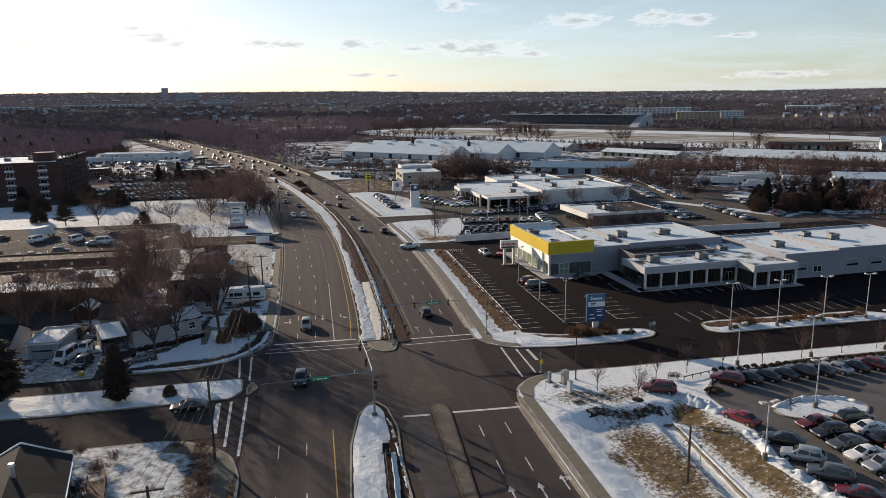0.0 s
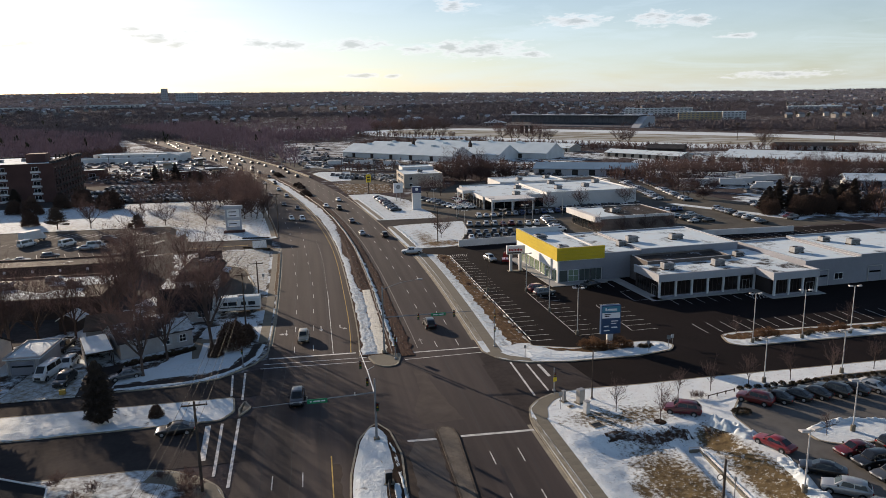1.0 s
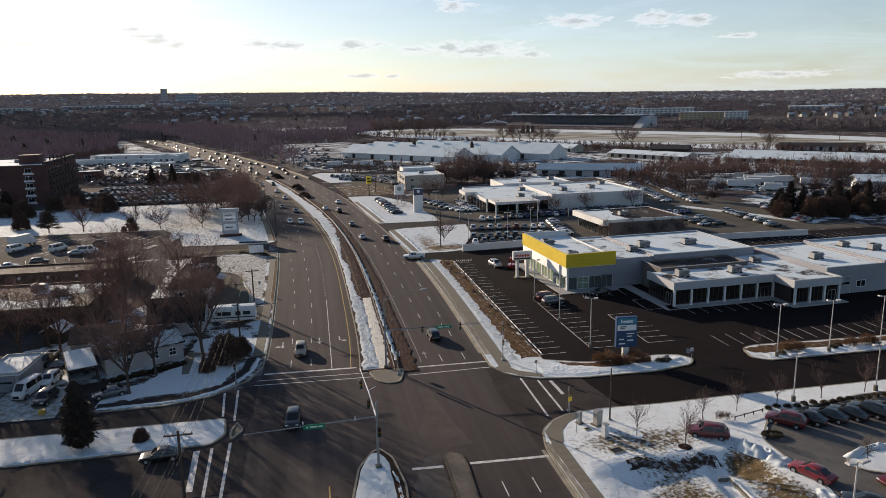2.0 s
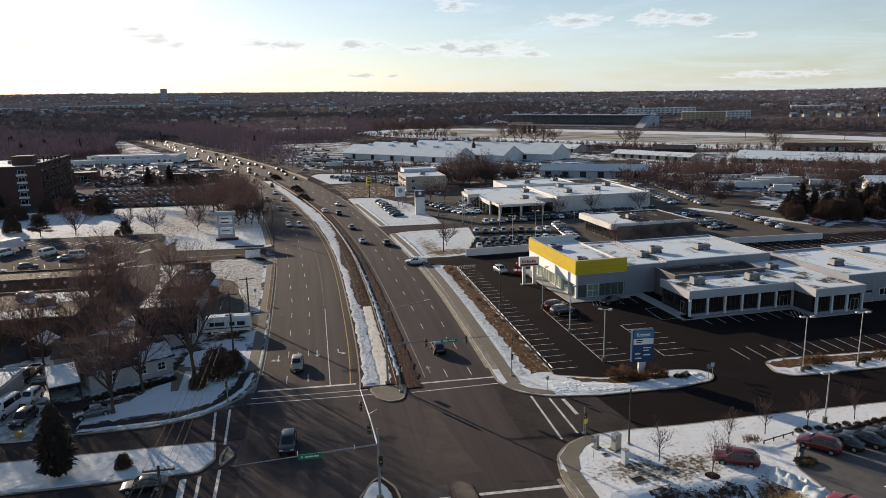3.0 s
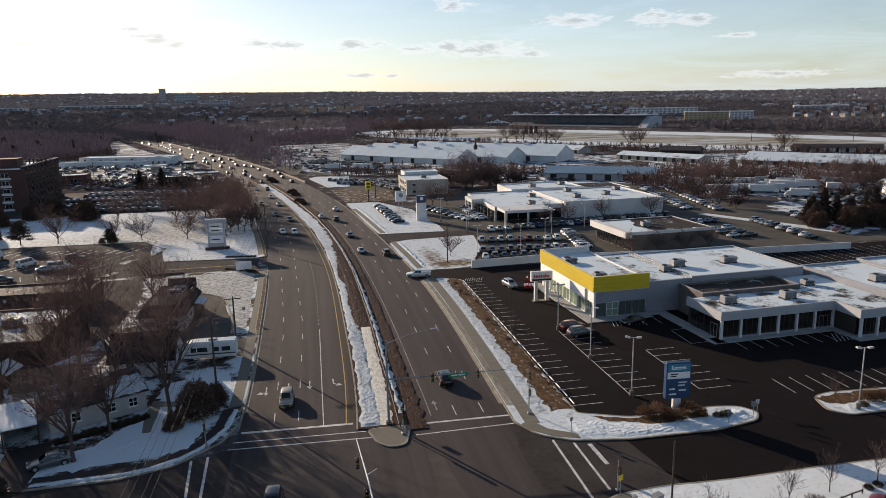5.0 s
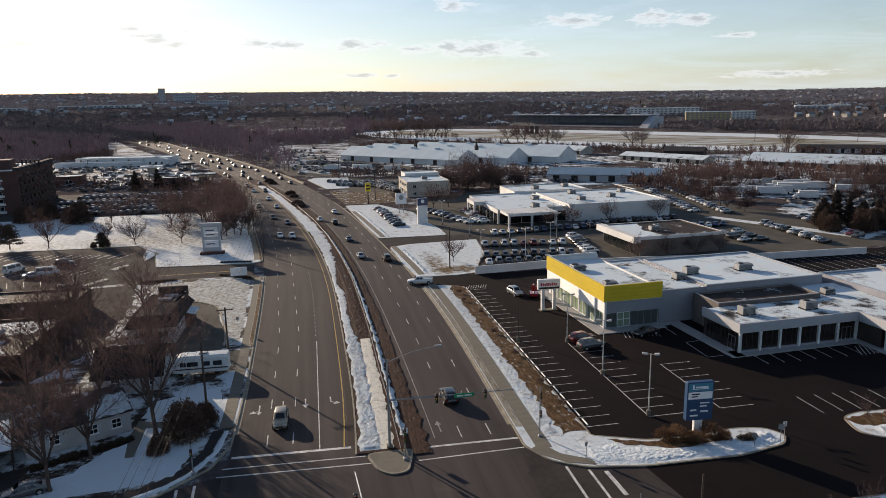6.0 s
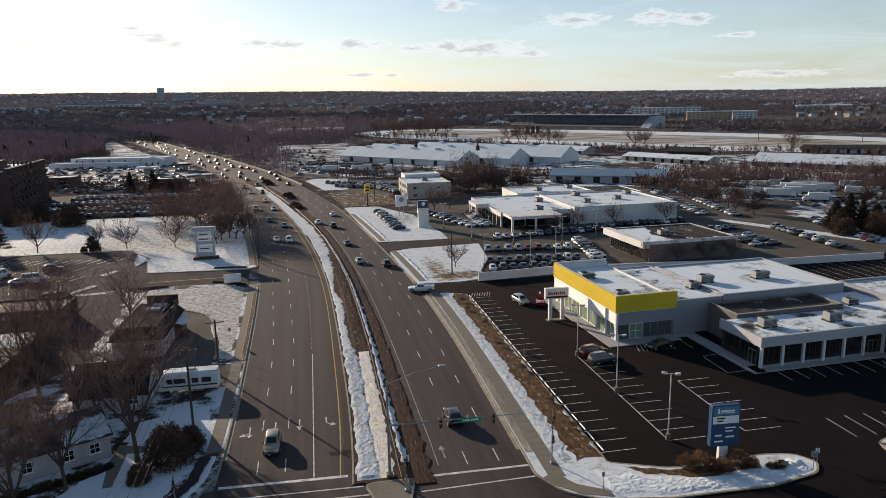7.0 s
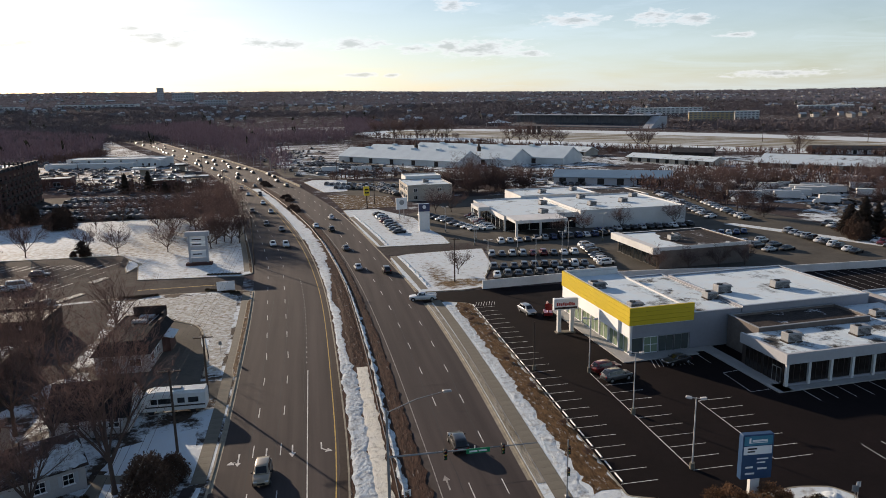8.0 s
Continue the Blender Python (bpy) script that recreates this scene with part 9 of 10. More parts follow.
for i, (x, y, sc) in enumerate(((-17, 417.5, 1.5), (-15.0, 408, 1.3), (-5.0, 360, 1.4), (-3.4, 350, 1.2), (-1.6, 326, 1.5), (-0.6, 320, 1.2))):
    shrub("low", x, y, sc, 0.1, i * 50)
for i in range(10):
    shrub("dark", -18.5 + i * 0.75, 207.9 - i * 0.42, 0.8, 0.13, i * 40)
    shrub("dark", -36 + i * 0.8, 205.6 + i * 0.05, 0.8, 0.13, i * 55)
    shrub("dark", -20 + i * 0.8, 222.6 - i * 0.1, 0.7, 0.13, i * 33)

for i, (x, y, sc) in enumerate(((-13.6, 76.5, 0.9), (-13.0, 73.5, 0.8), (-14.2, 79.6, 0.6), (-12.8, 70.5, 0.9), (-23.8, 79.5, 0.5), (-25.8, 72.0, 0.8), (-24.8, 76.4, 0.7), (-21.5, 64.0, 1.3), (-12.6, 67.0, 1.0), (-17.0, 80.6, 0.5), (-28, 81.6, 0.6), (-33, 82.0, 0.6), (-16.2, 62.8, 0.9))):
    shrub("twiggy", x, y, sc, 0.13, i * 41)
# young trees and planting in the south-east and on the dealership islands
for i, (x, y, sc) in enumerate(((37.8, 85.2, 0.85), (47.8, 87.5, 0.75), (41.9, 81.3, 1.0), (53.2, 88.4, 0.8), (59.4, 89.0, 0.85), (66.3, 89.4, 0.85), (73.4, 89.9, 0.85), (80.8, 90.2, 0.85), (87.7, 90.8, 0.85), (59.3, 73.6, 0.6), (95, 90.6, 0.85), (69.2, 106.8, 0.7), (90.5, 107.0, 0.9), (103, 90.6, 0.85))):
    tree("young", i, x, y, sc, "slender young bare tree in the snow", "young trees", 0.13)
for x, y in ((37.8, 85.2), (41.9, 81.3)):
    tagged(part("planting_ring", Shape().tube((0, 0, 0), (0, 0, 0.06), 0.8, 0.7, 18), EARTH if x > 40 else SNOW, at=pose(x, y, 0.12)), "round mulched planting ring under a tree", "planting ring")
for i in range(26):
    shrub("dark", 57.5 + i * 1.35, 88.1 + 0.25 * math.sin(i * 1.7), 0.75, 0.13, i * 47)
for i in range(9):
    a = i * 0.7
    shrub("dark", 53.4 + 1.0 * math.cos(a), 81.6 + 0.7 * math.sin(a), 0.55, 0.13, i * 31)
for i, (x, y) in enumerate(((43.2, 109.0), (44.6, 108.6), (45.8, 108.0), (46.4, 107.2), (48.8, 107.9), (50.2, 107.4), (73.5, 106.6), (74.8, 106.2), (76.2, 106.5), (85.2, 106.2), (88.0, 106.0), (89.4, 106.3), (98, 106.0))):
    shrub("brown", x, y, 1.35 + 0.3 * math.sin(i * 2.1), 0.13, i * 50)
for i, (x, y) in enumerate(((52.0, 106.6), (52.8, 106.4), (53.4, 106.8), (72.0, 105.0), (81.6, 105.6), (83.0, 106.2), (93, 106), (94.5, 105.6), (96, 106.3))):
    shrub("dark", x, y, 1.0, 0.13, i * 50)
for i, (x, y) in enumerate(((46.5, 85.6), (49.8, 86.8), (50.6, 86.6), (34.3, 128), (34.2, 140), (33.6, 151), (34.4, 163), (33.0, 172), (33.3, 178), (34.5, 120.6))):
    shrub("twiggy", x, y, 0.4, 0.13, i * 60)
# trees between the lots
for i, (x, y, sc) in enumerate(((38.3, 208, 0.75), (87.2, 250.5, 0.75), (99.5, 250.8, 0.8), (118.5, 252.6, 0.85), (77, 246, 0.7), (75.2, 362, 1.6), (82, 366, 1.7), (90, 360, 1.5), (69, 358, 1.4), (96, 352, 1.3), (86, 350, 1.5), (78, 350, 1.5), (50, 300, 1.0), (56, 301, 1.0), (84.0, 198.4, 0.6), (92, 198.2, 0.6), (100, 198.4, 0.6), (107, 198.6, 0.6))):
    tree("medium", i, x, y, sc, "bare tree beside a sales lot")
for i, (x, y, sc) in enumerate(((85, 858, 2.6), (104, 846, 2.8), (112, 850, 2.3), (128, 831, 2.8), (136, 835, 2.2), (146, 820, 2.5), (158, 813, 2.4), (197, 702, 2.2), (203, 690, 2.0), (206, 678, 2.2), (214, 660, 1.9), (219, 649, 2.0), (225, 640, 1.7), (271, 585, 2.0), (276, 579, 1.7), (337, 478, 2.1))):
    tree("medium", i, x, y, sc, "bare tree standing beside the race track", z=0)
for i, (x, y) in enumerate(((72, 354), (79, 358), (85, 356), (92, 364), (98, 346), (66, 366), (101, 356), (74, 344), (88, 344))):
    shrub("twiggy", x, y, 3.0, 0.0, i * 45)
for i in range(16):
    conifer(i, 158 + (i % 8) * 4.6 + (i // 8) * 2, 222 + (i // 8) * 7 + 3 * math.sin(i * 2.3), 0.8 + 0.15 * math.sin(i), "dark evergreen in a dense clump", 0.0, 1.3)
for i in range(14):
    shrub("tall", 155 + i * 3.0, 217 + 5 * math.sin(i * 1.9), 1.5 + 0.5 * math.sin(i * 2.7), 0.0, i * 60)
for i in range(34):
    x = 150 + (i * 37 % 100) * 1.5
    y = 262 + (i * 53 % 70) * 1.2 - (x - 150) * 0.1
    tree("medium", i, x, y, 1.0 + 0.3 * math.sin(i * 1.3), "bare tree in a strip of scrub", z=0)
    shrub("twiggy", x + 4, y - 5, 2.2, 0.0, i * 20)

# ---- distant woods and suburbs ----
def far_woods(name, label, spots, mat, blades, height, width, blade, seed):
    """Many small bare crowns in one mesh: each a stem and a dome of slivers."""
    rng = np.random.default_rng(seed)
    spots = np.array(spots)
    n = len(spots)
    k = blades
    h = height * rng.uniform(0.7, 1.25, n)
    a, t = rng.uniform(0, 2 * np.pi, (n, k)), np.arccos(rng.uniform(-0.75, 1.0, (n, k)))
    r = rng.uniform(0.55, 1.05, (n, k))
    d = np.stack([np.cos(a) * np.sin(t), np.sin(a) * np.sin(t), np.cos(t)], -1)
    half = (h * 0.42)[:, None]
    tip = np.stack([d[..., 0] * width * r, d[..., 1] * width * r, half * 1.25 + d[..., 2] * half * 1.3 * r], -1)
    root = tip * np.array([0.35, 0.35, 0.62])
    side = rng.normal(size=(n, k, 3))
    side = side - d * np.sum(side * d, -1, keepdims=True)
    side /= np.linalg.norm(side, axis=-1, keepdims=True)
    side *= blade * rng.uniform(0.5, 1.2, (n, k, 1))
    base = spots[:, None, :]
    verts = np.stack([root + base, root * 0.4 + tip * 0.6 + side + base, tip + base, root * 0.4 + tip * 0.6 - side + base], 2).reshape(-1, 3)
    faces = np.arange(len(verts)).reshape(-1, 4)
    stem = np.stack([spots + [-0.25, 0, -0.5], spots + [0.25, 0, -0.5], spots + np.stack([0 * h, 0 * h, h * 0.7], -1)], 1).reshape(-1, 3)
    me = bpy.data.meshes.new(name)
    o = len(verts)
    me.from_pydata(np.concatenate([verts, stem]).tolist(), [], faces.tolist() + (np.arange(len(stem)).reshape(-1, 3) + o).tolist())
    me.materials.append(mat)
    me.update()
    return tagged(new(name, me), label, "woods", "", "stuff")


def inside(poly, x, y):
    c = False
    for (x0, y0), (x1, y1) in zip(poly, poly[1:] + poly[:1]):
        if (y0 > y) != (y1 > y) and x < (x1 - x0) * (y - y0) / (y1 - y0) + x0:
            c = not c
    return c


wr = random.Random(77)
EAST_WOOD = [(-6, 446), (-16, 488), (-48, 600), (-88, 710), (-148, 890), (-230, 1105), (-330, 1370), (-120, 1560), (120, 1500), (130, 1180), (60, 900), (46, 775), (-30, 752), (-38, 700), (-22, 640), (-6, 560)]
CLEARING = [(-30, 1000), (66, 1000), (80, 1640), (-190, 1640), (-140, 1220)]
WEST_WOOD = [(-236, 990), (-206, 850), (-178, 735), (-168, 650), (-190, 606), (-215, 545), (-420, 560), (-800, 900), (-1100, 1640), (-640, 1640), (-450, 1250), (-330, 1080)]
spots = []
while len(spots) < 14500:
    poly = EAST_WOOD if wr.random() < 0.42 else WEST_WOOD
    x, y = wr.uniform(-1100, 140), wr.uniform(440, 1650)
    if inside(poly, x, y) and (not inside(CLEARING, x, y) or wr.random() < 0.12):
        spots.append((x, y, lift(x, y)))
far_woods("woods", "dense bare brown winter woods beside the highway", spots, WOODS, 24, 10.5, 4.4, 0.29, 1)


sheet("snow_field", CLEARING, 0.05, FIELD, "patchy snow on open ground beyond the woods", "field")
sheet("market_yard", [(-14, 505), (26, 522), (40, 600), (45, 762), (-30, 748), (-36, 700), (-20, 640)], 0.03, FIELD, "snow-patched yard beside the market halls", "yard")


def in_track(x, y):
    dx, dy = x - 325, y - 760
    c, s_ = math.cos(radians(57)), math.sin(radians(57))
    u, v = dx * c - dy * s_, dx * s_ + dy * c
    return abs(u) < 372 and abs(v) < 135


spots, ridge = [], []
while len(spots) + len(ridge) < 34000:
    a = radians(wr.uniform(-36, 58))
    r = 900 + 3900 * wr.random() ** 1.2
    x, y = r * math.sin(a), r * math.cos(a)
    if in_track(x, y) or inside(EAST_WOOD, x, y) or inside(CLEARING, x, y) or (r < 1300 and 300 < x < 520 and 860 < y < 1180):
        continue
    dens = noise.noise(Vector((x / 420, y / 420, 1.3))) + 0.35 * noise.noise(Vector((x / 130, y / 130, 4.0)))
    if dens > -0.34 or r > 3000 or (x < -250 and dens > -0.75):
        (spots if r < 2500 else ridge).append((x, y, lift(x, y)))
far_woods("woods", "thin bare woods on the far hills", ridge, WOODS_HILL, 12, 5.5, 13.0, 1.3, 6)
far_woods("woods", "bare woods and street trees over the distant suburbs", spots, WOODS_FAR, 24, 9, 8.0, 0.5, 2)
spots = []
while len(spots) < 260:
    a = radians(wr.uniform(-36, 58))
    r = 700 + 3600 * wr.random() ** 1.3
    x, y = r * math.sin(a), r * math.cos(a)
    if in_track(x, y) or r < 1250 and x > 0:
        continue
    spots.append((x, y, lift(x, y)))
far_woods("evergreen_woods", "scattered dark evergreens in the distance", spots, WOODS_EVER, 18, 14, 4.0, 1.0, 3)
# scrub between the market, the stables and the lots
SCRUB = [[(-126, 424), (-40, 392), (-38, 397), (-124, 430)], [(-126, 424), (-40, 392), (-38, 397), (-124, 430)], [(-126, 424), (-40, 392), (-38, 397), (-124, 430)], [(152, 262), (172, 345), (320, 250), (460, 260), (450, 320), (330, 330), (230, 400), (150, 372)], [(10, 425), (85, 410), (140, 385), (138, 398), (90, 428), (30, 440)], [(180, 190), (460, 150), (470, 262), (250, 258), (200, 240)], [(140, 600), (300, 470), (420, 400), (430, 412), (300, 500), (170, 640)], [(-200, 400), (-150, 395), (-160, 520), (-320, 560), (-420, 480)], [(-190, 210), (-142, 210), (-142, 395), (-260, 395)], [(40, 640), (170, 660), (190, 690), (60, 700)], [(60, 850), (165, 800), (172, 815), (70, 875)], [(-150, 606), (-160, 700), (-185, 700), (-190, 610)]]
spots = []
while len(spots) < 5800:
    poly = wr.choice(SCRUB)
    x, y = wr.uniform(-420, 470), wr.uniform(150, 980)
    if inside(poly, x, y):
        spots.append((x, y, 0))
far_woods("scrub", "brown bare scrub and thin trees between the lots", spots, SCRUB_BROWN, 30, 6.0, 2.4, 0.17, 4)
# suburbs: small gabled houses, snow on the roofs
sub = {"wall": Shape(), "roof": Shape()}
for i in range(2600):
    a = radians(wr.uniform(-34, 56))
    r = 1350 + 3000 * wr.random()
    x, y = r * math.sin(a), r * math.cos(a)
    if in_track(x, y) or inside(EAST_WOOD, x, y) or inside(WEST_WOOD, x, y):
        continue
    if noise.noise(Vector((x / 300, y / 300, 9.0))) < 0.02:
        continue
    z, w, d, h = lift(x, y) - 0.5, wr.uniform(6, 12) * (1 + 2.2 * (wr.random() < 0.03)), wr.uniform(7, 10), wr.uniform(5, 7.5)
    m = pose(x, y, z, 0, 0, wr.uniform(-40, 40))
    sub["wall"].box(0, 0, 0, w, d, h, m)
    sub["roof"].gable(0, 0, w, d, h, h + 3, 0.4, "x", 0.3, m)
SUBURB = material("mixed_house_walls", (0.34, 0.32, 0.30), 0.85, 0, (0.20, 0.18, 0.16), 30, 0.8, 0.3, island=0.7)
tagged(part("distant_houses", sub["wall"], SUBURB), "pale walls of many far suburban houses", "houses", "", "stuff")
SUBURB_ROOF = material("mixed_snowy_roofs", (0.40, 0.41, 0.42), 0.85, 0, (0.24, 0.24, 0.25), 30, 0.8, 0.3, island=0.75)
tagged(part("distant_roofs", sub["roof"], SUBURB_ROOF), "snowy roofs of many far suburban houses", "roofs", "", "stuff")
# far parked cars, too small to tell apart
lot = Shape()
for row, (x, y, dx, dy, k) in enumerate(((4, 540, 2.3, -2.6, 20), (8, 520, 2.2, -2.6, 20), (4, 492, 2.2, -2.5, 18), (10, 470, 2.2, -2.4, 15), (30, 392, 0.9, -2.6, 14), (40, 396, 0.2, -2.8, 16), (150, 425, 2.4, -2.2, 16), (140, 412, 2.4, -2.2, 18), (118, 408, 2.4, -2.0, 14), (112, 392, 2.5, -1.6, 12), (160, 388, 1.6, -2.4, 14), (104, 378, 2.6, -1.5, 12), (168, 380, 1.2, -2.5, 14))):
    for i in range(k):
        if wr.random() < 0.82:
            m = pose(x + dx * i + wr.uniform(-0.2, 0.2), y + dy * i + wr.uniform(-0.3, 0.3), 0.02, 0, 0, math.degrees(math.atan2(dy, dx)) + 90 + wr.choice((0, 180)))
            lot.block(-2.2, -0.9, 0.25, 2.2, 0.9, 0.95, 0.1, m)
            lot.block(-1.5, -0.75, 0.95, 0.9, 0.75, 1.5, 0.2, m)
for i in range(1500):
    p = wr.random()
    if p < 0.16:
        x, y = wr.uniform(-40, 80), wr.uniform(450, 700)
        if not inside([(-8, 450), (20, 430), (84, 440), (28, 545), (10, 700), (-40, 640)], x, y):
            continue
    elif p < 0.42:
        x, y = wr.uniform(-190, -50), wr.uniform(400, 620)
        if x > KERB_W(y) - 12:
            continue
    elif p < 0.62:
        x, y = wr.uniform(180, 300), wr.uniform(230, 330)
    else:
        continue
    m = pose(x, y, 0.02, 0, 0, wr.choice((80, 260, 20)))
    lot.block(-2.2, -0.9, 0.25, 2.2, 0.9, 0.95, 0.1, m)
    lot.block(-1.4, -0.75, 0.95, 0.9, 0.75, 1.45, 0.2, m)
for x, y, hd, kind, colour in far_cars:
    L, W, hood, belt, roof, wf, rf, rr, rg, clear = CAR_KINDS[kind]
    m = pose(x, y, 0.02, 0, 0, hd)
    lot.block(-L / 2, -W / 2, 0.25, L / 2, W / 2, belt, 0.12, m)
    lot.block(L / 2 - rg, -W * 0.42, belt, L / 2 - wf - 0.2, W * 0.42, roof, 0.28, m)
FARCAR = material("far_car_paint", (0.10, 0.10, 0.105), 0.32, 0.0, (0.05, 0.05, 0.055), 4, 0.8, island=0.98, spec=0.3)
tagged(part("distant_cars", lot, FARCAR), "many far parked cars in snowy lots", "cars", "", "stuff")


# ---- street furniture ----
lamp_meshes = {
    "base": Shape().tube((0, 0, 0), (0, 0, 0.75), 0.3, 0.28, 12).mesh("base", CONCRETE),
    "head": Shape().block(-0.32, -0.22, -0.1, 0.32, 0.22, 0.1, 0.05).mesh("lamp_head", POLE_GREY),
    "lens": Shape().box(-0.24, -0.16, -0.13, 0.24, 0.16, -0.1).mesh("lens", SIGN_WHITE),
}


def car_park_lamp(x, y, h=8.6, turn=0, z=0.01, flat=False, dark=False, label="pale grey twin-headed car park lamp post"):
    e = thing("lamp_post", label, "lamp post", pose(x, y, z, 0, 0, turn), "car park lamps")
    part("base", lamp_meshes["base"], None, e, "round concrete base")
    part("pole", Shape().tube((0, 0, 0.7), (0, 0, h), 0.085, 0.065, 8), POLE_WOOD if dark else POLE_GREY, e)
    part("bracket", Shape().tube((-0.55, 0, h - 0.05), (0.55, 0, h - 0.05), 0.04, 0.04, 6), POLE_GREY, e)
    for s in (-1, 1):
        hd = part("lamp_head", lamp_meshes["head"], None, e, "flat rectangular lamp head", pose(s * 0.75, 0, h, 0, -s * 8, 0) @ Matrix.Diagonal((1.5 if flat else 1, 1.2 if flat else 1, 1, 1)))
        part("lens", lamp_meshes["lens"], None, hd)
    return e


for x, y, h, tn in ((44.45, 115.3, 8.4, -25), (44.4, 129.5, 8.4, -25), (44.45, 144.1, 8.4, -25), (70.6, 104.4, 8.4, -10), (79.7, 104.3, 8.4, -10), (89.1, 104.5, 8.4, -10), (97.7, 104.3, 8.4, -10)):
    car_park_lamp(x, y, h, tn, 0.1 if y < 110 else 0.01)
for x, y, h in ((62.1, 89.4, 6.6), (75.1, 89.9, 6.6), (63.1, 73.9, 6.6), (48.35, 63.4, 6.9), (88.5, 89.9, 6.6), (78, 60, 6.6)):
    car_park_lamp(x, y, h, 5, 0.12, True, False, "grey twin-headed lamp post by the sales car park")
for x, y, h in ((45.5, 207.5, 8.0), (57.0, 206.5, 8.0), (66, 213, 8.0), (60, 231, 8.0), (73, 227, 8.0), (50, 240, 7.5), (87, 236, 8.0), (46, 262, 8.0), (52, 246, 8.0)):
    car_park_lamp(x, y, h, 0, 0.0, False, False, "white lamp post over a sales lot")
e = thing("pole", "dark slender steel pole by the car park", "pole", pose(36.75, 146.9, 0.01))
part("shaft", Shape().tube((0, 0, 0), (0, 0, 7.6), 0.1, 0.07, 8), POLE_WOOD, e)
part("base", lamp_meshes["base"], None, e)
e = thing("pole", "dark slender steel pole beside the entrance", "pole", pose(36.4, 89.8, 0.12))
part("shaft", Shape().tube((0, 0, 0), (0, 0, 6.9), 0.11, 0.08, 8), POLE_WOOD, e)
part("foot", Shape().block(-0.2, -0.2, 0, 0.2, 0.2, 0.15, 0.03), GALVANISED, e)
e = thing("pole", "dark wooden pole with a cable ring", "pole", pose(37.4, 60.8, 0.12))
part("shaft", Shape().tube((0, 0, 0), (0, 0, 6.4), 0.14, 0.11, 8), POLE_WOOD, e)
ring = [(-0.45 + 0.32 * math.cos(a * 0.5236), 0, 4.6 + 0.32 * math.sin(a * 0.5236)) for a in range(13)]
part("cable_ring", Shape().path(ring, 0.035, 5), CABLE, e, "coil of black cable")
e = thing("pole", "thin grey marker post in the snow", "pole", pose(40.2, 63.1, 0.12))
part("shaft", Shape().tube((0, 0, 0), (0, 0, 3.0), 0.05, 0.05, 6), GALVANISED, e)
part("plate", Shape().box(-0.15, -0.03, 2.5, 0.15, 0.0, 2.9), GALVANISED, e)


# traffic signals
def signal_head(parent, m):
    h = part("signal_head", Shape().block(-0.17, -0.14, -0.55, 0.17, 0.12, 0.55, 0.04), BLACK, parent, "black three-lamp signal head", m)
    for i, mat in enumerate((TAILLIGHT, YELLOW_PANEL, SIGN_GREEN)):
        part("lens", Shape().tube((0, 0.12, 0.34 - i * 0.34), (0, 0.15, 0.34 - i * 0.34), 0.12, 0.12, 10), mat, h)
        part("visor", Shape().tube((0, 0.12, 0.37 - i * 0.34), (0, 0.32, 0.36 - i * 0.34), 0.15, 0.15, 8, False), BLACK, h)
    return h


mast = thing("traffic_signal", "galvanised signal mast on the snowy median", "traffic signal", pose(6.7, 84.6, 0.12))
part("pole", Shape().tube((0, 0, 0), (0, 0, 7.8), 0.16, 0.11, 10), GALVANISED, mast)
part("base", Shape().block(-0.35, -0.35, 0, 0.35, 0.35, 0.3, 0.05), CONCRETE, mast)
arm = part("mast_arm", Shape().tube((0, 0, 5.8), (-0.3, 5.5, 6.4), 0.09, 0.07, 8).tube((-0.3, 5.5, 6.4), (-0.8, 13.0, 6.7), 0.07, 0.05, 8), SIGN_WHITE, mast, "pale mast arm over the crossing")
part("lamp_arm", Shape().tube((-0.35, 6.5, 6.4), (0.6, 6.9, 6.7), 0.04, 0.03, 6), SIGN_WHITE, arm)
signal_head(mast, pose(0.22, -0.1, 4.3, 0, 0, 180))
signal_head(mast, pose(-0.55, 4.4, 5.7, 0, 0, 180))
signal_head(mast, pose(-1.0, 9.6, 6.0, 0, 0, 180))
arm = part("mast_arm", Shape().tube((0, 0, 6.1), (-14.0, -1.6, 6.3), 0.09, 0.04, 8), GALVANISED, mast)
sign = part("street_sign", Shape().box(-7.9, -1.02, 5.85, -5.6, -0.96, 6.4), SIGN_GREEN, mast, "green street name sign")
part("lettering", Shape().box(-7.6, -1.035, 6.03, -7.4, -1.02, 6.22).box(-7.2, -1.035, 6.05, -6.4, -1.02, 6.2).box(-6.3, -1.035, 6.05, -5.85, -1.02, 6.2), SIGN_WHITE, sign)
for xx in (-7.9, -2.4):
    part("detector", Shape().tube((xx, -0.9, 6.3), (xx, -0.9, 6.75), 0.04, 0.06, 6), SIGN_WHITE, mast)

mast = thing("traffic_signal", "grey signal mast standing on the median nose", "traffic signal", pose(10.9, 114.3, 0.15))
part("pole", Shape().tube((0, 0, 0), (0, 0, 11.0), 0.17, 0.1, 10), GALVANISED, mast)
part("base", Shape().block(-0.35, -0.35, 0, 0.35, 0.35, 0.3, 0.05), CONCRETE, mast)
part("mast_arm", Shape().tube((0, 0, 5.9), (15.0, -0.9, 6.15), 0.1, 0.05, 8), GALVANISED, mast)
part("lamp_arm", Shape().tube((0, 0, 10.6), (3.2, 1.2, 11.2), 0.05, 0.04, 6).tube((3.2, 1.2, 11.2), (6.3, 2.2, 11.3), 0.04, 0.03, 6), GALVANISED, mast)
part("lamp_head", Shape().block(6.0, 2.0, 11.22, 6.9, 2.4, 11.4, 0.05), GALVANISED, mast)
signal_head(mast, pose(5.6, -0.7, 5.9, 0, 0, 180))
signal_head(mast, pose(11.4, -1.0, 6.0, 0, 0, 180))
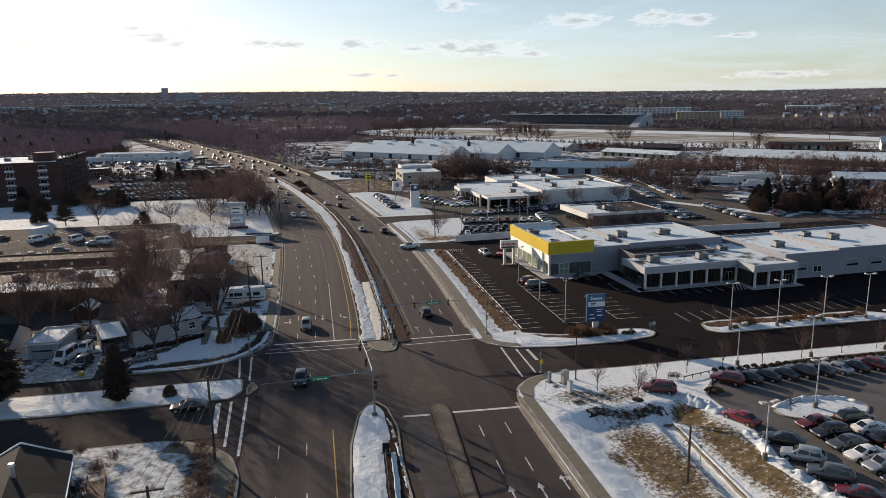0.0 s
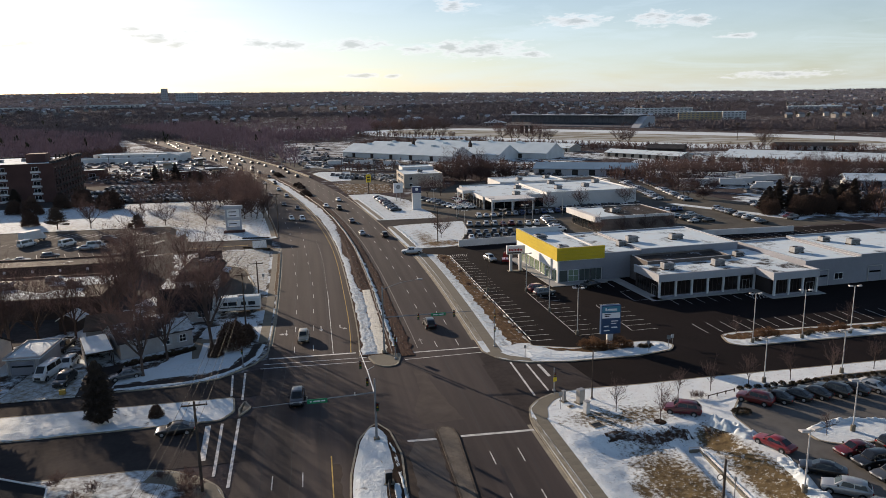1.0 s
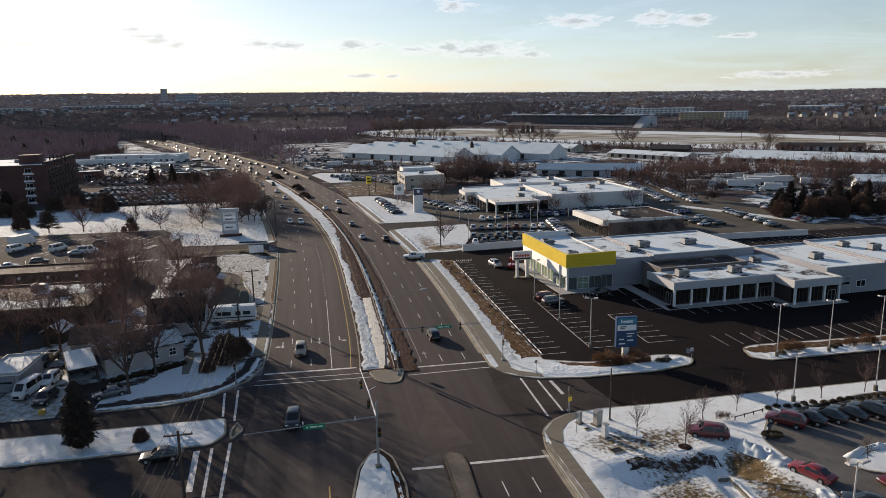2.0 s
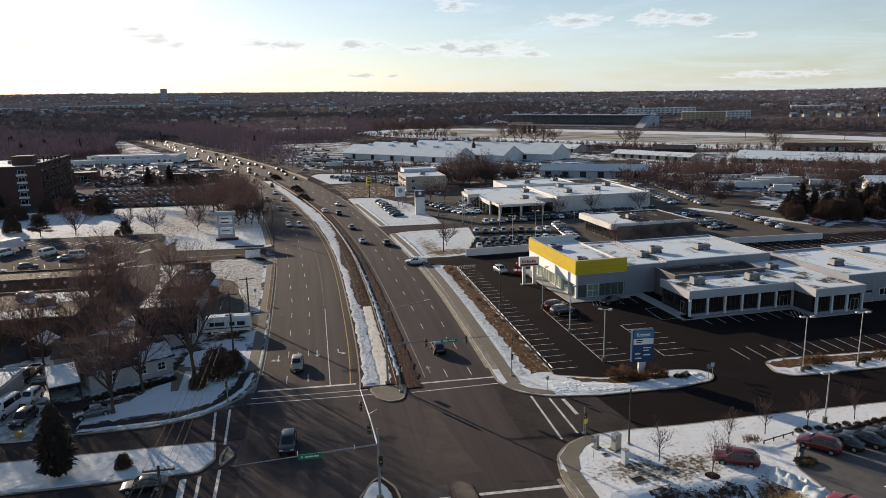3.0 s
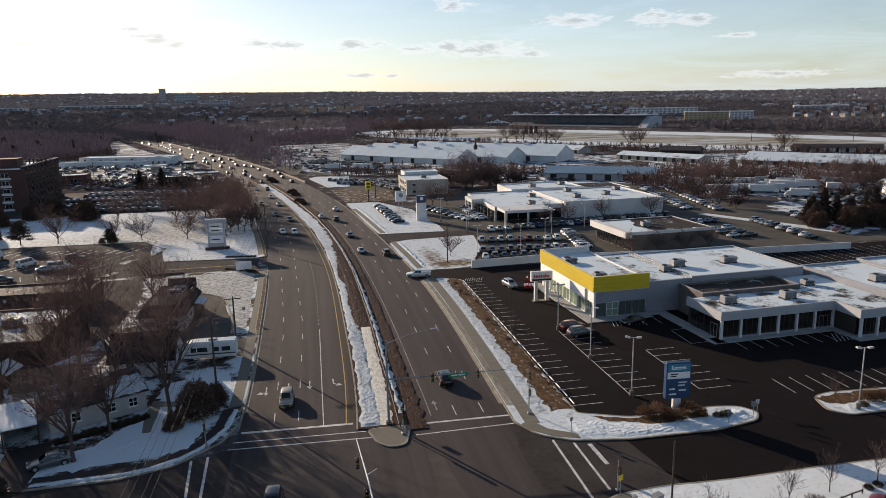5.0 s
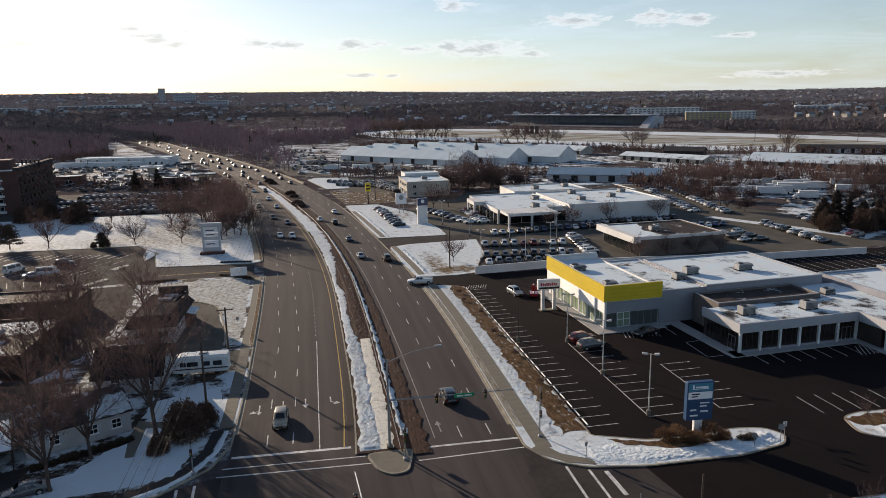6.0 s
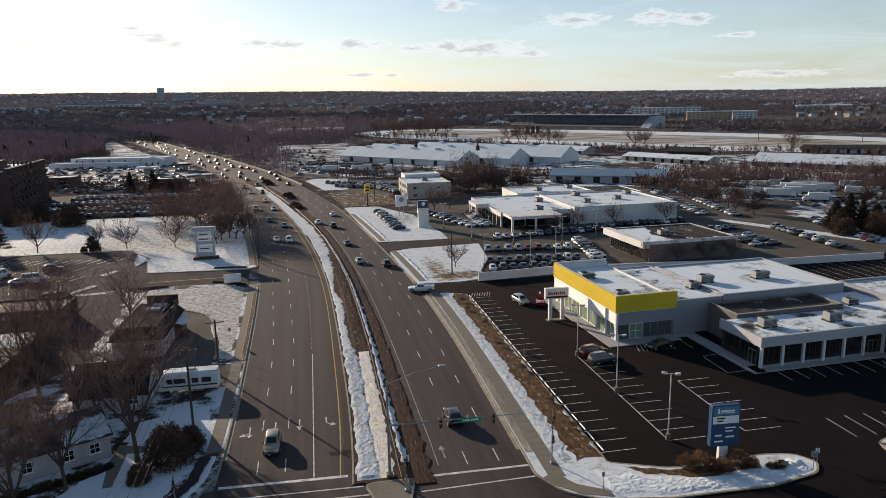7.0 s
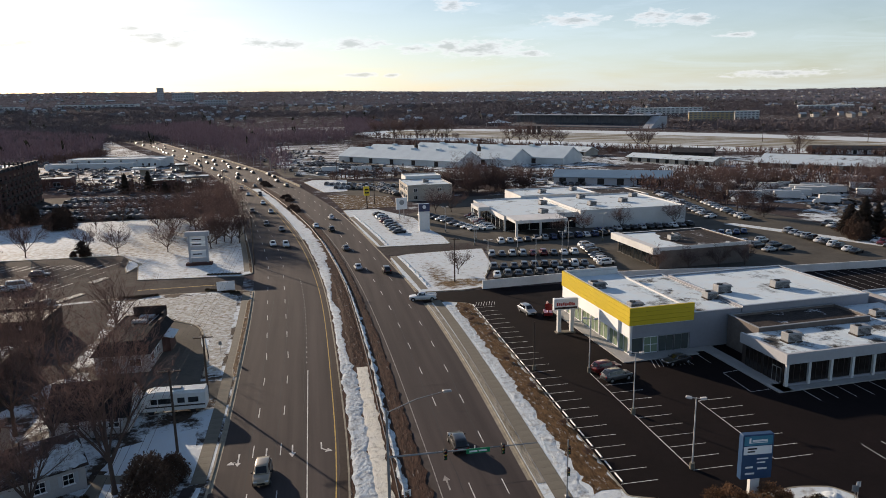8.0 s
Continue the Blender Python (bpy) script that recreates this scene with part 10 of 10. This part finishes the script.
sign = part("street_sign", Shape().box(7.7, -0.86, 5.75, 10.1, -0.8, 6.25), SIGN_GREEN, mast, "green street name sign")
part("lettering", Shape().box(8.0, -0.875, 5.9, 8.8, -0.86, 6.08).box(8.95, -0.875, 5.9, 9.8, -0.86, 6.08), SIGN_WHITE, sign)
for xx in (8.6, 12.0):
    part("detector", Shape().tube((xx, -0.7, 6.05), (xx, -0.7, 6.5), 0.04, 0.06, 6), SIGN_WHITE, mast)

for x, y, h, lab, hts in ((12.3, 111.0, 4.0, "short signal post on the median nose", (2.6, 3.5)), (29.0, 112.9, 6.4, "signal post beside the pavement", (3.0, 5.4)), (32.3, 93.4, 3.4, "pedestrian signal post at the kerb", (2.4,)), (-11.2, 113.2, 3.4, "pedestrian signal post at the corner", (2.6,))):
    e = thing("signal_post", lab, "traffic signal", pose(x, y, 0.13))
    part("post", Shape().tube((0, 0, 0), (0, 0, h), 0.08, 0.07, 8), GALVANISED, e)
    part("foot", Shape().block(-0.2, -0.2, 0, 0.2, 0.2, 0.2, 0.04), GALVANISED, e)
    for z in hts:
        signal_head(e, pose(0.0, -0.26, z, 0, 0, 180) @ Matrix.Scale(0.8, 4))


def sign_post(x, y, h, w, hh, mat, label, turn=0, marks=None, z=0.13):
    e = thing("road_sign", label, "sign", pose(x, y, z, 0, 0, turn), "road signs")
    part("post", Shape().tube((0, 0, 0), (0, 0, h), 0.035, 0.035, 6), GALVANISED, e)
    p = part("plate", Shape().block(-w / 2, -0.06, h - hh, w / 2, -0.035, h, 0.005), mat, e)
    if marks:
        part("symbol", Shape().box(-w * 0.3, -0.068, h - hh * 0.8, -w * 0.15, -0.06, h - hh * 0.25).box(-w * 0.15, -0.068, h - hh * 0.35, w * 0.2, -0.06, h - hh * 0.2), marks, p)
    return e


sign_post(12.6, 113.6, 2.6, 0.75, 0.75, SIGN_WHITE, "white square turn sign with black arrow", 10, BLACK)
sign_post(55.9, 105.0, 2.3, 0.6, 0.7, GALVANISED, "small grey sign at the entrance island", 150)
sign_post(57.0, 105.8, 2.1, 0.45, 0.6, SIGN_WHITE, "small pale sign at the entrance island", 170)
sign_post(52.2, 104.6, 1.8, 0.5, 0.5, GALVANISED, "small sign in the snow", 160)
sign_post(31.9, 92.0, 2.6, 0.6, 0.6, YELLOW_PANEL, "yellow warning sign by the crossing", 20)
sign_post(31.1, 87.6, 2.4, 0.5, 0.5, GALVANISED, "small grey sign by the pavement", -20)
sign_post(32.2, 106.2, 2.2, 0.4, 0.5, GALVANISED, "small grey sign at the corner", 200)
sign_post(-10.9, 165.0, 2.3, 0.5, 0.6, GALVANISED, "small grey sign by the pavement", 10)


def cabinet(x, y, w, d, h, label, mat, turn=0):
    e = thing("utility_cabinet", label, "utility cabinet", pose(x, y, 0.12, 0, 0, turn))
    part("pad", Shape().block(-w / 2 - 0.25, -d / 2 - 0.25, 0, w / 2 + 0.25, d / 2 + 0.25, 0.1, 0.02), CONCRETE, e)
    part("case", Shape().block(-w / 2, -d / 2, 0.1, w / 2, d / 2, h, 0.05), mat, e)
    part("door", Shape().box(-w / 2 + 0.06, -d / 2 - 0.03, 0.2, w / 2 - 0.06, -d / 2, h - 0.15), mat, e)
    part("lid", Shape().block(-w / 2 - 0.05, -d / 2 - 0.05, h, w / 2 + 0.05, d / 2 + 0.05, h + 0.06, 0.02), GALVANISED, e)


cabinet(34.4, 88.9, 0.9, 0.7, 1.9, "tall beige utility cabinet in the snow", WALL_TAN, 20)
cabinet(33.9, 85.6, 0.6, 0.6, 1.7, "pale round-topped utility pedestal", WALL_WHITE, 20)
cabinet(32.4, 89.8, 0.4, 0.4, 1.5, "slim grey utility pedestal", GALVANISED, 20)
cabinet(7.0, 74.6, 0.7, 0.6, 1.3, "dark crash cushion end at the guardrail", BLACK, 0)
for x, y, w, d, lab in ((33.9, 82.2, 1.6, 1.2, "dark open drain pit in the snow"), (6.3, 78.9, 0.9, 0.7, "dark drain grate on the median"), (32.7, 88.0, 0.8, 0.6, "round manhole cover in the snow")):
    e = thing("drain", lab, "drain", pose(x, y, 0.13, 0, 0, 12))
    part("frame", Shape().box(-w / 2, -d / 2, 0, w / 2, -d / 2 + 0.1, 0.09).box(-w / 2, d / 2 - 0.1, 0, w / 2, d / 2, 0.09).box(-w / 2, -d / 2 + 0.1, 0, -w / 2 + 0.1, d / 2 - 0.1, 0.09).box(w / 2 - 0.1, -d / 2 + 0.1, 0, w / 2, d / 2 - 0.1, 0.09), KERB_STONE, e)
    part("grate", Shape().box(-w / 2 + 0.1, -d / 2 + 0.1, 0, w / 2 - 0.1, d / 2 - 0.1, 0.04), BLACK, e)
# snowed-in ditch with its pipe rail
e = thing("ditch_wall", "low concrete wall with a pale pipe rail along a snowy ditch", "wall", pose(0, 0, 0))
run = [(42.9, 76.0), (44.2, 75.9), (43.75, 70.2), (43.3, 63.0), (42.8, 55.0)]
for a, b in zip(run, run[1:]):
    d = (Vector(b) - Vector(a)).normalized() * 0.02
    n = Vector((-d.y, d.x)).normalized() * 0.14
    part("wall", Shape().prism([(a[0] + d.x - n.x, a[1] + d.y - n.y), (b[0] - d.x - n.x, b[1] - d.y - n.y), (b[0] - d.x + n.x, b[1] - d.y + n.y), (a[0] + d.x + n.x, a[1] + d.y + n.y)][::-1], -1.9, -1.12, 0.02), CONCRETE, e)
    part("rail", Shape().tube((*a, -0.8), (*b, -0.8), 0.05, 0.05, 6), POLE_GREY, e)
    k = int((Vector(b) - Vector(a)).length / 1.8) + 1
    for i in range(k):
        p = Vector(a).lerp(Vector(b), i / k)
        part("post", Shape().tube((p.x, p.y, -1.14), (p.x, p.y, -0.8), 0.04, 0.04, 6), POLE_GREY, e)
# timber fence at the end of the planting
e = thing("fence", "low wooden rail fence at the lot edge", "fence", pose(51.5, 86.2, 0.12, 0, 0, 14))
for i in range(4):
    part("post", Shape().box(i * 1.6 - 0.05, -0.05, 0, i * 1.6 + 0.05, 0.05, 0.55), POLE_WOOD, e)
part("rail", Shape().box(0, -0.03, 0.36, 4.8, 0.03, 0.48), POLE_WOOD, e)


# guardrails
def guardrail(fn, y0, y1, label, z=0.12, step=3.8):
    e = thing("guardrail", label, "guardrail", pose(0, 0, z))
    ys = steps(y0, y1, step)
    prof = [(-0.06, 0.40), (0.02, 0.46), (-0.05, 0.55), (0.02, 0.64), (-0.06, 0.72), (-0.075, 0.72), (-0.005, 0.64), (-0.065, 0.55), (-0.005, 0.46), (-0.075, 0.40)]
    part("beam", Shape().loft([[(fn(y) + dx, y, zz) for dx, zz in prof] for y in ys]), GUARD_STEEL, e, "ribbed steel beam")
    me = Shape().box(-0.07, -0.07, 0, 0.07, 0.07, 0.74).mesh("post", POLE_WOOD)
    for y in ys:
        part("post", me, None, e, at=pose(fn(y) + 0.13, y, 0))


rail_x = curve((110, 12.0), (122, 12.2), (137, 12.2), (155, 12.4), (167, 12.3), (183, 12.1), (200, 11.7), (223, 10.4), (252, 8.0), (279, 4.8), (314, -0.8), (354, -8.4), (400, -18))
guardrail(rail_x, 113.0, 395, "long galvanised guardrail on wooden posts")
guardrail(lambda y: 7.0 + (y - 75) * 0.06, 30, 74, "galvanised guardrail along the snowy median")

# old snow lying in the rail's shade
snow_sheet([((rail_x(y) + 0.2, y), (rail_x(y) + 1.2, y)) for y in steps(117, 180, 0.35)], 0.05, "ragged line of blue-shaded snow behind the guardrail", 41, SNOW_TROD, 7, 1.5)
snow_sheet([((rail_x(y) + 0.25, y), (rail_x(y) + 0.85, y)) for y in steps(180, 262, 0.6)], 0.04, "ragged line of blue-shaded snow behind the guardrail", 43, SNOW_TROD, 5, 1.5)
# rough grass that leans over the edge of the road, and the tussocks between snow and rail
snow_sheet([((rail_x(y) + 1.1, y), (EDGE_E(y) + 0.1, y)) for y in steps(112, 300, 0.45)], 0.05, "bank of rough rust-brown grass beside the guardrail", 44, GRASS_RUST, 9, 0.7, 0.6, "rough_grass")
snow_sheet([((median_left(y) + 2.2, y), (rail_x(y) - 0.15, y)) for y in steps(155, 215, 0.45)], 0.12, "mound of rough rust-brown grass on the median", 46, GRASS_RUST, 11, 0.4, 0.6, "rough_grass")


# utility poles and cables
def utility_pole(x, y, h, arms=1, turn=0, label="weathered wooden utility pole with cross arm"):
    e = thing("utility_pole", label, "utility pole", pose(x, y, 0.1, 0, 0, turn), "utility poles")
    part("shaft", Shape().tube((0, 0, 0), (0, 0, h), 0.17, 0.12, 9), POLE_WOOD, e)
    for i in range(arms):
        a = part("cross_arm", Shape().box(-1.3, -0.07, h - 0.5 - i * 1.1, 1.3, 0.07, h - 0.36 - i * 1.1), POLE_WOOD, e)
        for xx in (-1.2, -0.5, 0.5, 1.2):
            part("insulator", Shape().tube((xx, 0, h - 0.36 - i * 1.1), (xx, 0, h - 0.18 - i * 1.1), 0.05, 0.04, 6), GALVANISED, a)
    return e


POLES = [(-14.3, 55.0, 9.8, 1, 5), (-12.4, 77.2, 10.2, 1, 0), (-12.2, 131.9, 10.6, 1, 0), (-10.9, 149.0, 8.8, 1, 5), (-35.6, 165.8, 10.0, 1, 0), (-9.9, 230.8, 12.6, 1, 0), (-14.5, 262, 12.5, 1, 8), (-22, 310, 12.5, 1, 9), (-32, 372, 12.5, 1, 10), (-52, 455, 12.5, 1, 14), (36.0, 201.0, 10.2, 1, 0), (30.5, 330, 11, 1, 0), (20, 425, 11, 1, 0), (-88, 430, 11, 1, 0), (-120, 470, 11, 1, 0)]
for p in POLES:
    utility_pole(*p)


def cable(a, b, sag, name="overhead_cable", label="black overhead cable sagging between poles"):
    a, b = Vector(a), Vector(b)
    pts = [a.lerp(b, i / 14) - Vector((0, 0, sag * 4 * (i / 14) * (1 - i / 14))) for i in range(15)]
    rings = [[(p.x + 0.018, p.y, p.z), (p.x, p.y + 0.003, p.z + 0.018), (p.x - 0.018, p.y, p.z), (p.x, p.y - 0.003, p.z - 0.018)] for p in pts]
    tagged(part(name, Shape().loft(rings), CABLE), label, "cable", "overhead cables")


for dx in (-1.2, -0.5, 0.5, 1.2):
    cable((-12.4 + dx, 77.2, 10.0), (-12.2 + dx, 131.9, 10.4), 0.9)
    cable((-12.2 + dx, 131.9, 10.4), (-9.9 + dx, 230.8, 12.4), 1.3)
    cable((-12.4 + dx, 77.2, 10.0), (-14.3 + dx, 55.0, 9.6), 0.4)
    cable((-14.3 + dx, 55.0, 9.6), (-19 + dx, 5.0, 9.6), 0.8)
    cable((-9.9 + dx, 230.8, 12.4), (-14.5 + dx, 262, 12.3), 0.6)
    cable((-14.5 + dx, 262, 12.3), (-22 + dx, 310, 12.3), 0.8)
    cable((-22 + dx, 310, 12.3), (-32 + dx, 372, 12.3), 0.9)
cable((-12.4, 77.2, 8.2), (-17.5, 66.0, 0.3), 0.02, "guy_wire", "pale guy wire down to the ground")

# ---- signs ----
pylon = thing("pylon_sign", "blue and white dealership pylon sign on a post", "sign", pose(47.7, 109.3, 0.12, 0, 0, -4))
part("post", Shape().block(-0.5, -0.25, 0, 0.5, 0.25, 2.0, 0.03), WALL_WHITE, pylon, "white square post")
part("casing", Shape().block(-1.65, -0.35, 1.9, 1.65, 0.35, 6.75, 0.06), SIGN_BLUE, pylon, "blue sign casing")
part("header", Shape().box(-1.5, -0.38, 5.6, 1.5, -0.35, 6.6), SIGN_TEAL, pylon, "teal header panel")
w = part("white_panel", Shape().box(-1.5, -0.38, 4.6, 1.5, -0.35, 5.5), SIGN_WHITE, pylon, "white middle panel")
part("lettering", Shape().box(-1.1, -0.39, 5.15, -0.1, -0.38, 5.32).box(-1.1, -0.39, 4.85, -0.3, -0.38, 5.0), BLACK, w)
part("script", Shape().box(-1.0, -0.39, 5.85, -0.8, -0.38, 6.4).box(-0.8, -0.39, 5.85, 1.0, -0.38, 5.93).box(-0.65, -0.39, 6.0, 0.95, -0.38, 6.2), SIGN_WHITE, pylon, "white mark on the header")
part("lettering", Shape().box(0.0, -0.36, 4.0, 1.2, -0.345, 4.15).box(0.0, -0.36, 3.6, 0.9, -0.345, 3.75).box(-1.2, -0.36, 3.1, -0.4, -0.345, 3.3).box(0.1, -0.36, 2.9, 1.1, -0.345, 3.1).box(-1.2, -0.36, 2.4, -0.2, -0.345, 2.6), SIGN_WHITE, pylon)

gate = thing("sign_gate", "white two-legged sign gate with red lettering", "sign", pose(47.6, 162.4, 0.01, 0, 0, -2))
for s in (-1, 1):
    part("leg", Shape().block(s * 1.15 - 0.3, -0.35, 0.1, s * 1.15 + 0.3, 0.35, 4.2, 0.03), WALL_WHITE, gate)
part("foot_plate", Shape().block(-1.8, -0.7, 0, 1.8, 0.7, 0.14, 0.03), CONCRETE, gate)
box_ = part("sign_box", Shape().block(-2.2, -0.4, 4.2, 2.2, 0.4, 6.2, 0.05), SIGN_WHITE, gate, "white sign box")
let = Shape()
for i in range(9):
    let.box(-1.7 + i * 0.37, -0.42, 4.95 + 0.05 * (i % 2), -1.43 + i * 0.37, -0.4, 5.55 - 0.08 * (i % 3))
part("lettering", let, SIGN_RED, box_, "row of red letter bars")
part("band", Shape().box(-2.0, -0.415, 4.35, 2.0, -0.4, 4.7), WALL_DARK, box_)

tower = thing("pylon_sign", "white pylon sign with a dark blue head", "sign", pose(40.0, 265.9, 0.12, 0, 0, 6))
part("shaft", Shape().block(-1.7, -0.5, 0, 1.7, 0.5, 6.2, 0.05), WALL_WHITE, tower)
part("head", Shape().block(-1.75, -0.55, 6.2, 1.75, 0.55, 8.6, 0.05), PAINTS["blue"], tower)
part("emblem", Shape().tube((0, -0.56, 7.6), (0, -0.6, 7.6), 0.6, 0.6, 14), SIGN_WHITE, tower, "pale oval emblem")
tower = thing("roadside_sign", "white square sign on two posts", "sign", pose(36.2, 290.5, 0.12, 0, 0, 10))
part("post", Shape().tube((-0.8, 0, 0), (-0.8, 0, 4), 0.12, 0.12, 6), GALVANISED, tower)
part("post", Shape().tube((0.8, 0, 0), (0.8, 0, 4), 0.12, 0.12, 6), GALVANISED, tower)
part("panel", Shape().block(-2, -0.3, 3.4, 2, 0.3, 7.4, 0.06), SIGN_WHITE, tower)
part("emblem", Shape().tube((0, -0.31, 5.8), (0, -0.36, 5.8), 0.9, 0.9, 14), GALVANISED, tower)
tower = thing("roadside_sign", "yellow and black sign on a tall post", "sign", pose(26.5, 318, 0.02, 0, 0, 10))
part("post", Shape().tube((0, 0, 0), (0, 0, 5.4), 0.2, 0.2, 8), BLACK, tower)
part("panel", Shape().block(-1.05, -0.25, 5.2, 1.05, 0.25, 8.7, 0.06), YELLOW_PANEL, tower)
part("lettering", Shape().box(-0.8, -0.27, 6.0, 0.8, -0.25, 6.6).box(-0.7, -0.27, 7.2, 0.7, -0.25, 7.8), BLACK, tower)

tower = thing("centre_sign", "tall grey shopping centre sign with white panels", "sign", pose(-23.8, 235.0, 0.12, 0, 0, -2))
for x in (-2.4, 1.9):
    part("pillar", Shape().box(x, -0.5, 0.6, x + 0.5, 0.5, 7.6), WALL_GREY, tower)
part("cornice", Shape().block(-2.9, -0.8, 7.6, 2.9, 0.8, 8.7, 0.15), WALL_GREY, tower)
part("plinth", Shape().block(-3.2, -1.0, 0, 3.2, 1.0, 0.7, 0.1), BRICK_RED, tower, "brick plinth")
for z0, z1, mt in ((0.8, 1.9, WALL_GREY), (2.0, 3.8, SIGN_WHITE), (3.9, 4.9, WALL_GREY), (5.0, 5.9, SIGN_WHITE), (6.0, 7.4, SIGN_WHITE)):
    p = part("panel", Shape().box(-1.9, -0.2, z0, 1.9, 0.2, z1), mt, tower)
    if mt is SIGN_WHITE:
        part("lettering", Shape().box(-1.4, -0.215, (z0 + z1) / 2 - 0.2, 0.9, -0.2, (z0 + z1) / 2 + 0.1), WALL_DARK, p)
board = thing("notice_board", "plain white board in front of the verge", "sign", pose(-14.2, 205.4, 0.13, 0, 0, 4))
part("panel", Shape().block(-1.9, -0.1, 0.4, 1.9, 0.1, 2.4, 0.03), SIGN_WHITE, board)
part("post", Shape().box(-1.5, -0.06, 0, -1.3, 0.06, 0.4), GALVANISED, board)
part("post", Shape().box(1.3, -0.06, 0, 1.5, 0.06, 0.4), GALVANISED, board)

# white pylon fence at the apartment meadow: lamp masts along the far highway
for i in range(9):
    y = 470 + i * 42
    e = thing("street_lamp", "tall street lamp beside the far highway", "street lamp", pose(KERB_E(y) + 1.5, y, 0, 0, 0, 12), "highway lamps")
    part("pole", Shape().tube((0, 0, 0), (0, 0, 10.5), 0.14, 0.09, 6), GALVANISED, e)
    part("arm", Shape().tube((0, 0, 10.4), (-2.4, 0, 11.0), 0.06, 0.05, 6), GALVANISED, e)
    part("lamp_head", Shape().block(-3.0, -0.15, 10.95, -2.3, 0.15, 11.1, 0.04), GALVANISED, e)

e = thing("grit_bin", "small yellow grit bin beside the frontage road", "bin", pose(-35.6, 108.3, 0.12, 0, 0, 8))
part("body", Shape().block(-0.4, -0.3, 0, 0.4, 0.3, 0.6, 0.06), YELLOW_LINE, e)
part("lid", Shape().block(-0.44, -0.34, 0.6, 0.44, 0.34, 0.7, 0.06), YELLOW_LINE, e)
